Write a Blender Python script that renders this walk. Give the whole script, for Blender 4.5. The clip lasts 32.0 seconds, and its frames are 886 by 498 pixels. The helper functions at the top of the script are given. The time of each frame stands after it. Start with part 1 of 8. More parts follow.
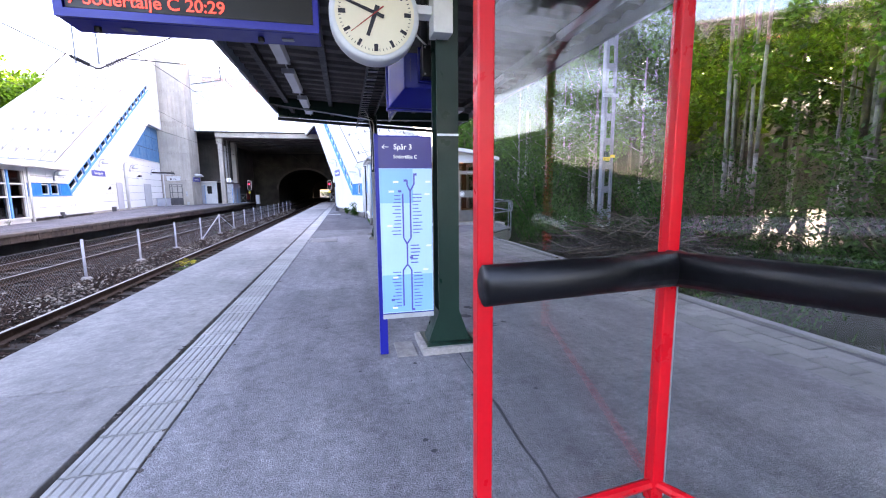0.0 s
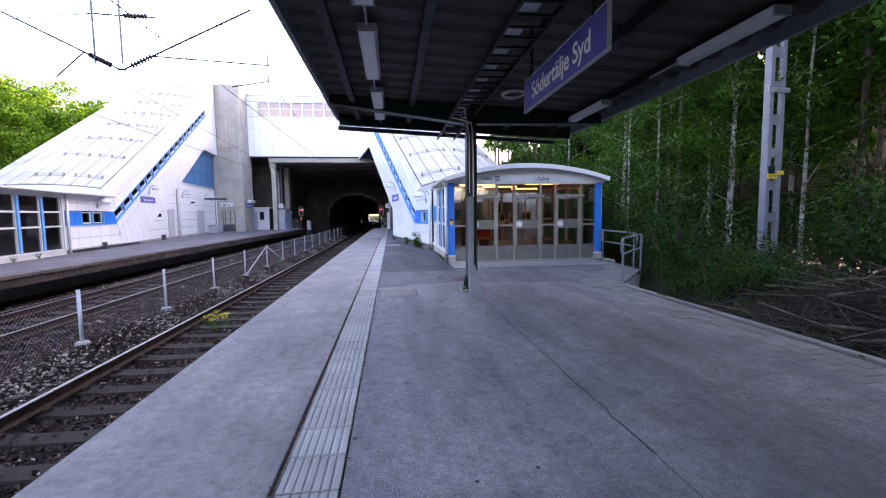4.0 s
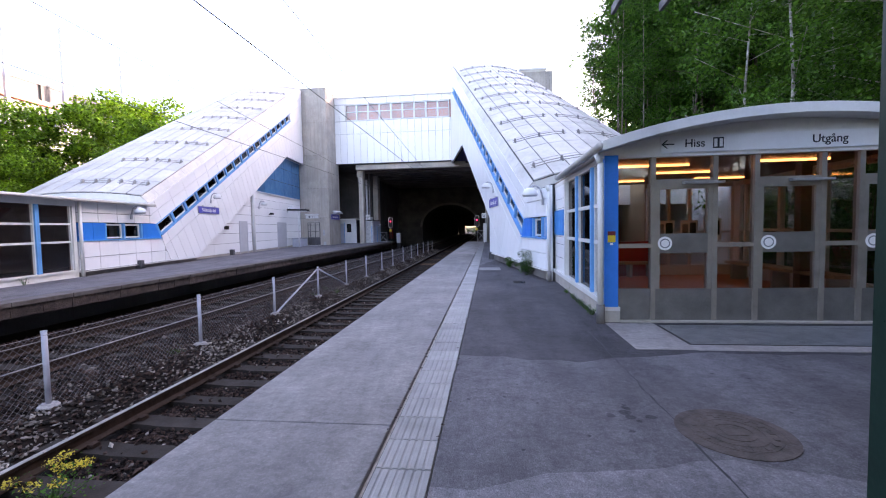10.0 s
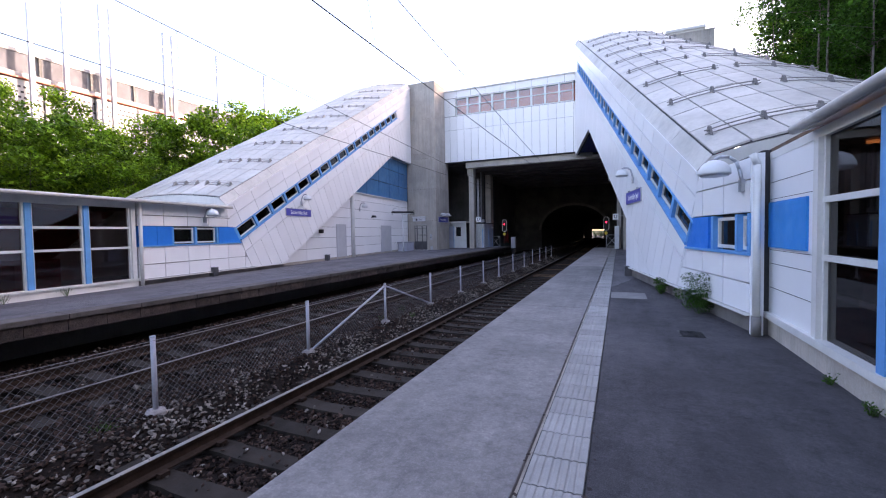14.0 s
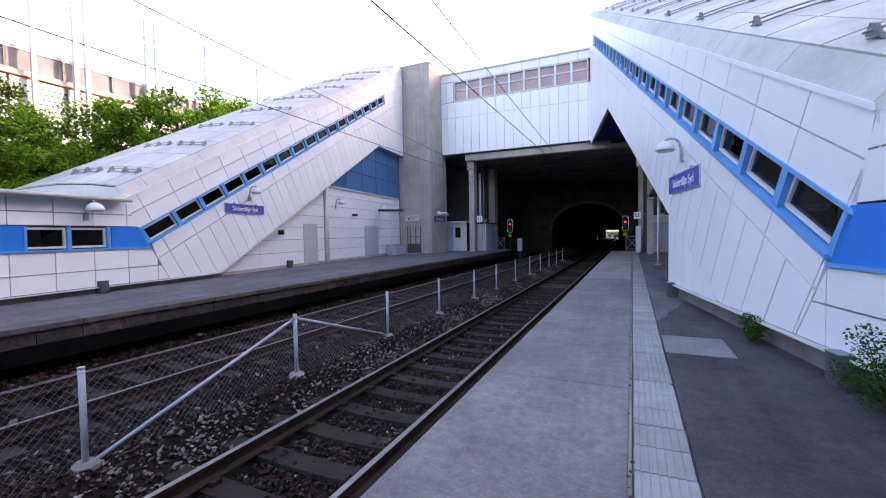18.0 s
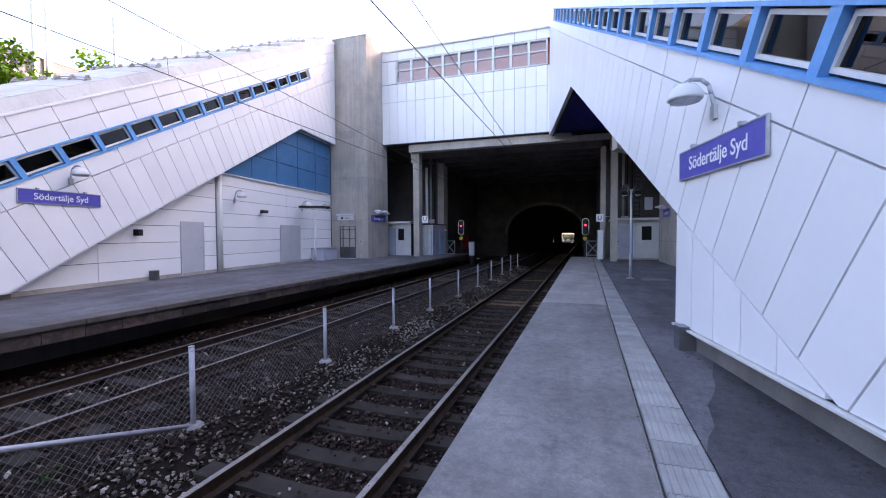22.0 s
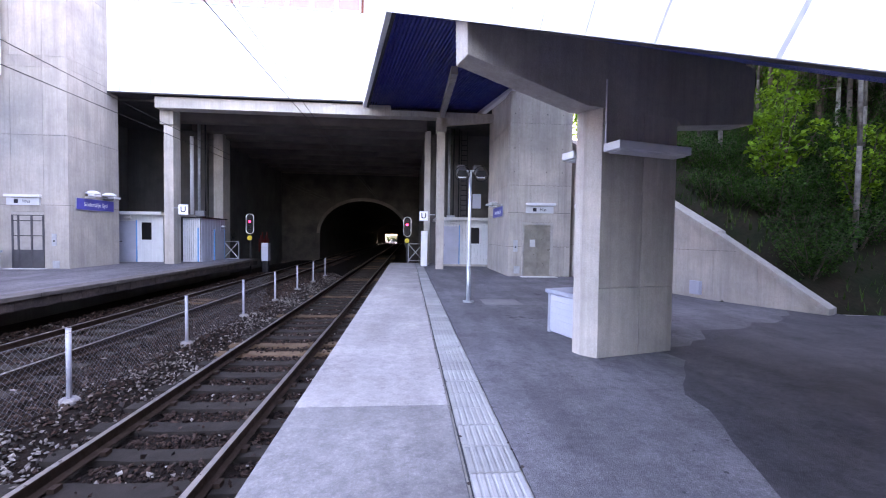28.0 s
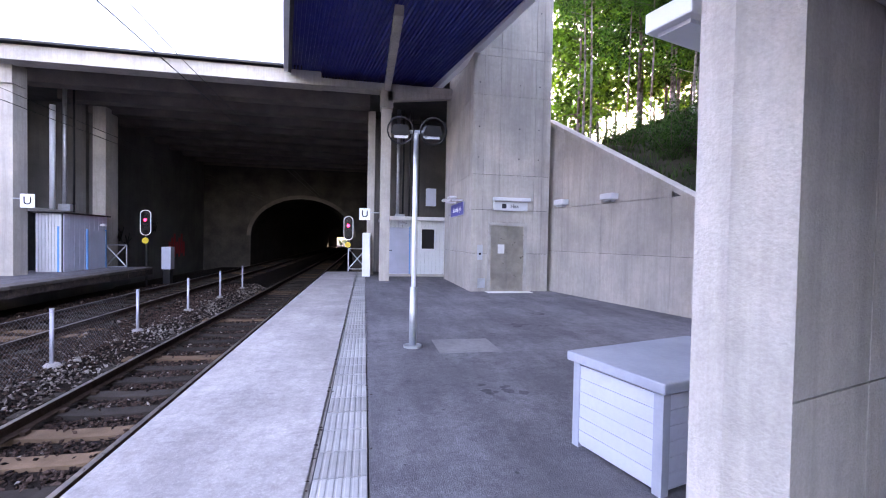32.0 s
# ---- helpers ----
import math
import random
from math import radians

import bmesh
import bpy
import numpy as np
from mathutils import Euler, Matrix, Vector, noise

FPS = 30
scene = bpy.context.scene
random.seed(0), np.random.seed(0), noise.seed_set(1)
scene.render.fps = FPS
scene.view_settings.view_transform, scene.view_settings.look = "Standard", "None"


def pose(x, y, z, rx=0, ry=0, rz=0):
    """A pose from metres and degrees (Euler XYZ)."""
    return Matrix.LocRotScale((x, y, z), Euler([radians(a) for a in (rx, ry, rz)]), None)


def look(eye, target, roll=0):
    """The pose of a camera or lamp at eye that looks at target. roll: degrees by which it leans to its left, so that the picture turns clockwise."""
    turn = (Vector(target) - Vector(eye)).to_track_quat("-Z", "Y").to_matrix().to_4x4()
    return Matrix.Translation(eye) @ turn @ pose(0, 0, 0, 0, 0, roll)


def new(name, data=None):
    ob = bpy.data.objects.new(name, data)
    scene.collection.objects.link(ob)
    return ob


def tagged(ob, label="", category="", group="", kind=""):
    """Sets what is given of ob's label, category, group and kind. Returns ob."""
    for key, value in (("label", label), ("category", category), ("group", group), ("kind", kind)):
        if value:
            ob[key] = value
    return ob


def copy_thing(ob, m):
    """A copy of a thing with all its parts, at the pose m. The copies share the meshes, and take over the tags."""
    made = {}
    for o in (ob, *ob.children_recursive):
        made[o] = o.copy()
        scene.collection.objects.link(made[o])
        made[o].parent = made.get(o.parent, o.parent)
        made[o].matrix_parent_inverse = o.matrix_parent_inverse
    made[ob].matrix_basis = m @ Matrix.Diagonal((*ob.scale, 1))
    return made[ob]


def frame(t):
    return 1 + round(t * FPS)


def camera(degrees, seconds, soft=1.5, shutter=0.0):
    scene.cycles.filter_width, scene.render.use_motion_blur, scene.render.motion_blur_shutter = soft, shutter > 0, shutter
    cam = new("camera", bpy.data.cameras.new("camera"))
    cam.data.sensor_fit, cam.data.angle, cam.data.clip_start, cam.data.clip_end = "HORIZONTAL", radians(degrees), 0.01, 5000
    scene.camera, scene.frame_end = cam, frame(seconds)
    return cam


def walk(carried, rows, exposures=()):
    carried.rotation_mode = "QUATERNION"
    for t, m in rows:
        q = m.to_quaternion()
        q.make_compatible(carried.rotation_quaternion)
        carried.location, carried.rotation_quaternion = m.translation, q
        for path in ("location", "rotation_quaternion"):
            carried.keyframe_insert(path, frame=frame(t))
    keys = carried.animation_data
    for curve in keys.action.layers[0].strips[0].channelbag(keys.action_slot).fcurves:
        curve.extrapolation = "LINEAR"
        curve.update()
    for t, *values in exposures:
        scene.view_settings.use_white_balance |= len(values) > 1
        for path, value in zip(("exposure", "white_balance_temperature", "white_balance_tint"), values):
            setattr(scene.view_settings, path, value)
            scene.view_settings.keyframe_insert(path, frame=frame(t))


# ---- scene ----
cam = camera(93.1, 32.0, 1.1)
PATH = [
    (0, (0.636, -5.818, 1.321), (1.078, -3.888, 1.041), -0.6),
    (0.5, (0.462, -5.614, 1.384), (0.73, -3.651, 1.108), -1.1),
    (1, (0.362, -5.221, 1.433), (0.621, -3.257, 1.162), -1.1),
    (1.5, (0.225, -4.78, 1.468), (0.492, -2.807, 1.284), -0.9),
    (2, (0.139, -4.275, 1.499), (0.396, -2.299, 1.326), -1.0),
    (2.5, (0.045, -3.742, 1.484), (0.296, -1.766, 1.313), -0.9),
    (3, (0.003, -3.229, 1.484), (0.251, -1.252, 1.316), -0.9),
    (3.5, (-0.043, -2.647, 1.478), (0.202, -0.669, 1.31), -0.8),
    (5.5, (-0.153, -0.568, 1.486), (0.081, 1.413, 1.339), -0.8),
    (6, (-0.166, -0.009, 1.488), (0.068, 1.972, 1.344), -0.7),
    (6.5, (-0.192, 0.525, 1.499), (0.05, 2.506, 1.361), -0.7),
    (7, (-0.157, 1.067, 1.487), (0.082, 3.048, 1.352), -0.8),
    (7.5, (-0.155, 1.64, 1.473), (0.076, 3.622, 1.341), -0.7),
    (8, (-0.148, 2.186, 1.461), (0.081, 4.168, 1.332), -0.6),
    (8.5, (-0.183, 2.72, 1.458), (0.037, 4.704, 1.331), -0.8),
    (9, (-0.164, 3.235, 1.451), (-0.042, 5.228, 1.327), -0.8),
    (9.5, (-0.088, 3.786, 1.428), (-0.159, 5.782, 1.319), -1.0),
    (10, (-0.041, 4.268, 1.431), (-0.258, 6.253, 1.329), -1.1),
    (10.5, (0.038, 4.751, 1.433), (-0.358, 6.709, 1.34), -1.1),
    (11, (0.041, 5.282, 1.445), (-0.496, 7.206, 1.357), -1.1),
    (11.5, (0.051, 5.814, 1.398), (-0.579, 7.711, 1.314), -1.0),
    (12, (0.002, 6.314, 1.419), (-0.723, 8.176, 1.338), -1.2),
    (12.5, (-0.06, 6.816, 1.434), (-0.817, 8.665, 1.357), -1.2),
    (13, (-0.073, 7.316, 1.442), (-0.839, 9.163, 1.366), -1.1),
    (13.5, (-0.179, 7.859, 1.455), (-0.947, 9.704, 1.377), -1.1),
    (14, (-0.212, 8.404, 1.465), (-0.985, 10.247, 1.388), -1.0),
    (14.5, (-0.244, 8.955, 1.451), (-1.021, 10.796, 1.375), -1.1),
    (16.5, (-0.512, 10.879, 1.444), (-1.317, 12.708, 1.372), -0.9),
    (17, (-0.625, 11.374, 1.451), (-1.44, 13.199, 1.376), -1.0),
    (17.5, (-0.714, 11.916, 1.467), (-1.53, 13.74, 1.395), -0.9),
    (18, (-0.746, 12.484, 1.465), (-1.568, 14.306, 1.393), -1.0),
    (18.5, (-0.833, 13.028, 1.47), (-1.659, 14.848, 1.399), -0.9),
    (19, (-0.909, 13.562, 1.477), (-1.735, 15.382, 1.407), -0.8),
    (19.5, (-0.994, 14.13, 1.467), (-1.808, 15.955, 1.4), -0.7),
    (20, (-1.037, 14.633, 1.474), (-1.839, 16.464, 1.411), -0.6),
    (20.5, (-1.014, 15.155, 1.487), (-1.737, 17.018, 1.418), -0.4),
    (21, (-1.09, 15.633, 1.509), (-1.729, 17.527, 1.44), -0.4),
    (21.5, (-1.142, 16.135, 1.531), (-1.782, 18.028, 1.459), -0.4),
    (22, (-1.207, 16.638, 1.546), (-1.85, 18.53, 1.476), -0.3),
    (22.5, (-1.233, 17.137, 1.546), (-1.871, 19.031, 1.478), -0.3),
    (23, (-1.264, 17.671, 1.521), (-1.909, 19.563, 1.457), -0.3),
    (23.5, (-1.267, 18.196, 1.523), (-1.918, 20.086, 1.458), -0.2),
    (24, (-1.256, 18.7, 1.5), (-1.849, 20.609, 1.436), -0.1),
    (24.5, (-1.28, 19.259, 1.517), (-1.662, 21.221, 1.45), 0.2),
    (26.5, (-1.261, 21.055, 1.539), (-1.382, 23.05, 1.469), 0.6),
    (27, (-1.3, 21.577, 1.526), (-1.272, 23.576, 1.461), 0.7),
    (27.5, (-1.198, 22.108, 1.539), (-1.091, 24.104, 1.474), 0.8),
    (28, (-1.152, 22.596, 1.532), (-0.987, 24.589, 1.468), 0.8),
    (28.5, (-1.106, 23.086, 1.541), (-0.913, 25.076, 1.478), 0.8),
    (29, (-0.984, 23.579, 1.529), (-0.79, 25.569, 1.467), 0.7),
    (29.5, (-0.917, 24.067, 1.516), (-0.71, 26.055, 1.457), 0.8),
    (30, (-0.833, 24.553, 1.511), (-0.61, 26.539, 1.455), 0.8),
    (30.5, (-0.732, 25.024, 1.517), (-0.509, 27.01, 1.461), 0.8),
    (31, (-0.661, 25.472, 1.564), (-0.397, 27.453, 1.51), 0.9),
    (31.5, (-0.547, 25.927, 1.524), (-0.215, 27.899, 1.477), 1.0),
    (32, (-0.441, 26.325, 1.516), (-0.072, 28.291, 1.474), 1.1),
]
EXPOSURES = [(0.0, 4.3, 7300, 31), (1.5, 3.8, 7300, 33), (3.0, 3.58, 7200, 33), (6.0, 3.68, 7200, 33), (8.0, 3.78, 7200, 33), (9.0, 3.58, 7200, 32), (12.0, 2.75, 7100, 30), (19.0, 2.8, 7000, 30), (24.5, 3.1, 7000, 30), (26.5, 3.35, 6900, 30), (27.0, 3.75, 7000, 33), (28.0, 4.55, 7400, 37), (30.0, 4.8, 7500, 38), (32.0, 4.75, 7500, 38)]
walk(cam, [(t, look(eye, target, roll)) for t, eye, target, roll in PATH], EXPOSURES)
# ---------- world, sun, exposure ----------
world = bpy.data.worlds.new("sky")
scene.world = world
world.use_nodes = True
wn = world.node_tree
wn.nodes.clear()
sky = wn.nodes.new("ShaderNodeTexSky")
sky.sky_type, sky.sun_disc = "NISHITA", False
sky.sun_elevation, sky.sun_rotation = radians(18.2), radians(54)
sky.air_density, sky.dust_density, sky.ozone_density = 1.0, 2.5, 1.0
bg = wn.nodes.new("ShaderNodeBackground")
bg.inputs["Strength"].default_value = 0.15
wo = wn.nodes.new("ShaderNodeOutputWorld")
wn.links.new(sky.outputs[0], bg.inputs["Color"])
wn.links.new(bg.outputs[0], wo.inputs["Surface"])
sun = new("sun", bpy.data.lights.new("sun", "SUN"))
sun.data.energy, sun.data.angle, sun.data.color = 2.6, radians(0.6), (1.0, 0.88, 0.72)
sun.matrix_world = look((60, 44, 24.5), (0, 0, 0))


# ---------- materials ----------
def mat(name, col, rough=0.6, var=0.12, scale=3.0, bump=0.15, bscale=40.0, metal=0.0, col2=None, stain=0.0, island=0.0, streak=0.0, spec=0.5, coat=0.0, piece=0.0, mott=0.0, wear=0.0):
    m = bpy.data.materials.new(name)
    m.use_nodes = True
    nt = m.node_tree
    b = nt.nodes["Principled BSDF"]
    b.inputs["Roughness"].default_value = rough
    b.inputs["Metallic"].default_value = metal
    b.inputs["Specular IOR Level"].default_value = spec
    b.inputs["Coat Weight"].default_value = coat
    geo = nt.nodes.new("ShaderNodeNewGeometry")

    def noi(sc, det=6.0, vec=None, ro=0.55):
        n = nt.nodes.new("ShaderNodeTexNoise")
        n.inputs["Scale"].default_value, n.inputs["Detail"].default_value, n.inputs["Roughness"].default_value = sc, det, ro
        nt.links.new(vec or geo.outputs["Position"], n.inputs["Vector"])
        return n.outputs["Fac"]

    def ramp(fac, lo, hi, a, c):
        r = nt.nodes.new("ShaderNodeMapRange")
        for k, v in (("From Min", lo), ("From Max", hi), ("To Min", a), ("To Max", c)):
            r.inputs[k].default_value = v
        nt.links.new(fac, r.inputs["Value"])
        return r.outputs["Result"]

    def mix(fac, a, c, mode="MIX"):
        x = nt.nodes.new("ShaderNodeMix")
        x.data_type, x.blend_type = "RGBA", mode
        for sock, v in ((x.inputs[0], fac), (x.inputs[6], a), (x.inputs[7], c)):
            if hasattr(v, "is_linked"):
                nt.links.new(v, sock)
            else:
                sock.default_value = v
        return x.outputs[2]

    c1 = (*col, 1)
    c2 = (*(col2 or [v * (1 - 2.2 * var) for v in col]), 1)
    out = mix(ramp(noi(scale), 0.35, 0.68, 0, 1), c1, c2)
    out = mix(ramp(noi(bscale, 3.0), 0.3, 0.7, 0.0, 1.0), out, mix(1.0, out, (1 - var, 1 - var, 1 - var, 1), "MULTIPLY"))
    if mott:
        out = mix(ramp(noi(scale * 9, 7.0, None, 0.65), 0.42, 0.62, 0, mott), out, mix(1.0, out, (0.62, 0.61, 0.62, 1), "MULTIPLY"))
    if wear:
        mq = nt.nodes.new("ShaderNodeMapping")
        mq.inputs["Scale"].default_value = (1.5, 0.32, 1.0)
        mq.inputs["Rotation"].default_value = (0.0, 0.0, 0.2)
        nt.links.new(geo.outputs["Position"], mq.inputs["Vector"])
        out = mix(ramp(noi(1.0, 8.0, mq.outputs[0], 0.68), 0.42, 0.62, 0, wear), out, mix(1.0, out, (0.55, 0.54, 0.56, 1), "MULTIPLY"))
        out = mix(ramp(noi(38.0, 4.0, None, 0.7), 0.48, 0.68, 0, wear), out, mix(1.0, out, (1.62, 1.6, 1.62, 1), "MULTIPLY"))
        out = mix(ramp(noi(16.0, 5.0, None, 0.7), 0.46, 0.62, 0, wear), out, mix(1.0, out, (0.7, 0.69, 0.7, 1), "MULTIPLY"))
        out = mix(ramp(noi(2.6, 6.0, None, 0.7), 0.54, 0.66, 0, wear * 0.7), out, mix(1.0, out, (0.6, 0.58, 0.6, 1), "MULTIPLY"))
    if streak:
        mp = nt.nodes.new("ShaderNodeMapping")
        mp.inputs["Scale"].default_value = (3.0, 3.0, 0.12)
        nt.links.new(geo.outputs["Position"], mp.inputs["Vector"])
        out = mix(ramp(noi(1.6, 5.0, mp.outputs[0]), 0.5, 0.75, 0, streak), out, tuple(v * 0.45 for v in col) + (1,))
    if streak > 0.44:
        mr = nt.nodes.new("ShaderNodeMapping")
        mr.inputs["Scale"].default_value = (15.0, 15.0, 1.1)
        nt.links.new(geo.outputs["Position"], mr.inputs["Vector"])
        out = mix(ramp(noi(1.3, 7.0, mr.outputs[0], 0.65), 0.4, 0.66, 0, 0.45), out, mix(1.0, out, (0.76, 0.75, 0.74, 1), "MULTIPLY"))
    if stain:
        out = mix(ramp(noi(0.7, 4.0, None, 0.7), 0.52, 0.7, 0, stain), out, tuple(v * 0.5 for v in col) + (1,))
    if island:
        oi = nt.nodes.new("ShaderNodeObjectInfo")
        out = mix(1.0, out, mix(oi.outputs["Random"], (1 - island, 1 - island, 1 - island, 1), (1 + island * 0.5,) * 3 + (1,)), "MULTIPLY")
    if piece:
        out = mix(1.0, out, mix(ramp(geo.outputs["Random Per Island"], 0.0, 1.0, 0.0, 1.0), (1 - piece,) * 3 + (1,), (1 + piece,) * 3 + (1,)), "MULTIPLY")
    nt.links.new(out, b.inputs["Base Color"])
    nt.links.new(ramp(noi(scale * 2.3), 0.3, 0.7, max(rough - min(0.1, var * 1.5), 0.02), min(rough + min(0.12, var * 1.8), 1)), b.inputs["Roughness"])
    if bump:
        bp = nt.nodes.new("ShaderNodeBump")
        bp.inputs["Strength"].default_value, bp.inputs["Distance"].default_value = bump, 0.02
        nt.links.new(noi(bscale, 5.0), bp.inputs["Height"])
        nt.links.new(bp.outputs[0], b.inputs["Normal"])
    return m


def glow(name, col, power):
    m = bpy.data.materials.new(name)
    m.use_nodes = True
    b = m.node_tree.nodes["Principled BSDF"]
    b.inputs["Base Color"].default_value = (*[c * 0.5 for c in col], 1)
    b.inputs["Emission Color"].default_value = (*col, 1)
    b.inputs["Emission Strength"].default_value = power
    return m


def glassy(name, tint, rough=0.02):
    m = bpy.data.materials.new(name)
    m.use_nodes = True
    nt = m.node_tree
    nt.nodes.clear()
    out = nt.nodes.new("ShaderNodeOutputMaterial")
    tr = nt.nodes.new("ShaderNodeBsdfTransparent")
    tr.inputs[0].default_value = (*tint, 1)
    gl = nt.nodes.new("ShaderNodeBsdfGlossy")
    gl.inputs["Roughness"].default_value = rough
    lw = nt.nodes.new("ShaderNodeLayerWeight")
    pw = nt.nodes.new("ShaderNodeMath")
    pw.operation = "POWER"
    pw.inputs[1].default_value = 4.0
    nt.links.new(lw.outputs["Facing"], pw.inputs[0])
    fr = nt.nodes.new("ShaderNodeMapRange")
    fr.inputs["To Min"].default_value, fr.inputs["To Max"].default_value = 0.075, 0.5
    nt.links.new(pw.outputs[0], fr.inputs["Value"])
    mx = nt.nodes.new("ShaderNodeMixShader")
    nt.links.new(fr.outputs[0], mx.inputs[0])
    nt.links.new(tr.outputs[0], mx.inputs[1])
    nt.links.new(gl.outputs[0], mx.inputs[2])
    nt.links.new(mx.outputs[0], out.inputs[0])
    return m


ASPHALT = mat("asphalt", (0.335, 0.322, 0.337), 0.85, 0.45, 0.7, 0.7, 110, col2=(0.245, 0.235, 0.248), stain=0.4, mott=0.5, spec=0.3, wear=0.7)
ASPHALT4 = mat("entrance_asphalt", (0.222, 0.213, 0.226), 0.85, 0.45, 0.7, 0.7, 110, col2=(0.158, 0.151, 0.162), stain=0.45, mott=0.5, spec=0.3, wear=0.7)
ASPHALT3 = mat("mid_asphalt", (0.24, 0.23, 0.243), 0.85, 0.45, 0.7, 0.7, 110, col2=(0.15, 0.144, 0.154), stain=0.45, mott=0.5, spec=0.3, wear=0.7)
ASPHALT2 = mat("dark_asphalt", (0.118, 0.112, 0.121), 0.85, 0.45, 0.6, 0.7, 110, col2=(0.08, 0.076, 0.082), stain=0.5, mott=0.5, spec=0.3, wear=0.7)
SLABM = mat("brown_platform_concrete", (0.272, 0.255, 0.243), 0.8, 0.14, 0.9, 0.25, 90, col2=(0.19, 0.178, 0.172), stain=0.5, island=0.12, mott=0.55, spec=0.35, wear=0.5)
PLINTH = mat("stained_plinth", (0.22, 0.205, 0.195), 0.85, 0.2, 1.5, 0.3, 45, col2=(0.12, 0.11, 0.105), streak=0.4, stain=0.4)
SLAB = mat("platform_concrete", (0.405, 0.37, 0.35), 0.8, 0.12, 0.9, 0.25, 90, col2=(0.29, 0.262, 0.25), stain=0.4, island=0.12, mott=0.45, spec=0.35, wear=0.45)
SLABD = mat("weathered_edge_stone", (0.135, 0.115, 0.105), 0.85, 0.25, 3, 0.35, 60, col2=(0.075, 0.062, 0.056), stain=0.4, island=0.15, mott=0.4)
FACE = mat("stained_block", (0.12, 0.085, 0.073), 0.9, 0.35, 6, 0.6, 30, col2=(0.04, 0.028, 0.024), streak=0.4, stain=0.5, island=0.35, mott=0.6, wear=0.8)
TILE = mat("tactile_concrete", (0.335, 0.322, 0.31), 0.8, 0.10, 4, 0.25, 80, island=0.18, stain=0.2)
PATCH = mat("patch_concrete", (0.27, 0.26, 0.255), 0.85, 0.3, 1.5, 0.4, 90, col2=(0.20, 0.19, 0.19), mott=0.5)
PAVER = mat("paver_concrete", (0.2, 0.195, 0.19), 0.85, 0.12, 3, 0.3, 70, island=0.2)
CONC = mat("cast_concrete", (0.55, 0.497, 0.437), 0.8, 0.16, 1.1, 0.35, 60, col2=(0.41, 0.378, 0.34), streak=0.5, stain=0.35, island=0.08, mott=0.22)
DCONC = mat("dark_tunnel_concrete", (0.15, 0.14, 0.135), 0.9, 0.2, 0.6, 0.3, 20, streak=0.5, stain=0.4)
# darker brown concretes for the tunnel arch and the portal roof beams
RINGC = mat("brown_arch_concrete", (0.15, 0.132, 0.118), 0.9, 0.25, 0.8, 0.4, 14, streak=0.5, stain=0.5)
BEAMC = mat("brown_roof_beam", (0.20, 0.165, 0.145), 0.9, 0.2, 0.8, 0.3, 20, stain=0.5, island=0.12)
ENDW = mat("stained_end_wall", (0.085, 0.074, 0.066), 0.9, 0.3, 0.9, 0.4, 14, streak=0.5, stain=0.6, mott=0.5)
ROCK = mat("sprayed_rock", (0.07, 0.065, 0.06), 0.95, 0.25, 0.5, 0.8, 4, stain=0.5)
WHITE = mat("white_enamel_panel", (0.81, 0.812, 0.82), 0.34, 0.015, 1.2, 0.0, 9, streak=0.0, island=0.04)
ROOFW = mat("roof_sheet_pale", (0.56, 0.535, 0.49), 0.5, 0.1, 0.7, 0.08, 15, streak=0.35, island=0.08, stain=0.2)
SEAM = mat("seam_dark", (0.035, 0.035, 0.04), 0.7, 0.1)
CREAM = mat("white_paint", (0.70, 0.69, 0.66), 0.45, 0.06, 2, 0.05, 30, streak=0.15)
FARW = mat("far_panel", (0.3, 0.3, 0.305), 0.6, 0.1, 1.0, 0.05, 10)
GUTTER = mat("grey_gutter", (0.09, 0.09, 0.10), 0.5, 0.15, 4, 0.05, 30, streak=0.2)
BLUE = mat("blue_enamel", (0.006, 0.205, 0.69), 0.4, 0.07, 2, 0.05, 20, streak=0.1, spec=0.3)
LBLUE = mat("sky_blue_panel", (0.008, 0.25, 0.66), 0.4, 0.06, 2, 0.04, 20, spec=0.25)
LIFTD = mat("bronze_steel", (0.5, 0.455, 0.39), 0.36, 0.12, 4, 0.05, 80, metal=0.7, streak=0.25)
BRANCH = mat("pale_branch", (0.12, 0.09, 0.07), 0.85, 0.25, 6, 0.3, 30)
PBLUE = mat("pale_blue_paint", (0.10, 0.36, 0.72), 0.45, 0.08, 3, 0.05, 30, streak=0.15)
MBLUE = mat("mid_blue_panel", (0.035, 0.17, 0.36), 0.45, 0.07, 1.5, 0.05, 10, streak=0.15, island=0.08)
SOFFIT = mat("navy_corrugated_sheet", (0.028, 0.045, 0.30), 0.45, 0.1, 2, 0.05, 20)
NAVY = mat("navy_sign", (0.03, 0.025, 0.18), 0.35, 0.04, 3, 0.0)
SIGNB = mat("station_sign_blue", (0.085, 0.085, 0.42), 0.4, 0.06, 3, 0.02, 30, streak=0.1)
ROYAL = mat("royal_blue_casing", (0.008, 0.014, 0.25), 0.35, 0.05, 2, 0.03, 30, spec=0.3)
TEXTW = mat("white_lettering", (0.85, 0.85, 0.85), 0.5, 0.02, 3, 0.0)
TEXTD = mat("dark_lettering", (0.005, 0.005, 0.014), 0.5, 0.02, 3, 0.0)
MAPB = mat("map_pale_blue", (0.20, 0.48, 0.85), 0.35, 0.03, 2, 0.0)
MAPL = mat("map_light_blue", (0.42, 0.66, 0.90), 0.35, 0.03, 2, 0.0)
GUARD = mat("weathered_zinc", (0.34, 0.32, 0.30), 0.55, 0.12, 6, 0.05, 60, metal=0.3)
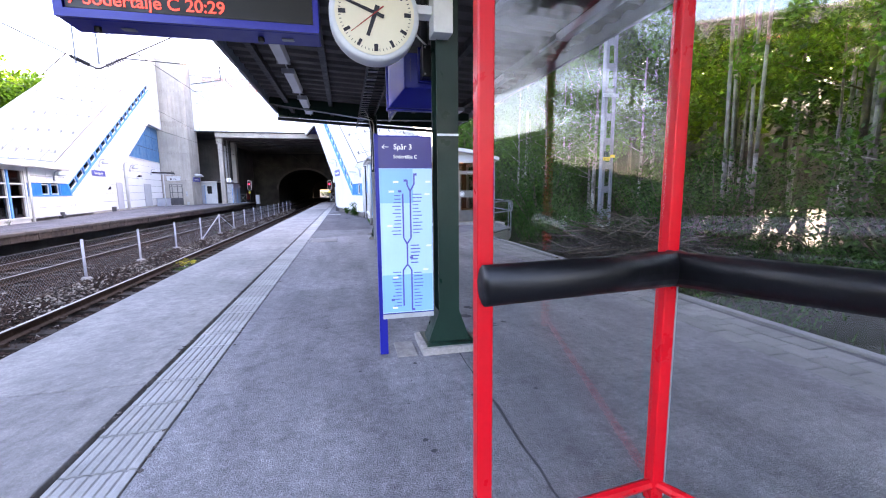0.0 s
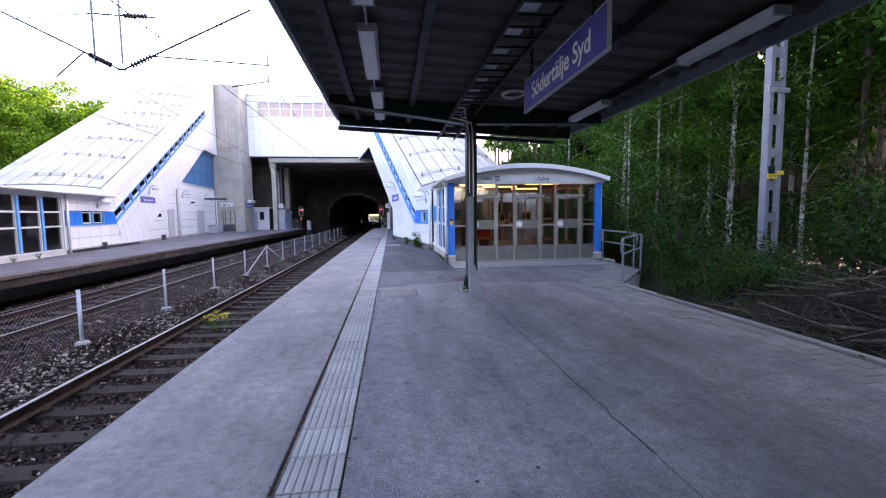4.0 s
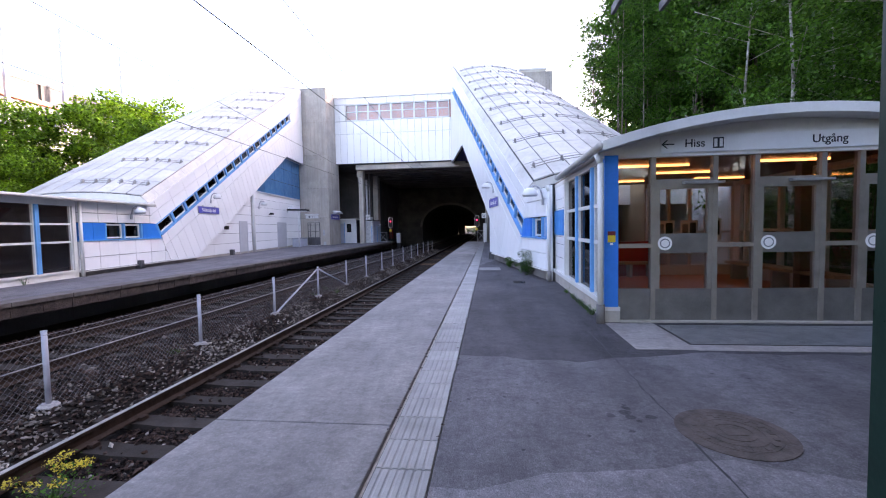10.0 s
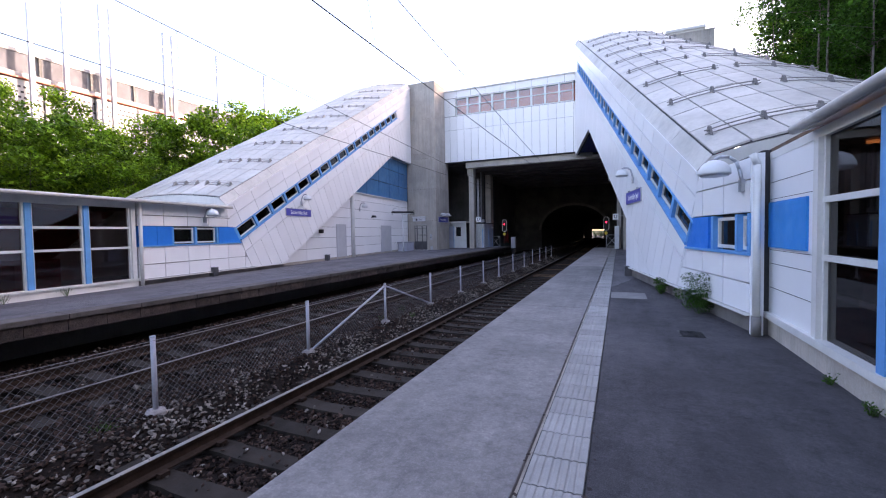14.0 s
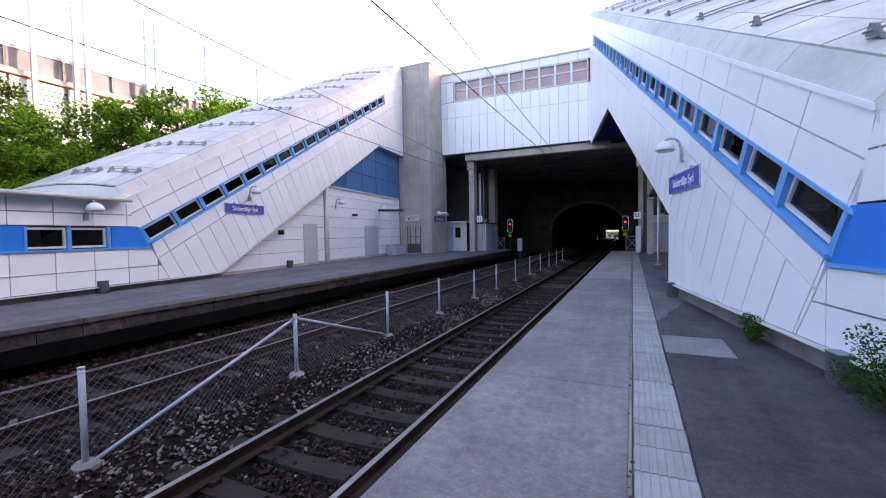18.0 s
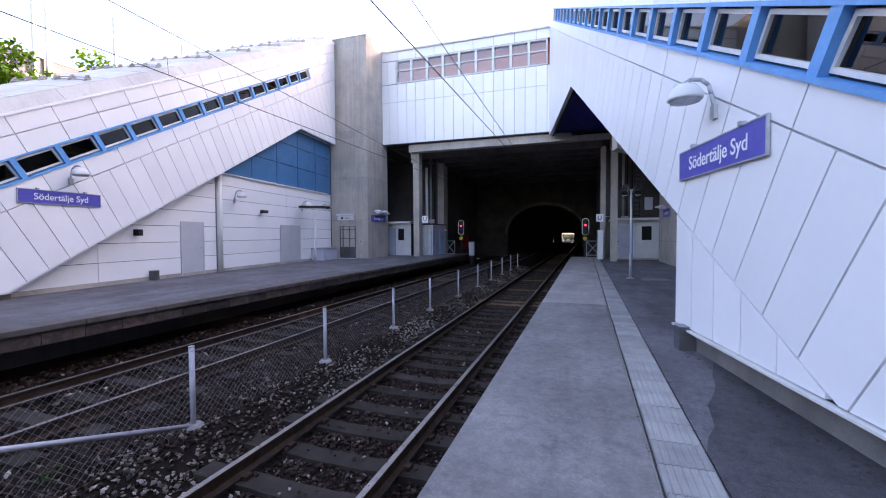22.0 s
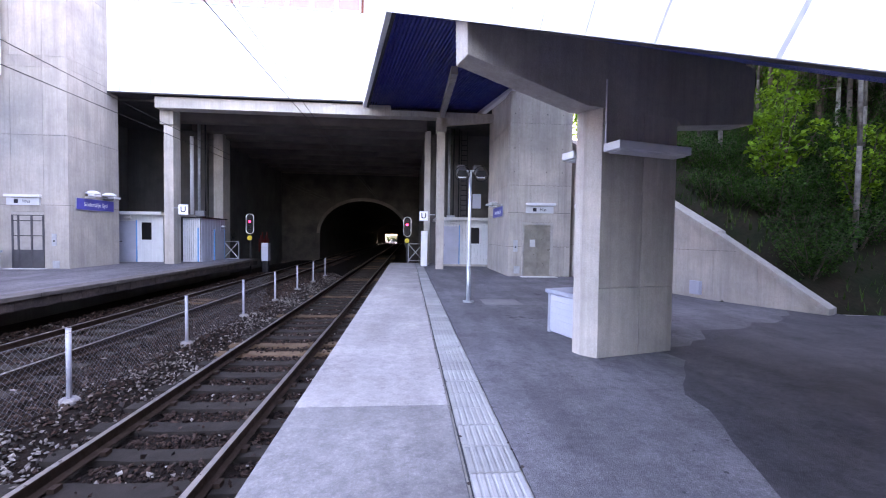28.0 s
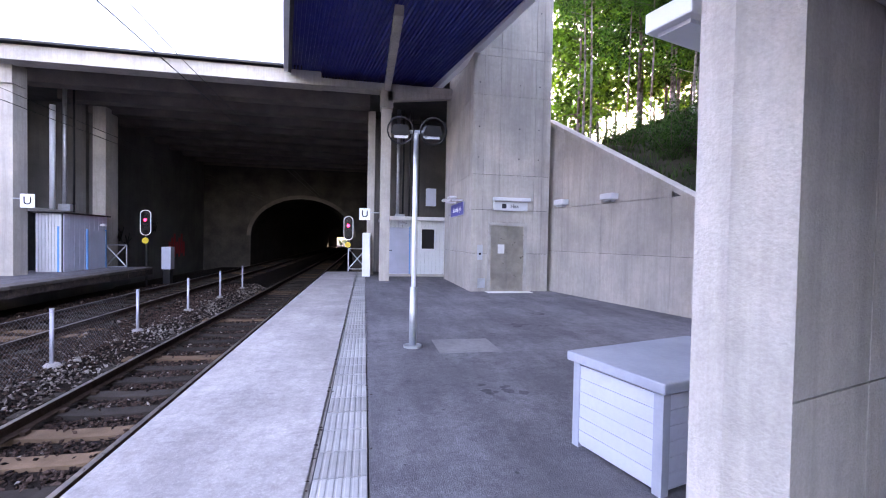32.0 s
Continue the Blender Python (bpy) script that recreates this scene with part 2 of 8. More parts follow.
BRKT = mat("dull_bracket_zinc", (0.2, 0.19, 0.185), 0.6, 0.12, 6, 0.05, 60, metal=0.2)
WIRE = mat("weathered_wire", (0.2, 0.195, 0.21), 0.5, 0.1, 6, 0.0, 60, metal=0.3)
FPOST = mat("zinc_post", (0.44, 0.44, 0.49), 0.45, 0.08, 6, 0.03, 60, metal=0.2)
STEEL = mat("galvanised_steel", (0.50, 0.52, 0.55), 0.42, 0.12, 6, 0.05, 60, metal=0.6)
STAIN = mat("brushed_steel", (0.46, 0.43, 0.39), 0.42, 0.1, 5, 0.04, 90, metal=0.2)
DSTEEL = mat("worn_steel_door", (0.22, 0.215, 0.21), 0.42, 0.15, 3, 0.05, 60, metal=0.5, stain=0.4)
ALU = mat("anodised_frame", (0.33, 0.305, 0.275), 0.4, 0.1, 4, 0.03, 60, metal=0.5)
RAIL = mat("rail_rust", (0.055, 0.034, 0.025), 0.75, 0.2, 8, 0.25, 60, stain=0.3, spec=0.12)
RAILTOP = mat("rail_polished", (0.30, 0.26, 0.24), 0.35, 0.1, 8, 0.05, 60, metal=0.8)
SLEEPER = mat("sleeper_concrete", (0.045, 0.036, 0.03), 0.9, 0.15, 3, 0.3, 50, island=0.25, stain=0.4, spec=0.12)
RSLEEPER = mat("sleeper_rusty", (0.17, 0.108, 0.068), 0.9, 0.15, 3, 0.3, 50, island=0.2, spec=0.12)
BALLAST = mat("ballast_bed", (0.02, 0.013, 0.01), 0.95, 0.3, 5, 1.0, 22, col2=(0.01, 0.007, 0.005), spec=0.12)
STONE = mat("ballast_stone", (0.053, 0.034, 0.027), 0.9, 0.3, 2.2, 0.4, 60, col2=(0.028, 0.015, 0.011), piece=0.9, spec=0.12)
STONEL = mat("pale_ballast_stone", (0.26, 0.228, 0.2), 0.9, 0.3, 1.4, 0.4, 60, col2=(0.08, 0.062, 0.054), piece=0.9, spec=0.12)
DGREEN = mat("dark_green_paint", (0.005, 0.027, 0.019), 0.35, 0.1, 3, 0.06, 40, spec=0.3)
GREY = mat("grey_paint", (0.20, 0.22, 0.25), 0.45, 0.08, 3, 0.08, 50)
CASING = mat("grey_casing", (0.2, 0.205, 0.23), 0.5, 0.1, 3, 0.08, 50, streak=0.2)
DECK = mat("canopy_deck", (0.085, 0.075, 0.07), 0.75, 0.2, 1.2, 0.1, 30, streak=0.2, stain=0.3)
BLACK = mat("black_plastic", (0.003, 0.003, 0.004), 0.4, 0.1, 5, 0.05, 60, spec=0.3)
DARK = mat("dark_metal", (0.016, 0.016, 0.018), 0.5, 0.15, 4, 0.1, 50, spec=0.3)
RED = mat("red_paint", (0.6, 0.006, 0.012), 0.32, 0.07, 3, 0.04, 40, spec=0.25)
DREDS = mat("dark_red_sticker", (0.16, 0.01, 0.014), 0.4, 0.05)
REDW = mat("red_wall", (0.42, 0.02, 0.02), 0.6, 0.05, 2, 0.03)
FLOORO = mat("orange_floor", (0.6, 0.19, 0.06), 0.35, 0.08, 3, 0.05, 40)
WOOD = mat("interior_wood", (0.13, 0.06, 0.028), 0.5, 0.15, 3, 0.05, 20)
SOIL = mat("forest_soil", (0.03, 0.023, 0.015), 0.95, 0.3, 1.2, 0.8, 12, col2=(0.014, 0.02, 0.008), spec=0.12)
GRASS = mat("grass_blades", (0.045, 0.1, 0.015), 0.7, 0.25, 2, 0.0, 20, col2=(0.022, 0.055, 0.01), spec=0.2)
BARK = mat("birch_bark", (0.42, 0.40, 0.36), 0.85, 0.3, 6, 0.5, 14, col2=(0.10, 0.085, 0.07))
BARKM = mat("grey_bark", (0.20, 0.175, 0.15), 0.9, 0.3, 6, 0.6, 14, col2=(0.07, 0.055, 0.045))
BARKD = mat("dark_bark", (0.13, 0.10, 0.075), 0.9, 0.3, 6, 0.6, 14)
TWIG = mat("dead_twigs", (0.048, 0.035, 0.028), 0.9, 0.3, 6, 0.4, 30, col2=(0.025, 0.02, 0.016))
YELLOW = mat("yellow_paint", (0.75, 0.55, 0.03), 0.5, 0.05)
YFLOWER = mat("yellow_flower", (0.55, 0.42, 0.02), 0.7, 0.1)
LAMPW = mat("lamp_shell_white", (0.68, 0.69, 0.70), 0.4, 0.04, 3, 0.0)
DECKWIN = mat("deck_window", (0.13, 0.13, 0.145), 0.8, 0.1, 1, 0.0, spec=0.05)
DIALC = mat("clock_dial", (0.82, 0.74, 0.55), 0.5, 0.02, 3, 0.0)
BRICKR = mat("brick_red_facade", (0.52, 0.15, 0.095), 0.8, 0.1, 2, 0.2, 30)
LBOX = mat("pale_lilac_box", (0.46, 0.48, 0.57), 0.5, 0.06, 2, 0.04, 30)
BOXTOP = mat("grey_box_lid", (0.33, 0.35, 0.40), 0.55, 0.08, 2, 0.05, 30)
GREYDOOR = mat("grey_door", (0.50, 0.51, 0.54), 0.45, 0.05, 2, 0.03, 30)
GLASS = glassy("clear_glass", (0.985, 0.995, 0.99))
PGLASS = glassy("smoked_glass", (0.80, 0.77, 0.74))
INNER = mat("interior_birch_board", (0.42, 0.30, 0.18), 0.5, 0.1, 3, 0.04, 20)
DGLASS = glassy("tinted_glass", (0.22, 0.20, 0.20))
LGLASS = glassy("dim_glass", (0.5, 0.42, 0.42))
REDLIGHT = glow("red_signal", (1.0, 0.02, 0.06), 1.2)
LED = glow("led_orange", (1.0, 0.065, 0.03), 0.12)
TUBE = glow("fluorescent_tube", (1.0, 0.42, 0.12), 0.9)


def leafmat(name, a, c):
    m = mat(name, a, 0.6, 0.15, 1.1, 0.0, 6, col2=c, spec=0.2)
    nt = m.node_tree
    b = nt.nodes["Principled BSDF"]
    src = b.inputs["Base Color"].links[0].from_socket
    g = nt.nodes.new("ShaderNodeNewGeometry")
    hsv = nt.nodes.new("ShaderNodeHueSaturation")
    r = nt.nodes.new("ShaderNodeMapRange")
    r.inputs["To Min"].default_value, r.inputs["To Max"].default_value = 0.35, 1.65
    nt.links.new(g.outputs["Random Per Island"], r.inputs["Value"])
    nt.links.new(r.outputs[0], hsv.inputs["Value"])
    nt.links.new(src, hsv.inputs["Color"])
    nt.links.new(hsv.outputs[0], b.inputs["Base Color"])
    tl = nt.nodes.new("ShaderNodeBsdfTranslucent")
    nt.links.new(hsv.outputs[0], tl.inputs["Color"])
    mx = nt.nodes.new("ShaderNodeMixShader")
    mx.inputs[0].default_value = 0.4
    o = nt.nodes["Material Output"]
    nt.links.new(b.outputs[0], mx.inputs[1])
    nt.links.new(tl.outputs[0], mx.inputs[2])
    nt.links.new(mx.outputs[0], o.inputs[0])
    return m


LEAF = leafmat("birch_leaf", (0.058, 0.155, 0.014), (0.028, 0.082, 0.010))
LEAF2 = leafmat("aspen_leaf", (0.048, 0.14, 0.013), (0.022, 0.07, 0.010))
# sun on hillside and far crowns, shade on undergrowth, put into these leaf colours
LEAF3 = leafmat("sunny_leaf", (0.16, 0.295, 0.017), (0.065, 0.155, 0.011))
LEAF6 = leafmat("backlit_woodland_leaf", (0.10, 0.205, 0.013), (0.04, 0.1, 0.010))
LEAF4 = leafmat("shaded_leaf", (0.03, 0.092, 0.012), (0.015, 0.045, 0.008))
LEAF5 = leafmat("sunlit_hillside_leaf", (0.165, 0.305, 0.012), (0.05, 0.125, 0.008))


# ---------- mesh helpers ----------
def ident(x, y, z):
    return (x, y, z)


def bx(bm, x0, x1, y0, y1, z0, z1, M=ident):
    v = [bm.verts.new(M(x, y, z)) for z in (z0, z1) for y in (y0, y1) for x in (x0, x1)]
    for f in ((0, 2, 3, 1), (4, 5, 7, 6), (0, 1, 5, 4), (2, 6, 7, 3), (0, 4, 6, 2), (1, 3, 7, 5)):
        bm.faces.new([v[i] for i in f])
    return bm


def prism(bm, pts, w0, w1, M=ident):
    """A polygon of (a, b) points drawn out from w0 to w1; M takes (a, w, b)."""
    lo = [bm.verts.new(M(a, w0, b)) for a, b in pts]
    hi = [bm.verts.new(M(a, w1, b)) for a, b in pts]
    bm.faces.new(lo)
    bm.faces.new(hi[::-1])
    for i in range(len(pts)):
        j = (i + 1) % len(pts)
        bm.faces.new((lo[j], lo[i], hi[i], hi[j]))
    return bm


def rod(bm, a, c, r, n=8, r2=None):
    a, c = Vector(a), Vector(c)
    d = (c - a).normalized()
    p = d.orthogonal().normalized()
    q = d.cross(p)
    r2 = r if r2 is None else r2
    A = [bm.verts.new(a + (p * math.cos(k) + q * math.sin(k)) * r) for k in (2 * math.pi * i / n for i in range(n))]
    B = [bm.verts.new(c + (p * math.cos(k) + q * math.sin(k)) * r2) for k in (2 * math.pi * i / n for i in range(n))]
    for i in range(n):
        bm.faces.new((A[i], A[(i + 1) % n], B[(i + 1) % n], B[i]))
    bm.faces.new(A[::-1])
    bm.faces.new(B)
    return bm


def pipe(bm, pts, r, n=8):
    for a, c in zip(pts, pts[1:]):
        rod(bm, a, c, r, n)
    return bm


def lathe(bm, prof, n=20, M=ident):
    """prof: (radius, height) pairs turned round the z axis."""
    rings = [[bm.verts.new(M(r * math.cos(2 * math.pi * i / n), r * math.sin(2 * math.pi * i / n), z)) for i in range(n)] for r, z in prof]
    for A, B in zip(rings, rings[1:]):
        for i in range(n):
            bm.faces.new((A[i], A[(i + 1) % n], B[(i + 1) % n], B[i]))
    bm.faces.new(rings[0][::-1])
    bm.faces.new(rings[-1])
    return bm


def fresh():
    return bmesh.new()


def finish(bm, name, material, smooth=False, bevel=0.0):
    if bevel:
        bmesh.ops.bevel(bm, geom=bm.edges[:], offset=bevel, segments=2, affect="EDGES", profile=0.5)
    bmesh.ops.recalc_face_normals(bm, faces=bm.faces)
    me = bpy.data.meshes.new(name)
    bm.to_mesh(me)
    bm.free()
    me.materials.append(material)
    if smooth:
        for p in me.polygons:
            p.use_smooth = True
    return me


def part(name, bm, material, parent=None, label="", smooth=False, bevel=0.0, kind=""):
    me = bm if isinstance(bm, bpy.types.Mesh) else finish(bm, name, material, smooth, bevel)
    ob = new(name, me)
    if parent is not None:
        ob.parent = parent
    return tagged(ob, label, "", "", kind)


def thing(name, label, category, group="", kind="", at=None):
    e = new(name)
    e.empty_display_size = 0.1
    if at is not None:
        e.location = at
    return tagged(e, label, category, group, kind)


def solid(name, bm, material, label, category="", group="", kind="", smooth=False, bevel=0.0):
    return tagged(part(name, bm, material, None, "", smooth, bevel), label, category, group, kind)


def lettering(text, size, m, material, parent, name="lettering", depth=0.002, align="CENTER", bold=0.008):
    cu = bpy.data.curves.new(name, "FONT")
    cu.body, cu.size, cu.extrude, cu.align_x, cu.align_y = text, size, depth, align, "CENTER"
    cu.offset = bold * size
    tmp = new("tmp_text", cu)
    me = bpy.data.meshes.new_from_object(tmp.evaluated_get(bpy.context.evaluated_depsgraph_get()))
    bpy.data.objects.remove(tmp)
    me.transform(m)
    me.materials.clear()
    me.materials.append(material)
    ob = new(name, me)
    ob.parent = parent
    return ob


def clip(poly, region):
    """A polygon cut to a convex region given anticlockwise."""
    for i in range(len(region)):
        (ax, ay), (cx, cy) = region[i], region[(i + 1) % len(region)]
        out = []
        for j in range(len(poly)):
            p, q = poly[j], poly[(j + 1) % len(poly)]
            dp = (cx - ax) * (p[1] - ay) - (cy - ay) * (p[0] - ax)
            dq = (cx - ax) * (q[1] - ay) - (cy - ay) * (q[0] - ax)
            if dp >= 0:
                out.append(p)
            if dp * dq < 0:
                k = dp / (dp - dq)
                out.append((p[0] + (q[0] - p[0]) * k, p[1] + (q[1] - p[1]) * k))
        poly = out
        if len(poly) < 3:
            return []
    return poly


def area(p):
    return 0.5 * sum(p[i][0] * p[(i + 1) % len(p)][1] - p[(i + 1) % len(p)][0] * p[i][1] for i in range(len(p)))


def shrink(p, g):
    """A convex anticlockwise polygon drawn in by g."""
    lines = []
    for i in range(len(p)):
        a, c = Vector(p[i]), Vector(p[(i + 1) % len(p)])
        d = c - a
        if d.length < 1e-4:
            continue
        n = Vector((-d.y, d.x)).normalized() * g
        lines.append((a + n, c + n))
    big = [(-999, -999), (999, -999), (999, 999), (-999, 999)]
    for a, c in lines:
        big = half(big, a, c)
        if len(big) < 3:
            return []
    return big


def half(poly, a, c):
    out = []
    for j in range(len(poly)):
        p, q = poly[j], poly[(j + 1) % len(poly)]
        dp = (c.x - a.x) * (p[1] - a.y) - (c.y - a.y) * (p[0] - a.x)
        dq = (c.x - a.x) * (q[1] - a.y) - (c.y - a.y) * (q[0] - a.x)
        if dp >= 0:
            out.append(p)
        if dp * dq < 0:
            k = dp / (dp - dq)
            out.append((p[0] + (q[0] - p[0]) * k, p[1] + (q[1] - p[1]) * k))
    return out


def clad(parent, material, region, cols, rows, M, slope=0.0, gap=0.010, w0=0.0, w1=0.025, name="panel", lean=0.0):
    """Panels on a wall: cells of a grid whose rows rise by slope, cut to a convex region."""
    for a0, a1 in zip(cols, cols[1:]):
        for b0, b1 in zip(rows, rows[1:]):
            f = lambda a, b: (a - lean * b, b + slope * (a - lean * b))
            p = clip([f(a0, b0), f(a1, b0), f(a1, b1), f(a0, b1)], region)
            if len(p) < 3 or area(p) < 0.02:
                continue
            p = shrink(p, gap)
            if len(p) >= 3 and area(p) > 0.01:
                part(name, prism(fresh(), p, w0, w1, M), material, parent)


def steps(a, c, d):
    n = max(1, round((c - a) / d))
    return [a + (c - a) * i / n for i in range(n + 1)]


# the two stair houses stand at an angle to the tracks: u along the wall, w out of it towards the tracks
NL, NR = math.hypot(1, 0.132), math.hypot(1, 0.178)


def LM(u, w, z):
    return (-12.72 - 0.132 * u / NL + w / NL, 15.97 + u / NL + 0.132 * w / NL, z)


def RM(u, w, z):
    return (1.46 - 0.178 * u / NR - w / NR, 15.3 + u / NR - 0.178 * w / NR, z)
# ---------- ground, tracks and platforms ----------
def ground_height(x, y):
    z = -1.05
    if x > 4.9:
        k = min(max((x - 4.9) / 1.5, 0), 1)
        lift = -0.25 + 0.02 * (x - 5)
        rise = min(max((y - 30.45) / 2.05, 0), 1) * 0.3 + min(max((y - 32.5) / 6.4, 0), 1) * 0.6
        wall_x = 7.55 - 0.45 * (y - 30.45) if y < 32.5 else 6.6 - 0.2 * (y - 32.5)
        back = max(x - wall_x, 0)
        lift += rise * 5.6 * min(back / 1.2, 1) + (0.33 * max(x - 8.5, 0) * min(max((y - 29) / 5, 0), 1) if y > 29 else 0)
        # hill added behind the woods to close off sky and low sun
        lift += 0.10 * max(x - 14, 0) + 0.30 * max(x - 19, 0)
        if 6.5 < x < 14 and 20 < y < 30.5:
            lift = min(lift, -0.1)
        z = z * (1 - k) + k * min(lift, 12)
        z += 0.18 * noise.noise(Vector((x * 0.5, y * 0.5, 0))) * k
        if 29 < y < 40 and x < wall_x + 0.9:
            z = min(z, -0.3)
        if y > 40 and x < 12:
            z = max(z, 5.0)
    if x < -16.5 and y < 200:
        wall_x = -15.5 - 0.16 * (y - 16)
        d = max(wall_x - 2.6 - x, 0)
        z = -0.3 + min(d * 0.42, 7.5) + 0.25 * noise.noise(Vector((x * 0.3, y * 0.3, 3)))
    if max(abs(x), abs(y)) > 150:
        z = max(z, -1.0)
    return z


bm = fresh()
xs = [-3000, -800, -250, -120, -80, -60] + [-50 + 2.0 * i for i in range(17)] + [-16, -12, -8, -4, 0, 3, 4.7, 5.0] + [5.5 + 0.9 * i for i in range(18)] + [22, 25, 29, 34, 42, 60, 90, 150, 300, 900, 3000]
ys = [-3000, -800, -250, -120, -70, -45, -30, -22] + [-16 + 1.5 * i for i in range(50)] + [62, 70, 80, 95, 120, 170, 300, 900, 3000]
grid = [[bm.verts.new((x, y, ground_height(x, y))) for x in xs] for y in ys]
for j in range(len(ys) - 1):
    for i in range(len(xs) - 1):
        bm.faces.new((grid[j][i], grid[j][i + 1], grid[j + 1][i + 1], grid[j + 1][i]))
solid("ground", bm, SOIL, "dark forest soil with leaf litter beside the tracks", "ground", kind="structure", smooth=True)

# ballast bed between the two platform walls: the near track lies lower than the far one
NEAR, FAR = -3.84, -7.85


def bed_height(x):
    far = -0.86 + 0.055 * np.clip((abs(x - FAR) - 0.84) / 0.08, 0, 1)
    k = np.clip((NEAR - x - 1.2) / 0.46, 0, 1)
    return -1.035 * (1 - k) + far * k


bm = fresh()
bed = []
for j in range(0, 125):
    y = -18 + j * 1.5
    row = []
    for x in (-10.9, -9.2, -8.78, -8.69, -8.2, -7.4, -7.01, -6.92, -6.4, -5.8, -5.5, -5.27, -5.04, -4.6, -3.84, -3.2, -2.6, -2.04):
        row.append(bm.verts.new((x, y, float(bed_height(x)) + 0.012 * noise.noise(Vector((x * 2, y, 7))))))
    bed.append(row)
for A, B in zip(bed, bed[1:]):
    for i in range(len(A) - 1):
        bm.faces.new((A[i], A[i + 1], B[i + 1], B[i]))
solid("ballast_bed", bm, BALLAST, "grey brown crushed stone ballast bed under the tracks", "ballast", kind="structure", smooth=True)

# platforms: kerb walls, slabs, strip and asphalt
Y0, Y1 = -16.0, 45.9
bm = fresh()
bx(bm, -2.0, 4.72, Y0, 28.0, -1.25, -0.04)
bx(bm, -2.0, 9.0, 28.0, Y1, -1.25, -0.04)
prism(bm, [(4.72, 6.05), (6.2, 7.85), (6.48, 10.4), (7.0, 10.5), (7.0, 28.0), (4.72, 28.0)], -1.2, -0.045, lambda a, w, b: (a, b, w))
solid("platform_base", bm, CONC, "concrete base of the platform", "platform", kind="structure")


def ragged(line, amp=0.12, step=0.22):
    """Points along a worn joint that wanders a little off its line."""
    out = [line[0]]
    for (ax, ay), (cx, cy) in zip(line, line[1:]):
        d = math.hypot(cx - ax, cy - ay)
        n = max(int(d / step), 1)
        for i in range(1, n + 1):
            k = amp * noise.noise(Vector((ax + i * 1.31, ay + i * 0.77, 2.5))) if i < n else 0.0
            out.append((ax + (cx - ax) * i / n - (cy - ay) / d * k, ay + (cy - ay) * i / n + (cx - ax) / d * k))
    return out


JOINT_A = ragged([(5.85, 9.1), (2.2, 9.1), (0.9, 8.7), (-0.385, 8.9)], 0.1)
JOINT_0 = ragged([(3.835, 6.4), (1.4, 6.9), (-0.385, 6.5)], 0.12)
# JOINT_B edges the darker asphalt; shadow past the house is put into its colour
JOINT_B = ragged([(7.75, 31.2), (5.0, 29.6), (2.6, 28.2), (1.3, 25.5)], 0.5, 0.3) + ragged([(1.3, 25.5), (0.3, 22.5), (-0.385, 20.0)], 0.05)[1:]
bm = fresh()
prism(bm, [(-0.385, Y0), (3.835, Y0), (3.835, 5.0)] + JOINT_0, -0.02, 0.0, lambda a, w, b: (a, b, w))
solid("platform_asphalt", bm, ASPHALT, "worn grey asphalt surface of the platform", "platform", kind="structure")
bm = fresh()
prism(bm, JOINT_0[::-1] + [(5.5, 8.3)] + JOINT_A, -0.02, 0.0, lambda a, w, b: (a, b, w))
solid("platform_asphalt_entrance", bm, ASPHALT4, "grey asphalt in front of the glazed entrance", "platform", kind="structure")
bm = fresh()
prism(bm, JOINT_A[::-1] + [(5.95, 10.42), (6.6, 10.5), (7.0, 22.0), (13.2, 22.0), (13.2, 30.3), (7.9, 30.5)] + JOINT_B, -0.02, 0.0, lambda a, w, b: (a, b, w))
solid("platform_asphalt_middle", bm, ASPHALT2, "stained asphalt along the stair house, darkened for the shade beyond it", "platform", kind="structure")
bm = fresh()
prism(bm, JOINT_B[::-1] + [(6.95, 32.6), (5.8, 38.9), (5.5, Y1), (-0.385, Y1)], -0.02, 0.0, lambda a, w, b: (a, b, w))
solid("platform_asphalt_end", bm, ASPHALT3, "worn grey asphalt in front of the lift tower", "platform", kind="structure")
slabs = thing("platform_edge", "pale concrete edge slabs of the platform", "platform", kind="structure")
ye = [Y0, -12.2, -2.64, 7.2, 16.7, 26.35, 36.0, Y1]
for a, c in zip(ye, ye[1:]):
    part("slab", bx(fresh(), -2.14, -0.772, a + 0.006, c - 0.006, -0.16, 0.0), SLABM if a < 26 else SLAB, slabs, bevel=0.008)
bm = fresh()
bx(bm, -2.07, -0.7, Y0, Y1, -0.3, -0.17)
part("kerb_face", bm, DCONC, slabs)
left = thing("platform_left", "opposite platform with a stone-faced edge and asphalt top", "platform", kind="structure")
bm = fresh()
prism(bm, [(-9.55, Y0), (-9.55, 46.5), (-17.0, 46.5), (-17.0, Y0)], 0.09, 0.11, lambda a, w, b: (a, b, w))
part("asphalt", bm, ASPHALT4, left)
bm = fresh()
bx(bm, -17.0, -10.9, Y0, 46.5, -1.1, 0.09)
bx(bm, -10.9, -9.9, Y0, 46.5, -0.19, 0.09)
part("base", bm, DCONC, left)
for i in range(50):
    a = Y0 + i * 1.25
    part("edge_stone", bx(fresh(), -9.9, -9.4, a + 0.006, a + 1.244, 0.02, 0.118), SLABD, left, bevel=0.012)
for i in range(100):
    a = Y0 + i * 0.625
    part("face_block", bx(fresh(), -9.9, -9.44 - random.uniform(0, 0.012), a + 0.006, a + 0.619, -0.20, 0.016), FACE, left)


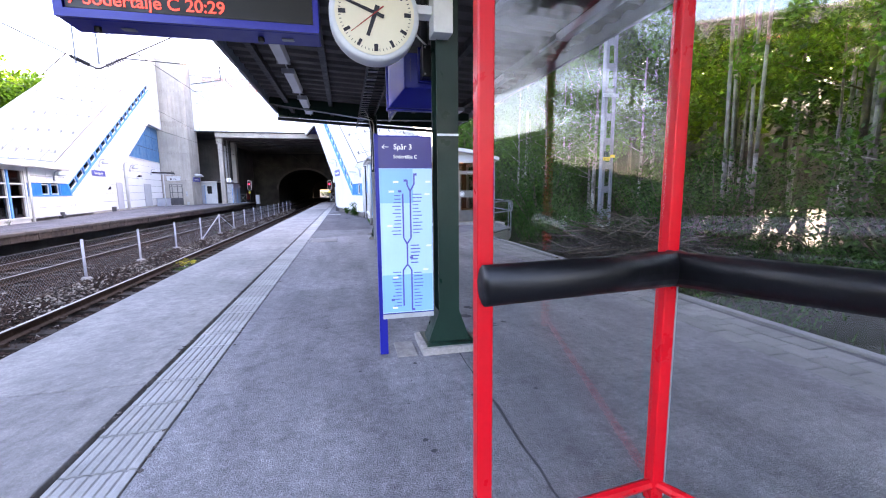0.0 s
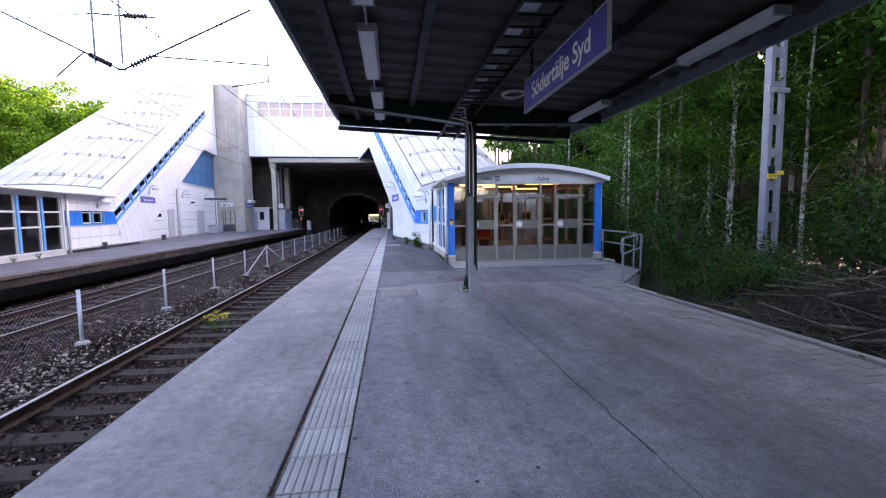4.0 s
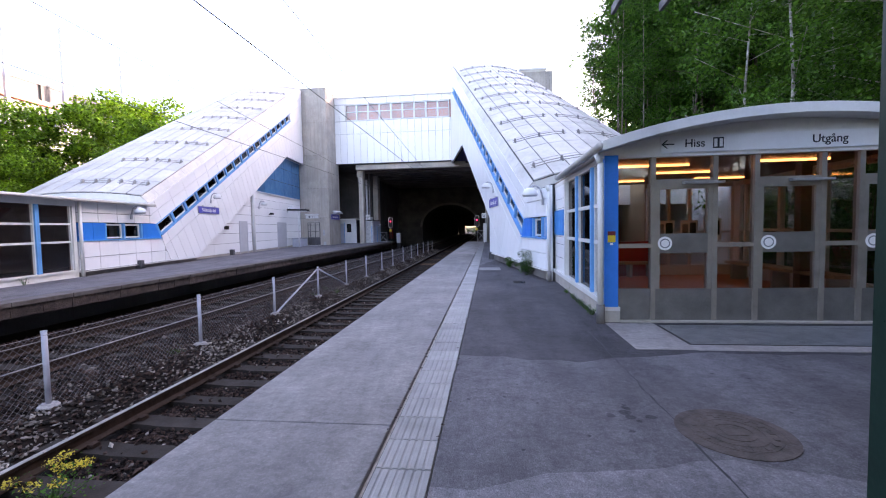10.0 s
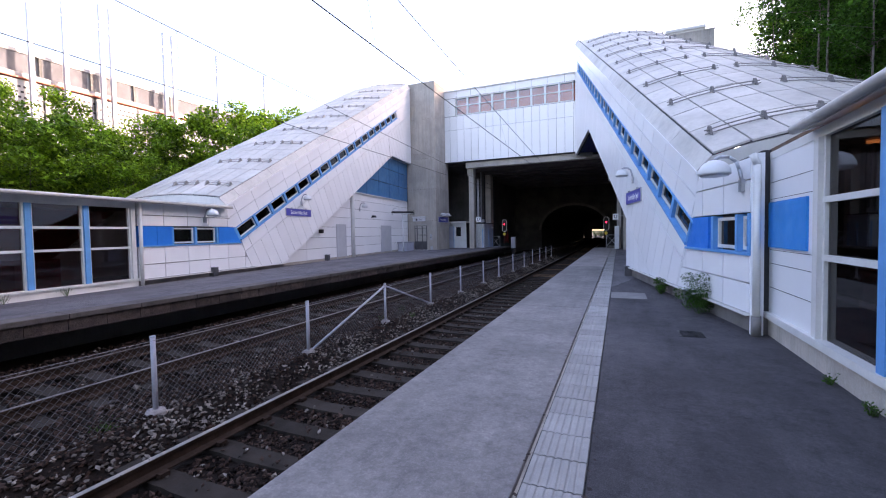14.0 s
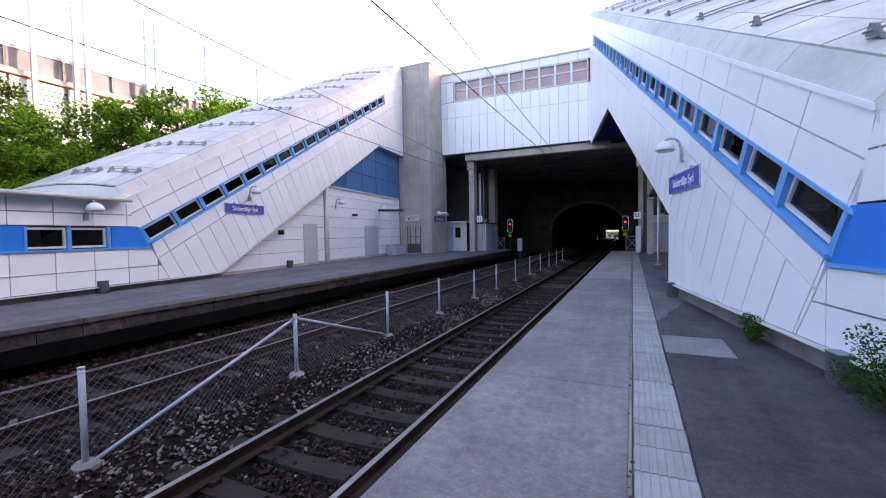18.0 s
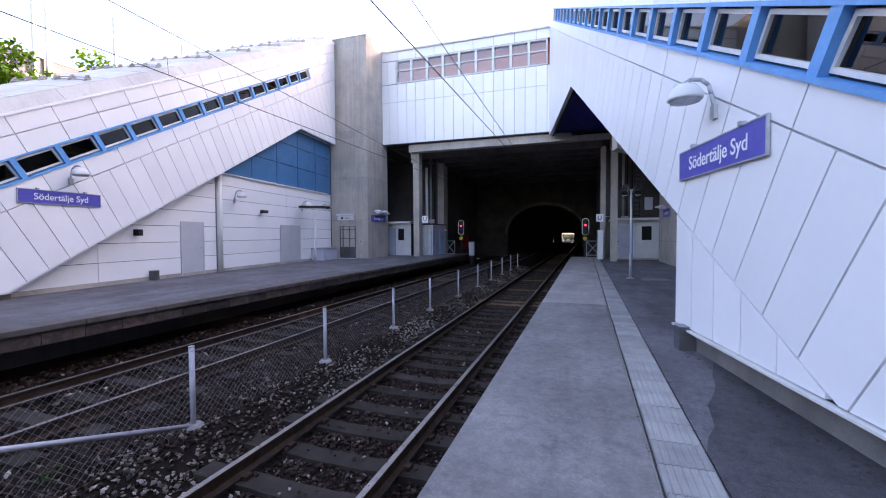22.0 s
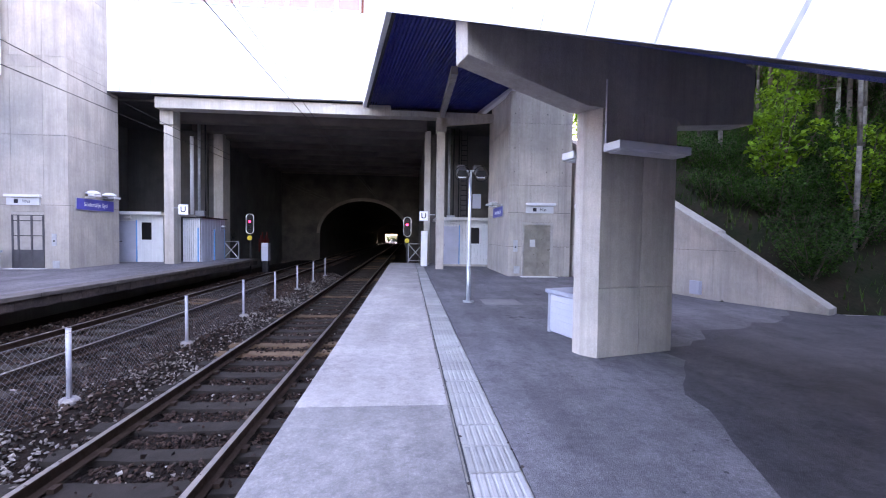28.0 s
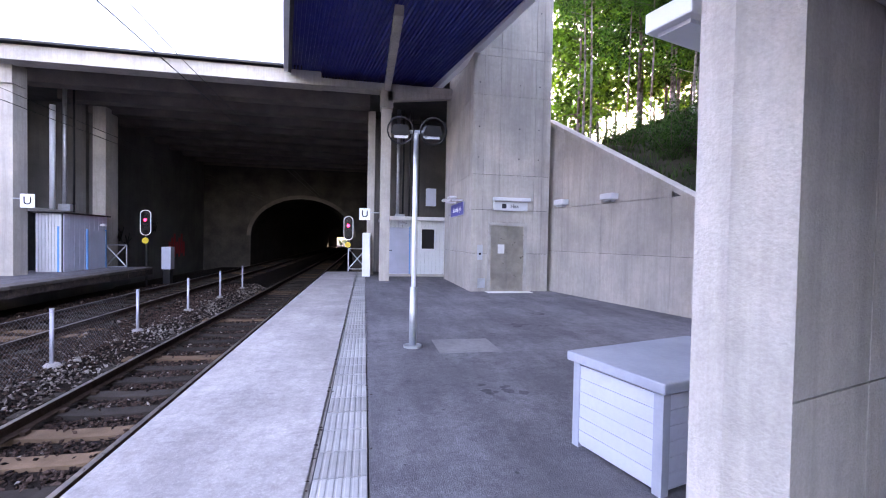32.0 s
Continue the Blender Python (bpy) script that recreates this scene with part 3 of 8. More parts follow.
def rail_profile(bm, x, y0, y1, M=ident):
    prof = [(-0.07, -0.76), (0.07, -0.76), (0.07, -0.745), (0.012, -0.72), (0.012, -0.64), (0.036, -0.625), (0.036, -0.60), (-0.036, -0.60), (-0.036, -0.625), (-0.012, -0.64), (-0.012, -0.72), (-0.07, -0.745)]
    prism(bm, [(x + a, b) for a, b in prof], y0, y1)


def track(cx, dz, label):
    tr = thing("railway_track", label, "railway track", "railway tracks", at=(0, 0, dz))
    for s in (-0.752, 0.752):
        bm = fresh()
        rail_profile(bm, cx + s, -18, 160)
        r = part("rail", bm, RAIL, tr, "rusty steel rail")
        part("running_surface", bx(fresh(), cx + s - 0.03, cx + s + 0.03, -18, 160, -0.6, -0.596), RAILTOP, r, "polished rail head")
    bm = fresh()
    prism(bm, [(-1.25, -0.93), (1.25, -0.93), (1.25, -0.775), (0.5, -0.785), (0.35, -0.80), (-0.35, -0.80), (-0.5, -0.785), (-1.25, -0.775)], -0.13, 0.13)
    sl = finish(bm, "sleeper", SLEEPER)
    slr = sl.copy()
    slr.materials[0] = RSLEEPER
    y, ys_ = -9.98, []
    while y < 75:
        o = part("sleeper", slr if y > 30 and random.random() < 0.12 else sl, None, tr)
        o.location = (cx + random.uniform(-0.015, 0.015), y, random.uniform(-0.008, 0.004))
        o.rotation_euler = (0, 0, random.uniform(-0.012, 0.012))
        ys_.append(y)
        y += 0.6814
    bm = fresh()
    for y in ys_:
        for s in (-0.752, 0.752):
            for e in (-0.1, 0.1):
                bx(bm, cx + s + e - 0.035, cx + s + e + 0.035, y - 0.05, y + 0.05, -0.78, -0.735)
    part("rail_clip", bm, RAIL, tr, "rusty rail clips", kind="stuff")


track(NEAR, -0.18, "rusty railway track with concrete sleepers beside the platform")
track(FAR, 0.0, "rusty railway track beyond the wire fence")

# loose stones: nobody could count them
rng = np.random.default_rng(8)
NS = 150000
sy = -4 + 52 * rng.random(NS) ** 1.25
near = rng.random(NS) < 0.78
sx = np.where(near, rng.uniform(-6.3, -2.08, NS), rng.uniform(-10.0, -6.3, NS))
sd = np.minimum(abs(sx - NEAR), abs(sx - FAR))
on_sleeper = (sd < 1.25) & (abs((sy + 9.98 + 0.3407) % 0.6814 - 0.3407) < 0.135)
keep = ~((sd > 0.66) & (sd < 0.84)) & (~on_sleeper | (rng.random(NS) < 0.05))
sx, sy, sd, on_sleeper, near = sx[keep], sy[keep], sd[keep], on_sleeper[keep], near[keep]
NS = len(sx)
sz = np.where(on_sleeper, np.where(sx > -5.7, -0.955, -0.775), bed_height(sx) + 0.015)
size = rng.uniform(0.016, 0.036, NS) * np.where(near, 1.0, 1.35) * np.where(rng.random(NS) < 0.1, 1.4, 1.0)
base = np.array(((1, 0, 0), (-1, 0, 0), (0, 1, 0), (0, -1, 0), (0, 0, 1), (0, 0, -1)), float)
tri = np.array(((0, 2, 4), (2, 1, 4), (1, 3, 4), (3, 0, 4), (2, 0, 5), (1, 2, 5), (3, 1, 5), (0, 3, 5)))
q = rng.normal(size=(NS, 4))
q /= np.linalg.norm(q, axis=1)[:, None]
w, x, y, z = q.T
R = np.stack([1 - 2 * (y * y + z * z), 2 * (x * y - z * w), 2 * (x * z + y * w), 2 * (x * y + z * w), 1 - 2 * (x * x + z * z), 2 * (y * z - x * w), 2 * (x * z - y * w), 2 * (y * z + x * w), 1 - 2 * (x * x + y * y)], 1).reshape(NS, 3, 3)
pts = base[None] * (size[:, None] * np.array((1.3, 0.9, 0.65))[None, :])[:, None, :] * rng.uniform(0.7, 1.2, (NS, 6, 1))
pts = np.einsum("nij,nkj->nki", R, pts) * np.array((1, 1, 0.75)) + np.stack([sx, sy, sz + 0.3 * size], 1)[:, None, :]
faces = (tri[None] + (np.arange(NS) * 6)[:, None, None]).reshape(-1, 3)
me = bpy.data.meshes.new("ballast_stones")
me.from_pydata(pts.reshape(-1, 3).tolist(), [], faces.tolist())
me.materials.append(STONE)
me.materials.append(STONEL)
pale = rng.random(NS) < 0.05 + 0.75 * np.exp(-((sx + 5.25) / 0.45) ** 2) * (0.65 + 0.35 * np.sin(sy * 1.7))
me.polygons.foreach_set("material_index", np.repeat(pale.astype(np.int32), 8))
stm = new("ballast_stones", me)
tagged(stm, "loose grey and rust-brown crushed ballast stones", "gravel", kind="stuff")

# ---------- stair houses ----------
SL = 0.53


def stair_house(M, side, off):
    """off: shift of the sloping part along the wall."""
    lab = "white panelled stair house wall with a slanting ribbon of windows"
    h = thing("stair_house", lab, "building", "stair houses")
    sl = 0.518 if side > 0 else SL
    ln = lambda c: (lambda u: c + sl * (u - off))
    w_lo, w_hi, seam, crown = (-0.09, 0.455, 0.99, 1.44) if side > 0 else (-0.09, 0.43, 0.98, 1.43)
    foot = -2.40 if side > 0 else -2.51
    bot, st0, st1, top = ln(foot), ln(w_lo), ln(w_hi), ln(crown)
    under = -0.57 if side > 0 else -0.67
    lseam = ln(under)
    ue = 26.35 if side > 0 else 23.3
    ub = off + (1.9 if side > 0 else 2.06)
    uw = off + (2.49 if side > 0 else 2.76)
    base_end = 8.15 if side > 0 else off + (0.30 + 2.51) / SL
    z_n = 7.05
    u_n = off + (z_n - foot) / sl
    # wall core behind the panels
    core = fresh()
    pts = [(-0.0, 0.25), (base_end, 0.25), (base_end, bot(base_end) if side > 0 else 0.26), (u_n, z_n), (ue, z_n), (ue, top(ue)), (ub, top(ub)), (0.0, 2.5)]
    prism(core, pts, -0.22, -0.125, M)
    part("wall_core", core, SEAM, h, "dark backing behind the panels")
    lean = 0.47 if side > 0 else 0.45
    # panels
    first, pitch = (3.48, 1.0) if side > 0 else (4.0, 0.965)
    cols = [first + pitch * (k - 8) for k in range(50)]
    colsn = [first + pitch * (k / 2 - 8) for k in range(100)]
    f = lambda c: c - sl * off
    b0, b1 = (1.12, 1.66) if side > 0 else (1.25, 1.80)
    kb = lambda z: uw + 0.55 * (b0 - z) / (b0 - 0.28)
    ubb = kb(0.28)
    for _ in range(40):
        ubb = kb(lseam(ubb))
    zbb = lseam(ubb)
    clad(h, WHITE, [(uw - 0.35, st1(uw - 0.35)), (ue, st1(ue)), (ue, top(ue)), (ub, top(ub))], cols, [f(w_hi), f(seam), f(crown)], M, sl, lean=lean, w0=-0.12)
    clad(h, WHITE, [(ubb, zbb), (ue, lseam(ue)), (ue, st0(ue)), (uw, st0(uw))], cols, [f(under), f(w_lo)], M, sl, lean=lean, w0=-0.12)
    low = off + (0.28 - foot) / sl
    # tall panels between the seam under the windows and the lower edge
    clad(h, WHITE, [(ubb, zbb), (kb(0.28), 0.28), (low, 0.28), (u_n, z_n), (u_n, lseam(u_n))], colsn, [f(foot), f(under)], M, sl, lean=lean, w0=-0.12)
    clad(h, WHITE, [(u_n, z_n), (ue, z_n), (ue, lseam(ue)), (u_n, lseam(u_n))], colsn, [f(-8), f(under)], M, sl, lean=lean, w0=-0.12)
    if side > 0:
        clad(h, WHITE, [(low, 0.28), (base_end, 0.28), (base_end, bot(base_end))], [4.7, 5.29, 5.88, 6.47, 7.05, 7.63, 8.22], [0.28, 4], M, w0=-0.12)
    # level band: blue, two windows, blue
    # upright part with the level window row
    clad(h, WHITE, [(0, 0.28), (kb(0.28), 0.28), (uw, b0 - 0.01), (0, b0 - 0.01)], steps(0, 8.4, 0.84), [0.28, 0.70, b0 - 0.01], M, w0=-0.12)
    clad(h, WHITE, [(0, b1 + 0.01), (uw - 0.3, b1 + 0.01), (ub, top(ub)), (0, top(ub))], steps(0, 4.2, 0.84), [b1 + 0.01, 2.12, 2.6], M, w0=-0.12)
    w1, w2, w3 = (1.12, 1.98, 2.85) if side < 0 else (0.03, 0.39, 1.23)
    for a, c in ((0.02, 0.60), (0.61, w1)) if side < 0 else ():
        part("blue_panel", prism(fresh(), [(a, b0), (c, b0), (c, b1), (a, b1)], -0.12, 0.03, M), BLUE, h, "bright blue panel")
    part("blue_panel", prism(fresh(), [(w3 + (0.2 if side > 0 else 0.1), b0), (uw - 0.02, b0), (uw - 0.30, b1), (w3 + (0.2 if side > 0 else 0.1), b1)], -0.12, 0.03, M), BLUE, h, "bright blue panel")

    def window(poly, fw=0.05):
        win = part("window", prism(fresh(), shrink(poly, 0.045), -0.09, -0.08, M), DGLASS, h, "dark tinted window")
        fr = fresh()
        inn = shrink(poly, fw)
        if len(inn) != len(poly):
            return
        n = len(poly)
        for i in range(n):
            j = (i + 1) % n
            prism(fr, [poly[i], poly[j], inn[j], inn[i]], -0.12, -0.045, M)
        part("frame", fr, CREAM, win, "white window frame")

    def order(p):
        s = shrink(p, 1e-5)
        return s

    for a, c in ((w1 + 0.02, w2 - 0.03), (w2 + 0.03, w3)):
        window(order([(a, b0 + 0.03), (c, b0 + 0.03), (c, b1 - 0.03), (a, b1 - 0.03)]))
    for a in (w1, w2, w3 + 0.03):
        part("post", prism(fresh(), [(a - 0.03, b0), (a + 0.05, b0), (a + 0.05, b1), (a - 0.03, b1)], -0.12, 0.03, M), PBLUE, h, "pale blue mullion")
    part("sill", prism(fresh(), [(0, b0 - 0.04), (uw, b0 - 0.04), (uw, b0), (0, b0)], -0.12, 0.06, M), PBLUE, h)
    # slanting band
    wp = 1.0 if side > 0 else 0.958
    us = [uw - 0.02] + [first + 0.05 + wp * k for k in range(22 if side > 0 else 18) if first + 0.05 + wp * k > uw + 0.4]
    for i, (a, c) in enumerate(zip(us, us[1:])):
        p = [(a + 0.06, st0(a + 0.06) + 0.03), (c - 0.06, st0(c - 0.06) + 0.03), (c - 0.06 - 0.26, st1(c - 0.32) - 0.03), (a + 0.06 - 0.26, st1(a - 0.20) - 0.03)]
        window(order(p), 0.045)
        part("post", prism(fresh(), order([(a - 0.06, st0(a - 0.06)), (a + 0.06, st0(a + 0.06)), (a - 0.2, st1(a - 0.2)), (a - 0.32, st1(a - 0.32))]), -0.12, 0.03, M), PBLUE, h, "pale blue mullion")
    uz = us[-1]
    part("sill", prism(fresh(), [(uw, st0(uw) - 0.05), (uz, st0(uz) - 0.05), (uz, st0(uz)), (uw, st0(uw))], -0.12, 0.06, M), PBLUE, h, "pale blue sill")
    part("head", prism(fresh(), [(uw - 0.35, st1(uw - 0.35)), (uz, st1(uz)), (uz, st1(uz) + 0.05), (uw - 0.35, st1(uw - 0.35) + 0.05)], -0.12, 0.045, M), PBLUE, h, "pale blue head rail")
    part("end_panel", prism(fresh(), order([(uz + 0.03, st0(uz)), (ue, st0(ue)), (ue, st1(ue)), (uz - 0.2, st1(uz - 0.2))]), -0.12, 0.025, M), WHITE, h)
    part("plinth", bx(fresh(), 0, base_end + 0.05, -0.3, -0.06, 0.0, 0.25, M), PLINTH, h, "stained concrete plinth")
    part("drip_edge", bx(fresh(), 0, base_end, 0.0, 0.07, 0.25, 0.275, M), CREAM, h)
    part("cornice", prism(fresh(), [(ub, top(ub)), (ue, top(ue)), (ue, top(ue) + 0.07), (ub, top(ub) + 0.07)], -0.05, 0.06, M), WHITE, h, "kinked white cornice")
    # fascia panels that lean back to the roof edge
    cc_ = [c for c in [ub] + cols[::2] + [ue] if ub <= c <= ue]
    for a, c in zip(cc_, cc_[1:]):
        if c - a > 0.1:
            bm = fresh()
            q = [M(x, w, top(x) + z) for x, w, z in ((a + 0.008, 0.05, 0.07), (c - 0.008, 0.05, 0.07), (c - 0.008 - 0.1, -0.16, 0.38), (a + 0.008 - 0.1, -0.16, 0.38))]
            V = [bm.verts.new(p) for p in q] + [bm.verts.new((p[0], p[1], p[2] - 0.04)) for p in q]
            for fc in ((0, 1, 2, 3), (7, 6, 5, 4), (0, 4, 5, 1), (1, 5, 6, 2), (2, 6, 7, 3), (3, 7, 4, 0)):
                bm.faces.new([V[k] for k in fc])
            part("fascia_panel", bm, ROOFW, h)
    part("fascia_backing", prism(fresh(), [(ub, top(ub)), (ue, top(ue)), (ue, top(ue) + 0.36), (ub, top(ub) + 0.36)], -0.26, -0.22, M), SEAM, h)
    # barrel roof over the stairs: sheets between ribs, with rows of snow guards
    W, RISE = (5.2, 0.42) if side > 0 else (5.0, 0.18)
    edge = top
    zr = 14.5 if side > 0 else 13.7
    top_ = lambda u, z: (edge(u) + z if edge(u) + z < zr else zr + 0.8 * (1 - math.exp(-(edge(u) + z - zr) / 0.8)))
    arc = lambda k: (-0.2 - (W - 0.2) * k, 0.33 + RISE * 4 * k * (1 - k))
    nk = 8
    us = steps(ub, ue, 1.2)
    for a, c in zip(us, us[1:]):
        for i in range(nk):
            bm = fresh()
            (wa, za), (wc, zc) = arc(i / nk), arc((i + 1) / nk)
            g = 0.022
            v = [M(a + g, wa - g, top_(a + g, za) + 0.06), M(c - g, wa - g, top_(c - g, za) + 0.06), M(c - g, wc + g, top_(c - g, zc) + 0.06), M(a + g, wc + g, top_(a + g, zc) + 0.06)]
            dn = [(p[0], p[1], p[2] - 0.04) for p in v]
            V = [bm.verts.new(p) for p in v + dn]
            for fc in ((0, 1, 2, 3), (7, 6, 5, 4), (0, 4, 5, 1), (1, 5, 6, 2), (2, 6, 7, 3), (3, 7, 4, 0)):
                bm.faces.new([V[q] for q in fc])
            part("roof_sheet", bm, ROOFW, h)
    bm = fresh()
    under = []
    for u in us:
        under.append([bm.verts.new(M(u, arc(i / nk)[0], top_(u, arc(i / nk)[1]) + 0.01)) for i in range(nk + 1)])
    for P, Q in zip(under, under[1:]):
        for i in range(nk):
            bm.faces.new((P[i], P[i + 1], Q[i + 1], Q[i]))
    part("roof_lining", bm, SEAM, h)
    bm = fresh()
    gable = [(arc(i / nk)[0], top(ub) + arc(i / nk)[1]) for i in range(nk + 1)] + [(-W, top(ub) - 0.4), (0.0, top(ub) - 0.4), (0.04, top(ub) + 0.06)]
    prism(bm, gable, ub - 0.03, ub, lambda a, w, b: M(w, a, b))
    part("gable", bm, CREAM, h)
    for a in us[:-1:2]:
        u = a + 0.7
        for k0, k1 in ((0.03, 0.44), (0.52, 0.94)) if side > 0 else ((0.04, 0.30), (0.36, 0.62)):
            g = part("snow_guard", fresh_guard(M, u, k0, k1, arc, top_, 0.06, 0.09), GUARD, h, "weathered snow guard rail on brackets")
            part("upper_rail", fresh_guard(M, u, k0, k1, arc, top_, 0.12, 0.14), GUARD, g)
            for kk in (k0 + 0.02, (k0 + k1) / 2, k1 - 0.02):
                w, z = arc(kk)
                bw = lambda a, b, c: M(u + a, w + b, top_(u + a, z) + c)
                br = prism(fresh(), [(0.0, 0.06), (0.22, 0.06), (0.22, 0.08), (0.16, 0.2), (0.09, 0.2)], -0.022, 0.022, bw)
                part("bracket", br, BRKT if side > 0 else GUARD, g)
    # far wall and underside
    bm = fresh()
    prism(bm, [(ub, top(ub) - 4.0 + 1.6), (u_n, z_n), (ue, z_n), (ue, top(ue)), (ub, top(ub))] if side > 0 else [(0, 0), (base_end, 0), (u_n, z_n), (ue, z_n), (ue, top(ue)), (ub, top(ub))], -W - 0.2, -W, M)
    part("back_wall", bm, WHITE, h)
    return h, dict(bot=bot, top=top, u_n=u_n, z_n=z_n, ue=ue, ub=ub, W=W, base_end=base_end)


def fresh_guard(M, u, k0, k1, arc, top, d, h):
    pts = []
    for i in range(5):
        w, z = arc(k0 + (k1 - k0) * i / 4)
        pts.append(M(u + d, w, top(u + d, z) + h))
    return pipe(fresh(), pts, 0.013, 5)


houseR, HR = stair_house(RM, 1, 0.0)
houseL, HL = stair_house(LM, -1, 1.25)
tagged(houseR, "white panelled stair house with slanting blue-framed windows beside the platform")
tagged(houseL, "white panelled stair house on the opposite platform with grey doors")

# navy corrugated soffit under the right-hand stairs and landing
bm = fresh()


def corr(bm, ua, za, uc, zc, w0, w1, pitch, amp):
    n = int((w0 - w1) / pitch)
    for i in range(n):
        for a, c, dz in ((0, 0.45, 0.0), (0.55, 1.0, amp)):
            p = w0 - (i + a) * pitch
            q = w0 - (i + c) * pitch
            v = [bm.verts.new(RM(ua, p, za + dz)), bm.verts.new(RM(uc, p, zc + dz)), bm.verts.new(RM(uc, q, zc + dz)), bm.verts.new(RM(ua, q, za + dz))]
            bm.faces.new(v)
        for a, c, d0, d1 in ((0.45, 0.55, 0.0, amp), (1.0, 1.0, amp, 0.0)):
            p, q = w0 - (i + a) * pitch, w0 - (i + c) * pitch
            v = [bm.verts.new(RM(ua, p, za + d0)), bm.verts.new(RM(uc, p, zc + d0)), bm.verts.new(RM(uc, q, zc + d1)), bm.verts.new(RM(ua, q, za + d1))]
            bm.faces.new(v)


bot = HR["bot"]
corr(bm, 8.17, bot(8.17) + 0.02, HR["u_n"], HR["z_n"] + 0.02, -0.02, -5.2, 0.11, 0.05)
corr(bm, HR["u_n"], HR["z_n"] + 0.02, 28.0, HR["z_n"] + 0.25, -0.02, -5.2, 0.11, 0.05)
part("soffit", bm, SOFFIT, houseR, "navy blue corrugated soffit")
bm = fresh()
prism(bm, [(8.17, bot(8.17) + 0.1), (HR["u_n"], HR["z_n"] + 0.1), (28.0, HR["z_n"] + 0.33), (28, HR["z_n"] + 0.45), (HR["u_n"], HR["z_n"] + 0.25), (8.17, bot(8.17) + 0.25)], -5.2, -0.25, RM)
part("stair_floor", bm, SEAM, houseR)
# end wall of the lower stair hall under the slope
bm = fresh()
bx(bm, 7.98, 8.14, -5.2, -0.02, 0.0, bot(8.14) + 0.1, RM)
part("end_wall", bm, WHITE, houseR, "white end wall")
bm = fresh()
bx(bm, 0.0, 7.98, -5.3, -5.2, 0.0, 3.0, RM)
part("back_wall", bm, WHITE, houseR)

# lower wall on the opposite platform: horizontal cladding, blue triangle, two doors
LMW = lambda u, w, z: LM(u, w - 0.34, z)
lw = thing("wall_left_lower", "white horizontally clad wall with grey doors and a blue upper field", "wall", kind="structure")
lz = lambda u: -3.17 + SL * u
bm = fresh()
prism(bm, [(5.7, 0.0), (23.7, 0.0), (23.7, 7.3), (19.4, 7.3)], -0.35, -0.105, LMW)
part("backing", bm, SEAM, lw)
rowsz = [0.22] + [0.22 + 0.555 * i for i in range(1, 7)] + [4.03]
for a, c in zip(rowsz, rowsz[1:]):
    for u0, u1 in ((5.4, 8.9), (8.9, 11.80), (12.90, 13.55), (13.77, 17.88), (19.78, 23.4)) if c < 2.0 else ((5.4, 10.0), (10.0, 13.55), (13.77, 18.5), (18.5, 23.4)):
        p = clip([(u0, a), (u1, a), (u1, c), (u0, c)], [(5.4, 0), (24, 0), (24, 9.86)])
        if len(p) > 2 and area(p) > 0.03:
            p = shrink(p, 0.008)
            if len(p) > 2:
                part("panel", prism(fresh(), p, -0.1, -0.07, LMW), WHITE, lw)
clad(lw, MBLUE, [(13.3, 4.05), (23.4, 4.05), (23.4, 7.25), (19.2, 7.25)], [11, 13.9, 15.8, 17.7, 19.6, 21.5, 23.4], [4.05, 5.1, 6.15, 7.3], LMW, 0, 0.02, -0.1, -0.06, "blue_panel")
part("trim", bx(fresh(), 13.8, 22.95, -0.1, 0.0, 3.98, 4.05, LMW), CREAM, lw)
for u0, u1, nm in ((11.83, 12.87, 1), (17.92, 19.72, 2)):
    d = thing("door_%d" % nm, "closed plain grey steel door in the white wall", "door", kind="structure")
    part("leaf", bx(fresh(), u0 + 0.03, (u0 + u1) / 2 - 0.004 if nm == 2 else u1 - 0.03, -0.1, -0.055, 0.14, 2.0, LMW), GREYDOOR, d)
    if nm == 2:
        part("leaf", bx(fresh(), (u0 + u1) / 2 + 0.004, u1 - 0.03, -0.1, -0.055, 0.14, 2.0, LMW), GREYDOOR, d)
    fr = fresh()
    bx(fr, u0 - 0.02, u0 + 0.03, -0.1, -0.04, 0.11, 2.05, LMW)
    bx(fr, u1 - 0.03, u1 + 0.02, -0.1, -0.04, 0.11, 2.05, LMW)
    bx(fr, u0 + 0.03, u1 - 0.03, -0.1, -0.04, 2.0, 2.05, LMW)
    part("frame", fr, GREYDOOR, d)
    part("handle", bx(fresh(), u1 - 0.16, u1 - 0.06, -0.05, 0.0, 1.09, 1.12, LMW), STEEL, d)
part("downpipe", rod(fresh(), LMW(13.66, -0.0, 0.1), LMW(13.66, -0.0, 4.1), 0.11, 10), CREAM, lw, "thick grey-white downpipe", smooth=True)
part("plinth", bx(fresh(), 5.7, 23.2, -0.3, -0.05, 0, 0.22, LMW), CONC, lw)

# underside of the opposite stairs, which overhang the lower wall
bm = fresh()
prism(bm, [(4.9, 0.26), (HL["base_end"], 0.26), (HL["u_n"], HL["z_n"]), (23.3, HL["z_n"]), (23.3, HL["z_n"] + 0.15), (HL["u_n"], HL["z_n"] + 0.15), (HL["base_end"] - 0.3, 0.4), (4.9, 0.4)], -0.9, -0.01, LM)
part("soffit", bm, WHITE, houseL, "white underside of the stairs")
# ---------- bridge, lift towers and tunnel portal ----------
BY = 41.3
bridge = thing("footbridge", "white clad footbridge with a row of windows above the tunnel mouth", "bridge", kind="structure")
bm = fresh()
bx(bm, -14.0, -2.6, BY, BY + 4.5, 7.3, 11.1)
bx(bm, -14.0, -2.6, BY, BY + 4.5, 12.55, 13.1)
bx(bm, -14.0, -12.7, BY, BY + 4.5, 11.1, 12.55)
part("wall", bm, SEAM, bridge)
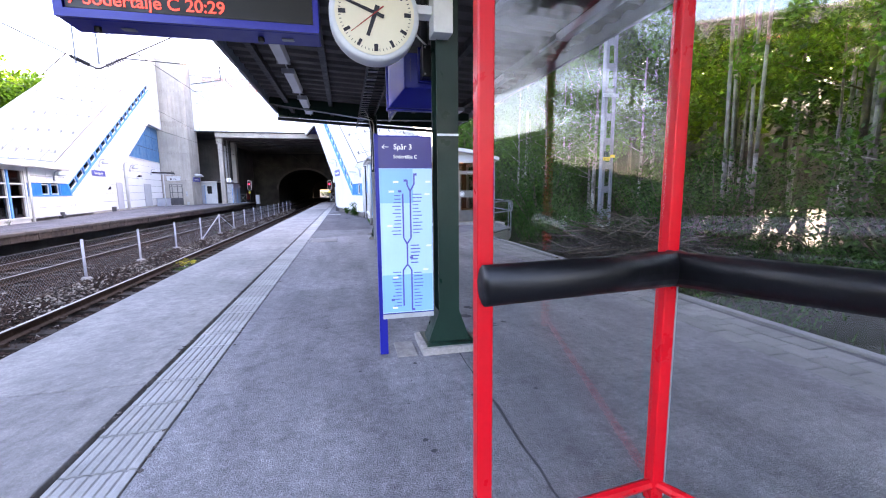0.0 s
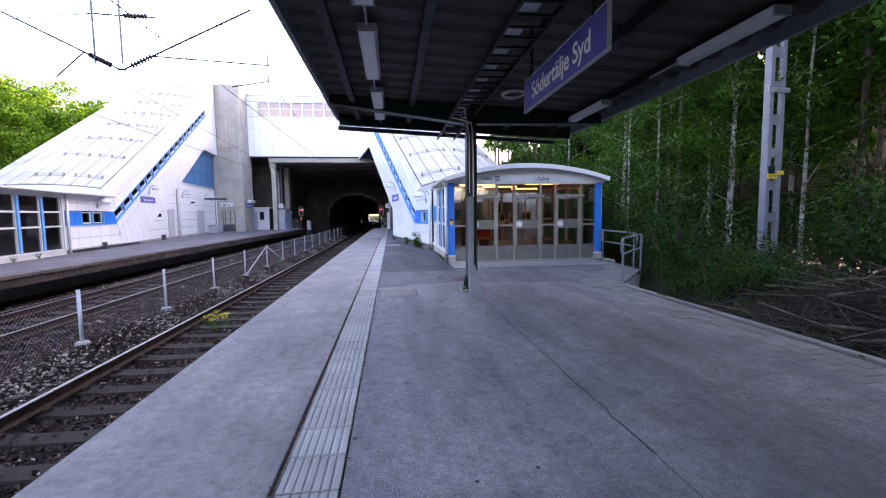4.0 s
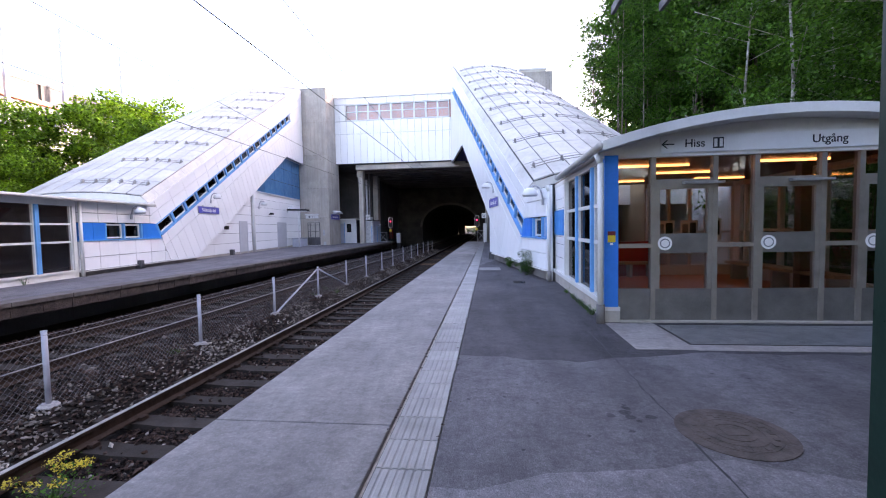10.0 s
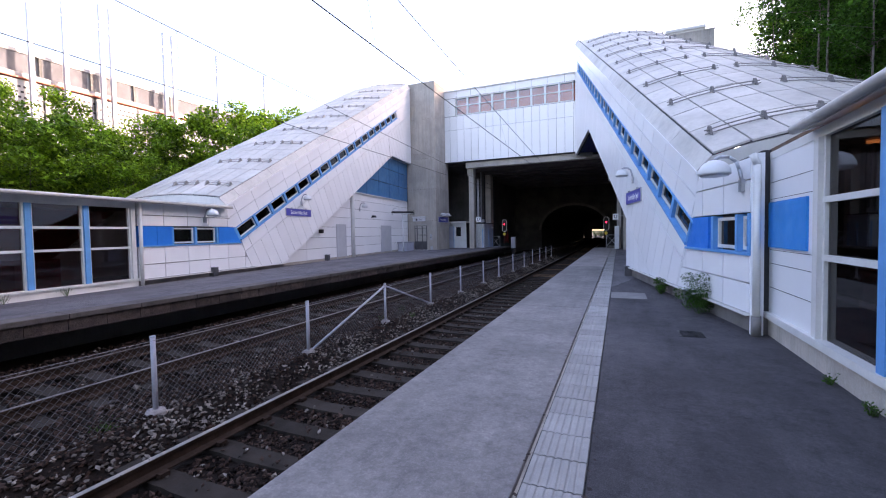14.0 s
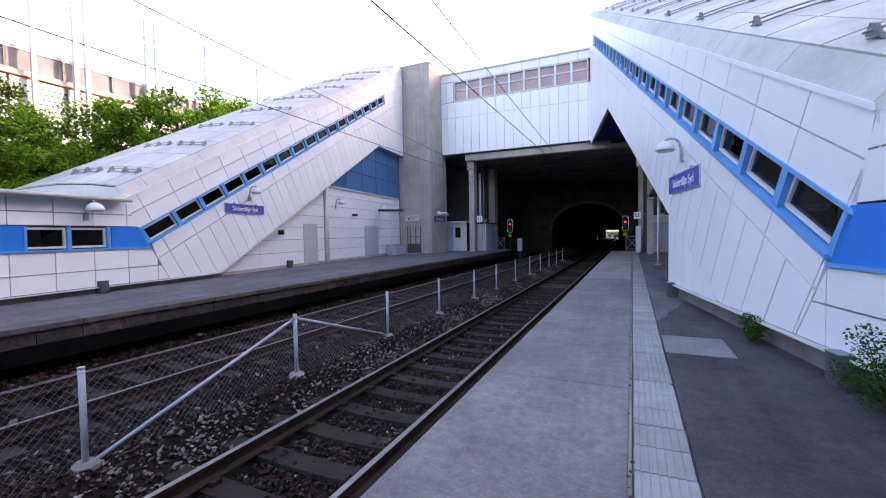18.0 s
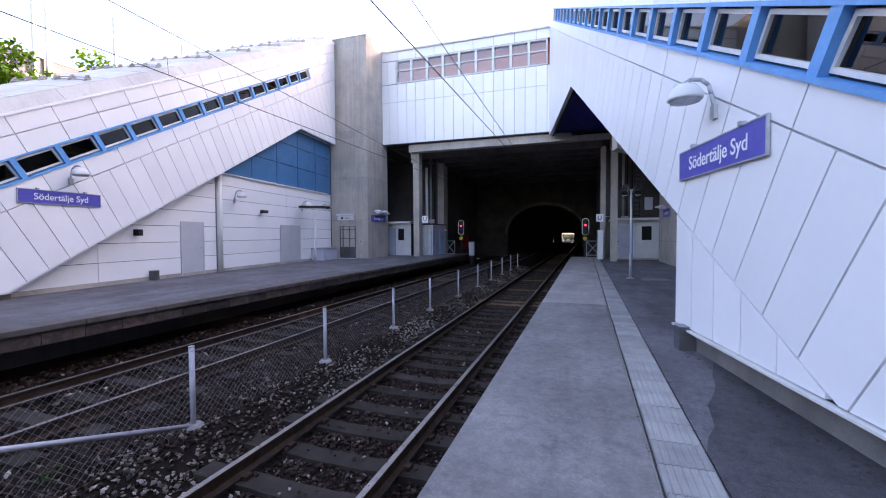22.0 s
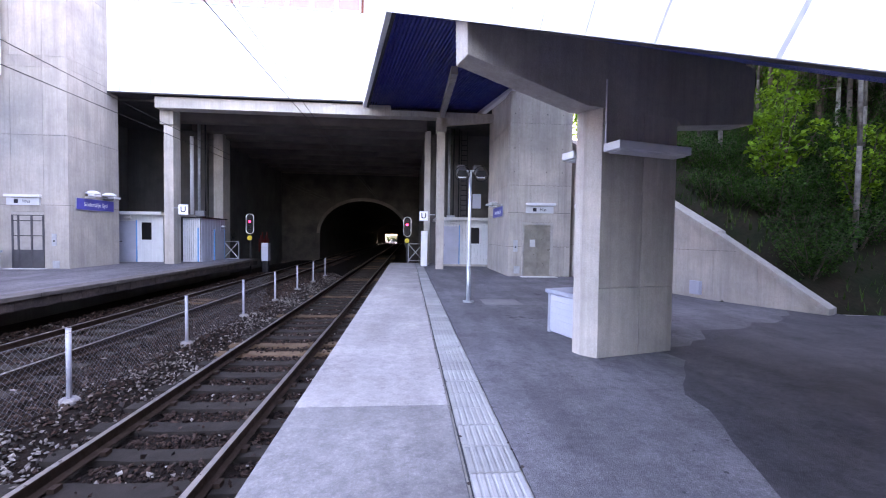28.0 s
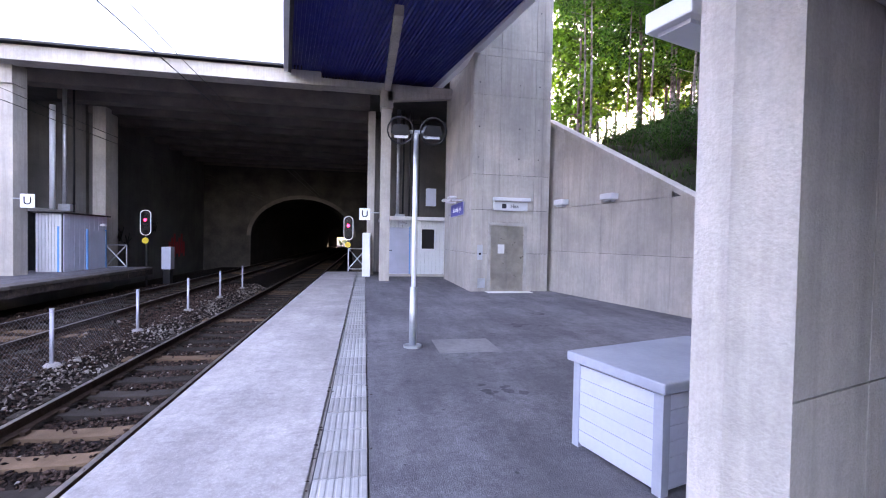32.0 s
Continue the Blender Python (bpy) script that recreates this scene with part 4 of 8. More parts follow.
MB = lambda a, w, b: (a, BY - w, b)
clad(bridge, WHITE, [(-13.8, 7.3), (-2.7, 7.3), (-2.7, 11.1), (-13.8, 11.1)], steps(-13.8, -2.7, 0.62), [7.32, 9.95, 11.08], MB)
clad(bridge, WHITE, [(-13.8, 12.55), (-2.7, 12.55), (-2.7, 13.15), (-13.8, 13.15)], steps(-13.8, -2.7, 1.24), [12.57, 13.12], MB)
clad(bridge, WHITE, [(-13.8, 11.1), (-12.68, 11.1), (-12.68, 12.55), (-13.8, 12.55)], [-13.8, -13.24, -12.68], [11.1, 12.55], MB)
part("coping", bx(fresh(), -14.1, -2.6, BY - 0.12, BY + 4.6, 13.1, 13.2), CREAM, bridge)
wx = steps(-12.65, -3.3, 1.04)
for a, c in zip(wx, wx[1:]):
    win = part("window", bx(fresh(), a + 0.06, c - 0.06, BY + 0.03, BY + 0.05, 11.16, 12.5), GLASS, bridge)
    fr = fresh()
    bx(fr, a, a + 0.07, BY - 0.05, BY + 0.1, 11.1, 12.55)
    bx(fr, c - 0.07, c, BY - 0.05, BY + 0.1, 11.1, 12.55)
    for z in (11.1, 11.85, 12.48):
        bx(fr, a + 0.07, c - 0.07, BY - 0.04, BY + 0.08, z, z + 0.07)
    part("frame", fr, CREAM, win, "white window frame")
part("brick_wall", bx(fresh(), -12.7, -2.7, BY + 0.45, BY + 0.55, 11.1, 12.55), BRICKR, bridge, "reddish inner wall seen through the windows")
part("drip_edge", bx(fresh(), -13.9, -2.6, BY - 0.06, BY - 0.02, 7.26, 7.32), DARK, bridge)


def tower(name, x0, x1, y0, y1, h, joints, vj, label, openings=()):
    t = thing(name, label, "lift tower", "lift towers")
    part("core", bx(fresh(), x0 + 0.03, x1 - 0.03, y0 + 0.03, y1 - 0.03, 0, h - 0.05), SEAM, t)
    zs = [0] + joints + [h]
    for za, zc in zip(zs, zs[1:]):
        for a, c in zip(vj, vj[1:]):
            skip = any(a < ob and c > oa and za < oz for oa, ob, oz in openings)
            if skip:
                oa, ob, oz = [o for o in openings if a < o[1] and c > o[0]][0]
                for p, q, zz0, zz1 in ((a, oa, za, zc), (ob, c, za, zc), (max(a, oa), min(c, ob), oz, zc)):
                    if q - p > 0.02 and zz1 - zz0 > 0.02:
                        part("panel", bx(fresh(), p, q, y0, y0 + 0.05, zz0 + 0.006, zz1 - 0.006), CONC, t)
            else:
                part("panel", bx(fresh(), a + 0.005, c - 0.005, y0, y0 + 0.05, za + 0.006, zc - 0.006), CONC, t)
        m = (y0 + y1) / 2
        for xs_ in ((x0, x0 + 0.05), (x1 - 0.05, x1)):
            for p, q in ((y0 + 0.05, m), (m, y1)):
                part("panel", bx(fresh(), xs_[0], xs_[1], p + 0.004, q - 0.004, za + 0.006, zc - 0.006), CONC, t)
    part("cap", bx(fresh(), x0 - 0.02, x1 + 0.02, y0 - 0.02, y1 + 0.02, h, h + 0.08), CONC, t)
    return t


towerL = tower("lift_tower", -16.2, -13.65, 39.2, 41.9, 13.4, [2.45, 5.0, 7.45, 7.85, 10.6], [-16.2, -15.6, -14.5, -13.65], "tall grey cast concrete lift tower on the opposite platform", [(-15.6, -14.5, 2.2)])
towerR = tower("lift_tower", 2.66, 5.1, 38.4, 42.6, 13.4, [1.15, 2.45, 3.5, 5.85, 7.0, 7.25, 10.4], [2.66, 3.0, 3.5, 4.6, 4.85, 5.1], "tall grey cast concrete lift tower with a steel lift door", [(3.18, 4.40, 2.08)])


def lift_door(x0, x1, y, h, label):
    d = thing("lift_door", label, "lift door", "lift doors")
    fr = fresh()
    bx(fr, x0, x0 + 0.09, y - 0.03, y + 0.028, 0, h)
    bx(fr, x1 - 0.09, x1, y - 0.03, y + 0.028, 0, h)
    bx(fr, x0 + 0.09, x1 - 0.09, y - 0.03, y + 0.028, h - 0.1, h)
    part("frame", fr, STAIN, d)
    m = (x0 + x1) / 2
    for a, c in ((x0 + 0.09, m - 0.003), (m + 0.003, x1 - 0.09)):
        part("leaf", bx(fresh(), a, c, y + 0.004, y + 0.026, 0.01, h - 0.1), LIFTD, d)
    part("threshold", bx(fresh(), x0 - 0.05, x1 + 0.1, y - 0.35, y + 0.02, 0.0, 0.012), CREAM, d)
    return d


ld = lift_door(3.18, 4.40, 38.4, 2.08, "closed brushed steel lift door in the concrete tower")
part("notice", bx(fresh(), 3.5, 3.7, 38.398, 38.403, 1.15, 1.42), CREAM, ld, "small paper notice")
gd = thing("lift_door", "closed glazed lift door with dark steel mullions in the concrete tower", "lift door", "lift doors")
part("frame", bx(fresh(), -15.6, -14.5, 39.19, 39.228, 2.08, 2.2), STAIN, gd)
for x in (-15.6, -15.40, -14.95, -14.55):
    part("mullion", bx(fresh(), x, x + 0.05, 39.17, 39.228, 0.12, 2.08), GUTTER, gd)
for a, c in ((-15.55, -15.40), (-15.35, -14.95), (-14.90, -14.55)):
    part("lower_panel", bx(fresh(), a, c, 39.20, 39.227, 0.12, 0.8), GUTTER, gd, "dark lower door panel")
    for z0, z1 in ((0.8, 1.3), (1.33, 1.85), (1.88, 2.05)):
        part("pane", bx(fresh(), a, c, 39.205, 39.226, z0, z1), STAIN, gd, "pale reflecting door pane")
part("threshold", bx(fresh(), -15.65, -14.4, 38.8, 39.16, 0.1, 0.122), CREAM, gd)
for y in (40.05, 40.95):
    lm = thing("sign_lamp", "white mushroom lamp above the tower's station sign", "lamp", "tower sign lamps")
    part("arm", rod(fresh(), (-13.64, y, 2.84), (-13.42, y, 2.88), 0.03, 8), STEEL, lm)
    bm = fresh()
    lathe(bm, [(0.05, -0.08), (0.06, 0.0), (0.24, 0.0), (0.23, 0.06), (0.14, 0.12), (0.0, 0.14)], 16, lambda a, b, c: (-13.40 + a, y + b, 2.95 + c))
    part("shade", bm, LAMPW, lm, smooth=True)

portal = thing("tunnel_portal", "grey concrete portal with roof beams over the tracks", "tunnel", kind="structure")
part("front_beam", bx(fresh(), -11.9, -2.0, BY + 0.15, BY + 0.75, 6.78, 7.24), CONC, portal, "pale concrete edge beam")
part("front_beam", bx(fresh(), -2.0, 2.63, BY + 0.17, BY + 0.75, 6.80, 7.04), CONC, portal)
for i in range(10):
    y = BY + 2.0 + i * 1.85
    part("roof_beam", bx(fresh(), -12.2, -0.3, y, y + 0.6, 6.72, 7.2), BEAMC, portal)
# slab in dark rock colour: shade between the beams is put into it
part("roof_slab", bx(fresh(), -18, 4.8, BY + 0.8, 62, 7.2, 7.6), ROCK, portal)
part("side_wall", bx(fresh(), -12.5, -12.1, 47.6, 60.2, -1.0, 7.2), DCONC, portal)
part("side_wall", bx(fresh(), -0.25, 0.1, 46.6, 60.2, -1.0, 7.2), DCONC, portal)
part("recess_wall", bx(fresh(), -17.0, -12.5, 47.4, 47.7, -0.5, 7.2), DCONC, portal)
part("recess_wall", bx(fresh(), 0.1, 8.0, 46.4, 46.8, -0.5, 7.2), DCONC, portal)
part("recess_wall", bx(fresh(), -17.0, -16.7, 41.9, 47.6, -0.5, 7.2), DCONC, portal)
for x0, x1, y0, y1 in ((-11.85, -11.45, 42.0, 42.6), (-11.8, -11.3, 46.6, 47.5), (0.10, 0.45, 41.6, 42.1), (-0.35, -0.05, 44.4, 45.0)):
    part("column", bx(fresh(), x0, x1, y0, y1, 0, 6.9), CONC, portal, bevel=0.01)
for x0, x1, y0 in ((-11.95, -11.4, 41.9), (0.05, 0.5, 41.5)):
    part("bracket", bx(fresh(), x0, x1, y0, y0 + 0.6, 6.2, 6.8), CONC, portal)
part("haunch", prism(fresh(), [(0.3, 6.9), (2.62, 7.0), (2.62, 6.7), (0.3, 6.45)], 41.5, 41.75), CONC, portal)
# portal end wall with the arched tunnel mouth, then the rock tunnel
cxt, hw, ht = -5.1, 3.75, 4.45
arch = [(cxt - hw, -1.0)] + [(cxt - hw * math.cos(math.pi * i / 16), 1.6 + (ht - 1.6) * math.sin(math.pi * i / 16)) for i in range(17)] + [(cxt + hw, -1.0)]
bm = fresh()
outer = [(-12.5, -1.0)] + [(-12.5 + 12.6 * i / 16, 7.3) for i in range(17)] + [(0.1, -1.0)]
A = [bm.verts.new((a, 60.0, b)) for a, b in arch]
B = [bm.verts.new((a, 60.0, b)) for a, b in outer]
C = [bm.verts.new((a, 60.6, b)) for a, b in arch]
for i in range(len(arch) - 1):
    bm.faces.new((A[i], A[i + 1], B[i + 1], B[i]))
    bm.faces.new((A[i], C[i], C[i + 1], A[i + 1]))
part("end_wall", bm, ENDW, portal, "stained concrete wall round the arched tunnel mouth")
bm = fresh()
rings = []
for j in range(0, 43):
    y = 60.6 + j * 2.0
    rough = 0.12 if j else 0.0
    bend = -1.1 * ((y - 60) / 85) ** 2
    rings.append([bm.verts.new((a + bend + rough * noise.noise(Vector((a, y * 0.4, b))), y, b + rough * noise.noise(Vector((b, y * 0.4, a))))) for a, b in arch])
for P, Q in zip(rings, rings[1:]):
    for i in range(len(arch) - 1):
        bm.faces.new((P[i], Q[i], Q[i + 1], P[i + 1]))
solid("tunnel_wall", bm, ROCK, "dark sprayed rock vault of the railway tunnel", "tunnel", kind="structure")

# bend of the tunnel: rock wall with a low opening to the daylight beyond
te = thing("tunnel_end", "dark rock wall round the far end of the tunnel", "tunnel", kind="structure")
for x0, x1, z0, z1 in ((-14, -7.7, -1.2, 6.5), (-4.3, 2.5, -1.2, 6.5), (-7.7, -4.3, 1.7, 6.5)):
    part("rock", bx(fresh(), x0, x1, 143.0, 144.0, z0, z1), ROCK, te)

# ring round the tunnel mouth, pipes, wall tags and dark tags on the side wall
bm = fresh()
ring = [(cxt - hw * 1.07 * math.cos(math.pi * i / 16), 1.6 + (ht - 1.25) * math.sin(math.pi * i / 16) * 0.98) for i in range(17)]
inner = arch[1:-1]
A = [bm.verts.new((a, 59.9, b)) for a, b in inner]
B = [bm.verts.new((a, 59.9, b)) for a, b in ring]
C = [bm.verts.new((a, 60.0, b)) for a, b in ring]
for i in range(16):
    bm.faces.new((A[i], A[i + 1], B[i + 1], B[i]))
    bm.faces.new((B[i], B[i + 1], C[i + 1], C[i]))
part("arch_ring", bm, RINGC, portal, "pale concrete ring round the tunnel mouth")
part("downpipe", rod(fresh(), (-11.75, 44.2, 2.4), (-11.75, 44.2, 6.2), 0.09, 10), LAMPW, portal, "white downpipe", smooth=True)
random.seed(12)
for y0, z0, n in ((49.2, 1.5, 5), (49.9, 1.2, 4), (52.8, 1.9, 6), (48.3, 0.9, 4)):
    for i in range(n):
        pts = [(-12.09, y0 + random.uniform(-0.35, 0.35), z0 + random.uniform(-0.4, 0.4)) for _ in range(3)]
        part("paint_stroke", pipe(fresh(), pts, 0.025, 4), BLACK, portal)
for i in range(7):
    part("paint_patch", bx(fresh(), -12.1, -12.085, 54.4 + i * 0.34, 54.64 + i * 0.34, 0.15 + 0.2 * (i % 2), 1.1 + 0.25 * (i % 3)), REDW, portal, "faded red spray paint")
part("soffit_beam", bx(fresh(), 0.18, 0.40, 36.4, 41.5, 6.80, 7.06), CONC, portal, "pale concrete beam under the navy soffit")
# ---------- right-hand pavilion ----------
PX, PY, PE = 1.66, 10.62, 6.55
pav = thing("entrance_pavilion", "white entrance pavilion with a curved roof and glazed steel doors", "pavilion")
nk = 14
arcp = [(PX - 0.12 + (PE + 0.24 - PX) * i / nk, 2.45 + 0.40 * 4 * (i / nk) * (1 - i / nk)) for i in range(nk + 1)]
bm = fresh()
prism(bm, arcp + [(x, z + 0.13) for x, z in arcp[::-1]], PY - 0.32, 14.0)
part("roof", bm, CREAM, pav, "white curved roof with a deep edge")
bm = fresh()
prism(bm, [(x, z - 0.002) for x, z in arcp] + [(PE + 0.05, 2.38), (PX - 0.05, 2.38)], PY, PY + 0.12)
part("gable", bm, CREAM, pav, "white gable board")
fascia = part("sign_band", bx(fresh(), PX + 0.75, PE - 0.55, PY - 0.03, PY - 0.002, 2.43, 2.66), LAMPW, pav, "white sign band over the doors")
up = Matrix(((1, 0, 0, 0), (0, 0, -1, 0), (0, 1, 0, 0), (0, 0, 0, 1)))


def facing(x, y, z, yaw=0.0):
    """The pose of a flat sign that faces -y."""
    return Matrix.Translation((x, y, z)) @ Matrix.Rotation(radians(yaw), 4, "Z") @ up


lettering("Hiss", 0.16, facing(2.86, PY - 0.034, 2.545), TEXTD, fascia)
lettering("Utgång", 0.16, facing(4.60, PY - 0.034, 2.545), TEXTD, fascia)


def arrow(m, s, material, parent):
    bm = fresh()
    prism(bm, [(-0.5 * s, -0.05 * s), (0.5 * s, -0.05 * s), (0.5 * s, 0.05 * s), (-0.5 * s, 0.05 * s)], -0.001, 0.001, lambda a, w, b: m @ Vector((a, b, w)))
    for q in (1, -1):
        prism(bm, [(-0.52 * s, 0), (-0.12 * s, q * 0.34 * s), (0.0, q * 0.34 * s), (-0.38 * s, 0)], -0.001, 0.0012, lambda a, w, b: m @ Vector((a, b, w)))
    part("arrow", bm, material, parent)


arrow(facing(2.50, PY - 0.034, 2.545), 0.17, TEXTD, fascia)
bm = fresh()
bx(bm, 3.10, 3.24, PY - 0.036, PY - 0.033, 2.47, 2.62)
part("lift_symbol", bm, TEXTD, fascia, "dark lift symbol")
bm = fresh()
for a in (3.115, 3.185):
    bx(bm, a, a + 0.04, PY - 0.039, PY - 0.036, 2.49, 2.60)
part("lift_symbol", bm, LAMPW, fascia)
# glazed front: corner posts, fixed lights and three doors
for a in (PX - 0.02, PE - 0.18):
    part("corner_post", bx(fresh(), a, a + 0.19, PY - 0.02, PY + 0.16, 0.22, 2.42), BLUE, pav, "bright blue corner post")
    part("post_foot", bx(fresh(), a - 0.02, a + 0.21, PY - 0.05, PY + 0.18, 0.0, 0.17), CONC, pav)
    part("post_shoe", bx(fresh(), a - 0.02, a + 0.21, PY - 0.05, PY + 0.18, 0.17, 0.22), CREAM, pav)
part("sticker", bx(fresh(), PX + 0.02, PX + 0.13, PY - 0.026, PY - 0.021, 1.17, 1.27), YELLOW, pav, "small yellow and black warning sticker")
part("sticker", bx(fresh(), PX + 0.02, PX + 0.13, PY - 0.026, PY - 0.021, 1.27, 1.33), DREDS, pav, "dark red upper half of the sticker")
part("sticker", bx(fresh(), PX + 0.055, PX + 0.095, PY - 0.026, PY - 0.021, 1.13, 1.16), TEXTW, pav)
L0, L1 = PX + 0.19, PE - 0.18
doors = [(2.33, 3.17), (3.72, 4.58), (5.06, 5.9)]
frm = lambda a, c, z0, z1, d=0.0, nm="mullion": part(nm, bx(fresh(), a, c, PY + 0.03 - d, PY + 0.12, z0, z1), ALU, pav)
edges = [L0] + [v for d in doors for v in d] + [L1]
for v in edges[1:-1]:
    frm(v - 0.033, v + 0.033, 0, 2.38, 0.01)
for a, c in zip(edges, edges[1:]):
    a2, c2 = a + (0.033 if a != L0 else 0), c - (0.033 if c != L1 else 0)
    if (a, c) in doors:
        frm(a2, c2, 1.97, 2.06, 0.0, "transom")
        part("pane", bx(fresh(), a2, c2, PY + 0.07, PY + 0.08, 2.06, 2.42), PGLASS, pav)
        d = part("door", bx(fresh(), a2, c2, PY + 0.04, PY + 0.10, 0.02, 0.48), DSTEEL, pav, "glazed steel swing door")
        for z0, z1 in ((0.48, 1.0), (1.28, 1.92)):
            part("pane", bx(fresh(), a2 + 0.06, c2 - 0.06, PY + 0.065, PY + 0.075, z0, z1), PGLASS, d)
        part("push_bar", bx(fresh(), a2 + 0.06, c2 - 0.06, PY + 0.03, PY + 0.10, 1.0, 1.28), DSTEEL, d, "brushed steel push panel")
        part("frame", bx(fresh(), a2, a2 + 0.06, PY + 0.03, PY + 0.11, 0.48, 1.92), ALU, d)
        part("frame", bx(fresh(), c2 - 0.06, c2, PY + 0.03, PY + 0.11, 0.48, 1.92), ALU, d)
        part("frame", bx(fresh(), a2, c2, PY + 0.03, PY + 0.11, 1.92, 1.97), ALU, d)
        bm = fresh()
        lathe(bm, [(0.10, 0), (0.10, 0.004)], 20, lambda x, y, z: (a2 + 0.13 + x, PY + 0.028 - z, 1.14 + y))
        part("roundel", bm, TEXTW, d, "round white sticker")
        bm = fresh()
        lathe(bm, [(0.07, 0.004), (0.07, 0.006)], 16, lambda x, y, z: (a2 + 0.13 + x, PY + 0.028 - z, 1.14 + y))
        part("roundel", bm, GREY, d)
        bm = fresh()
        lathe(bm, [(0.055, 0.006), (0.055, 0.008)], 16, lambda x, y, z: (a2 + 0.13 + x, PY + 0.028 - z, 1.14 + y))
        part("roundel", bm, TEXTW, d)
        part("closer", bx(fresh(), c2 - 0.42, c2 + 0.12, PY - 0.06, PY + 0.02, 1.985, 2.02), STEEL, d, "door closer arm")
    else:
        part("kick_plate", bx(fresh(), a2, c2, PY + 0.05, PY + 0.10, 0.02, 0.48), DSTEEL, pav)
        frm(a2, c2, 1.08, 1.14, 0.0, "transom")
        for z0, z1 in ((0.48, 1.08), (1.14, 2.42)):
            part("pane", bx(fresh(), a2, c2, PY + 0.07, PY + 0.08, z0, z1), PGLASS, pav)
part("threshold", bx(fresh(), L0, L1, PY - 0.06, PY + 0.14, 0.0, 0.02), CONC, pav)
# glazed side wall towards the tracks
ym = [PY + 0.18, 11.42, 12.62, 13.82]
part("side_plinth", bx(fresh(), PX, PX + 0.16, PY + 0.16, 15.35, 0.0, 0.24), CONC, pav)
part("side_sill", bx(fresh(), PX - 0.05, PX + 0.16, PY + 0.16, 15.35, 0.24, 0.32), CREAM, pav)
part("side_head", bx(fresh(), PX, PX + 0.16, PY + 0.16, 15.35, 2.36, 2.46), CREAM, pav)
for i, v in enumerate(ym[1:]):
    part("mullion", bx(fresh(), PX - 0.03, PX + 0.1, v - 0.055, v + 0.055, 0.32, 2.36), PBLUE if i < 2 else CREAM, pav, "pale blue mullion")
for a, c in zip(ym, ym[1:]):
    for z0, z1 in ((0.32, 1.12), (1.18, 1.70), (1.76, 2.36)):
        part("pane", bx(fresh(), PX + 0.05, PX + 0.06, a, c, z0, z1), DGLASS, pav)
    for z in (1.12, 1.70):
        part("glazing_bar", bx(fresh(), PX + 0.01, PX + 0.1, a + 0.055, c - 0.055, z, z + 0.06), CREAM, pav)
    for e in (a + 0.055, c - 0.095):
        part("frame", bx(fresh(), PX + 0.015, PX + 0.09, e, e + 0.04, 0.32, 2.36), CREAM, pav)
part("side_wall", bx(fresh(), PX + 0.005, PX + 0.16, 13.88, 15.35, 0.32, 2.36), WHITE, pav)
part("corner_cover", bx(fresh(), -0.06, 0.02, -0.12, 0.012, 0.0, 2.46, RM), WHITE, pav)
for z in (0.66, 0.98, 1.16, 1.83, 2.05):
    part("panel_joint", bx(fresh(), PX + 0.0015, PX + 0.006, 13.9, 15.3, z, z + 0.006), SEAM, pav)
part("side_blue_panel", bx(fresh(), PX - 0.02, PX + 0.005, 14.07, 15.3, 1.2, 1.79), LBLUE, pav, "sky blue panel")
part("gutter", rod(fresh(), (PX - 0.16, PY - 0.3, 2.515), (PX - 0.16, 14.0, 2.49), 0.05, 10), ROOFW, pav, smooth=True)
for y, dx in ((PY - 0.1, 0.10), (15.2, 0.17)):
    bm = fresh()
    pipe(bm, [(PX - 0.06 - dx, y, 2.44), (PX - dx, y, 2.30), (PX - dx, y, 0.25)], 0.045, 10)
    dp = part("downpipe", bm, CREAM, pav, "white downpipe", smooth=True)
    part("pipe_shoe", rod(fresh(), (PX - dx, y, 0.0), (PX - dx, y, 0.27), 0.06, 10), PLINTH, dp, smooth=True)
# far side and inside
def glazed_bays(fixed, ends, along, z_sill, z_head, bar, glass, pane_name="pane"):
    """A run of glazed bays with white posts: along 'y' at x = fixed, or along 'x' at y = fixed."""
    box = (lambda a, c, z0, z1, d: (fixed - d, fixed + d, a, c, z0, z1)) if along == "y" else (lambda a, c, z0, z1, d: (a, c, fixed - d, fixed + d, z0, z1))
    part("sill_wall", bx(fresh(), *box(ends[0], ends[-1], 0.012, z_sill, 0.06)), CREAM, pav)
    part("head_rail", bx(fresh(), *box(ends[0], ends[-1], z_head, 2.52, 0.06)), CREAM, pav)
    for v in ends:
        part("inner_post", bx(fresh(), *box(v - 0.04, v + 0.04, z_sill, z_head, 0.055)), CREAM, pav, "white window post")
    for a, c in zip(ends, ends[1:]):
        part("glazing_bar", bx(fresh(), *box(a + 0.04, c - 0.04, bar, bar + 0.06, 0.035)), CREAM, pav)
        for z0, z1 in ((z_sill, bar), (bar + 0.06, z_head)):
            part(pane_name, bx(fresh(), *box(a + 0.04, c - 0.04, z0, z1, 0.005)), glass, pav)


glazed_bays(PE + 0.06, [PY + 0.2 + 1.28 * i for i in range(6)], "y", 0.3, 2.4, 1.2, GLASS)
glazed_bays(16.46, [4.35, 4.88, 5.42, 5.95, PE - 0.04], "x", 0.28, 2.4, 1.15, GLASS)
part("interior_floor", bx(fresh(), PX + 0.16, PE, PY + 0.14, 17.0, 0.0, 0.012), FLOORO, pav, "orange floor")
part("interior_floor_back", bx(fresh(), 1.9, PE - 0.2, 17.0, 24.0, 0.0, 0.012), FLOORO, pav)
part("interior_wall", bx(fresh(), 2.6, 4.35, 20.4, 20.5, 0.0, 2.6), INNER, pav, "pale wooden inner wall")
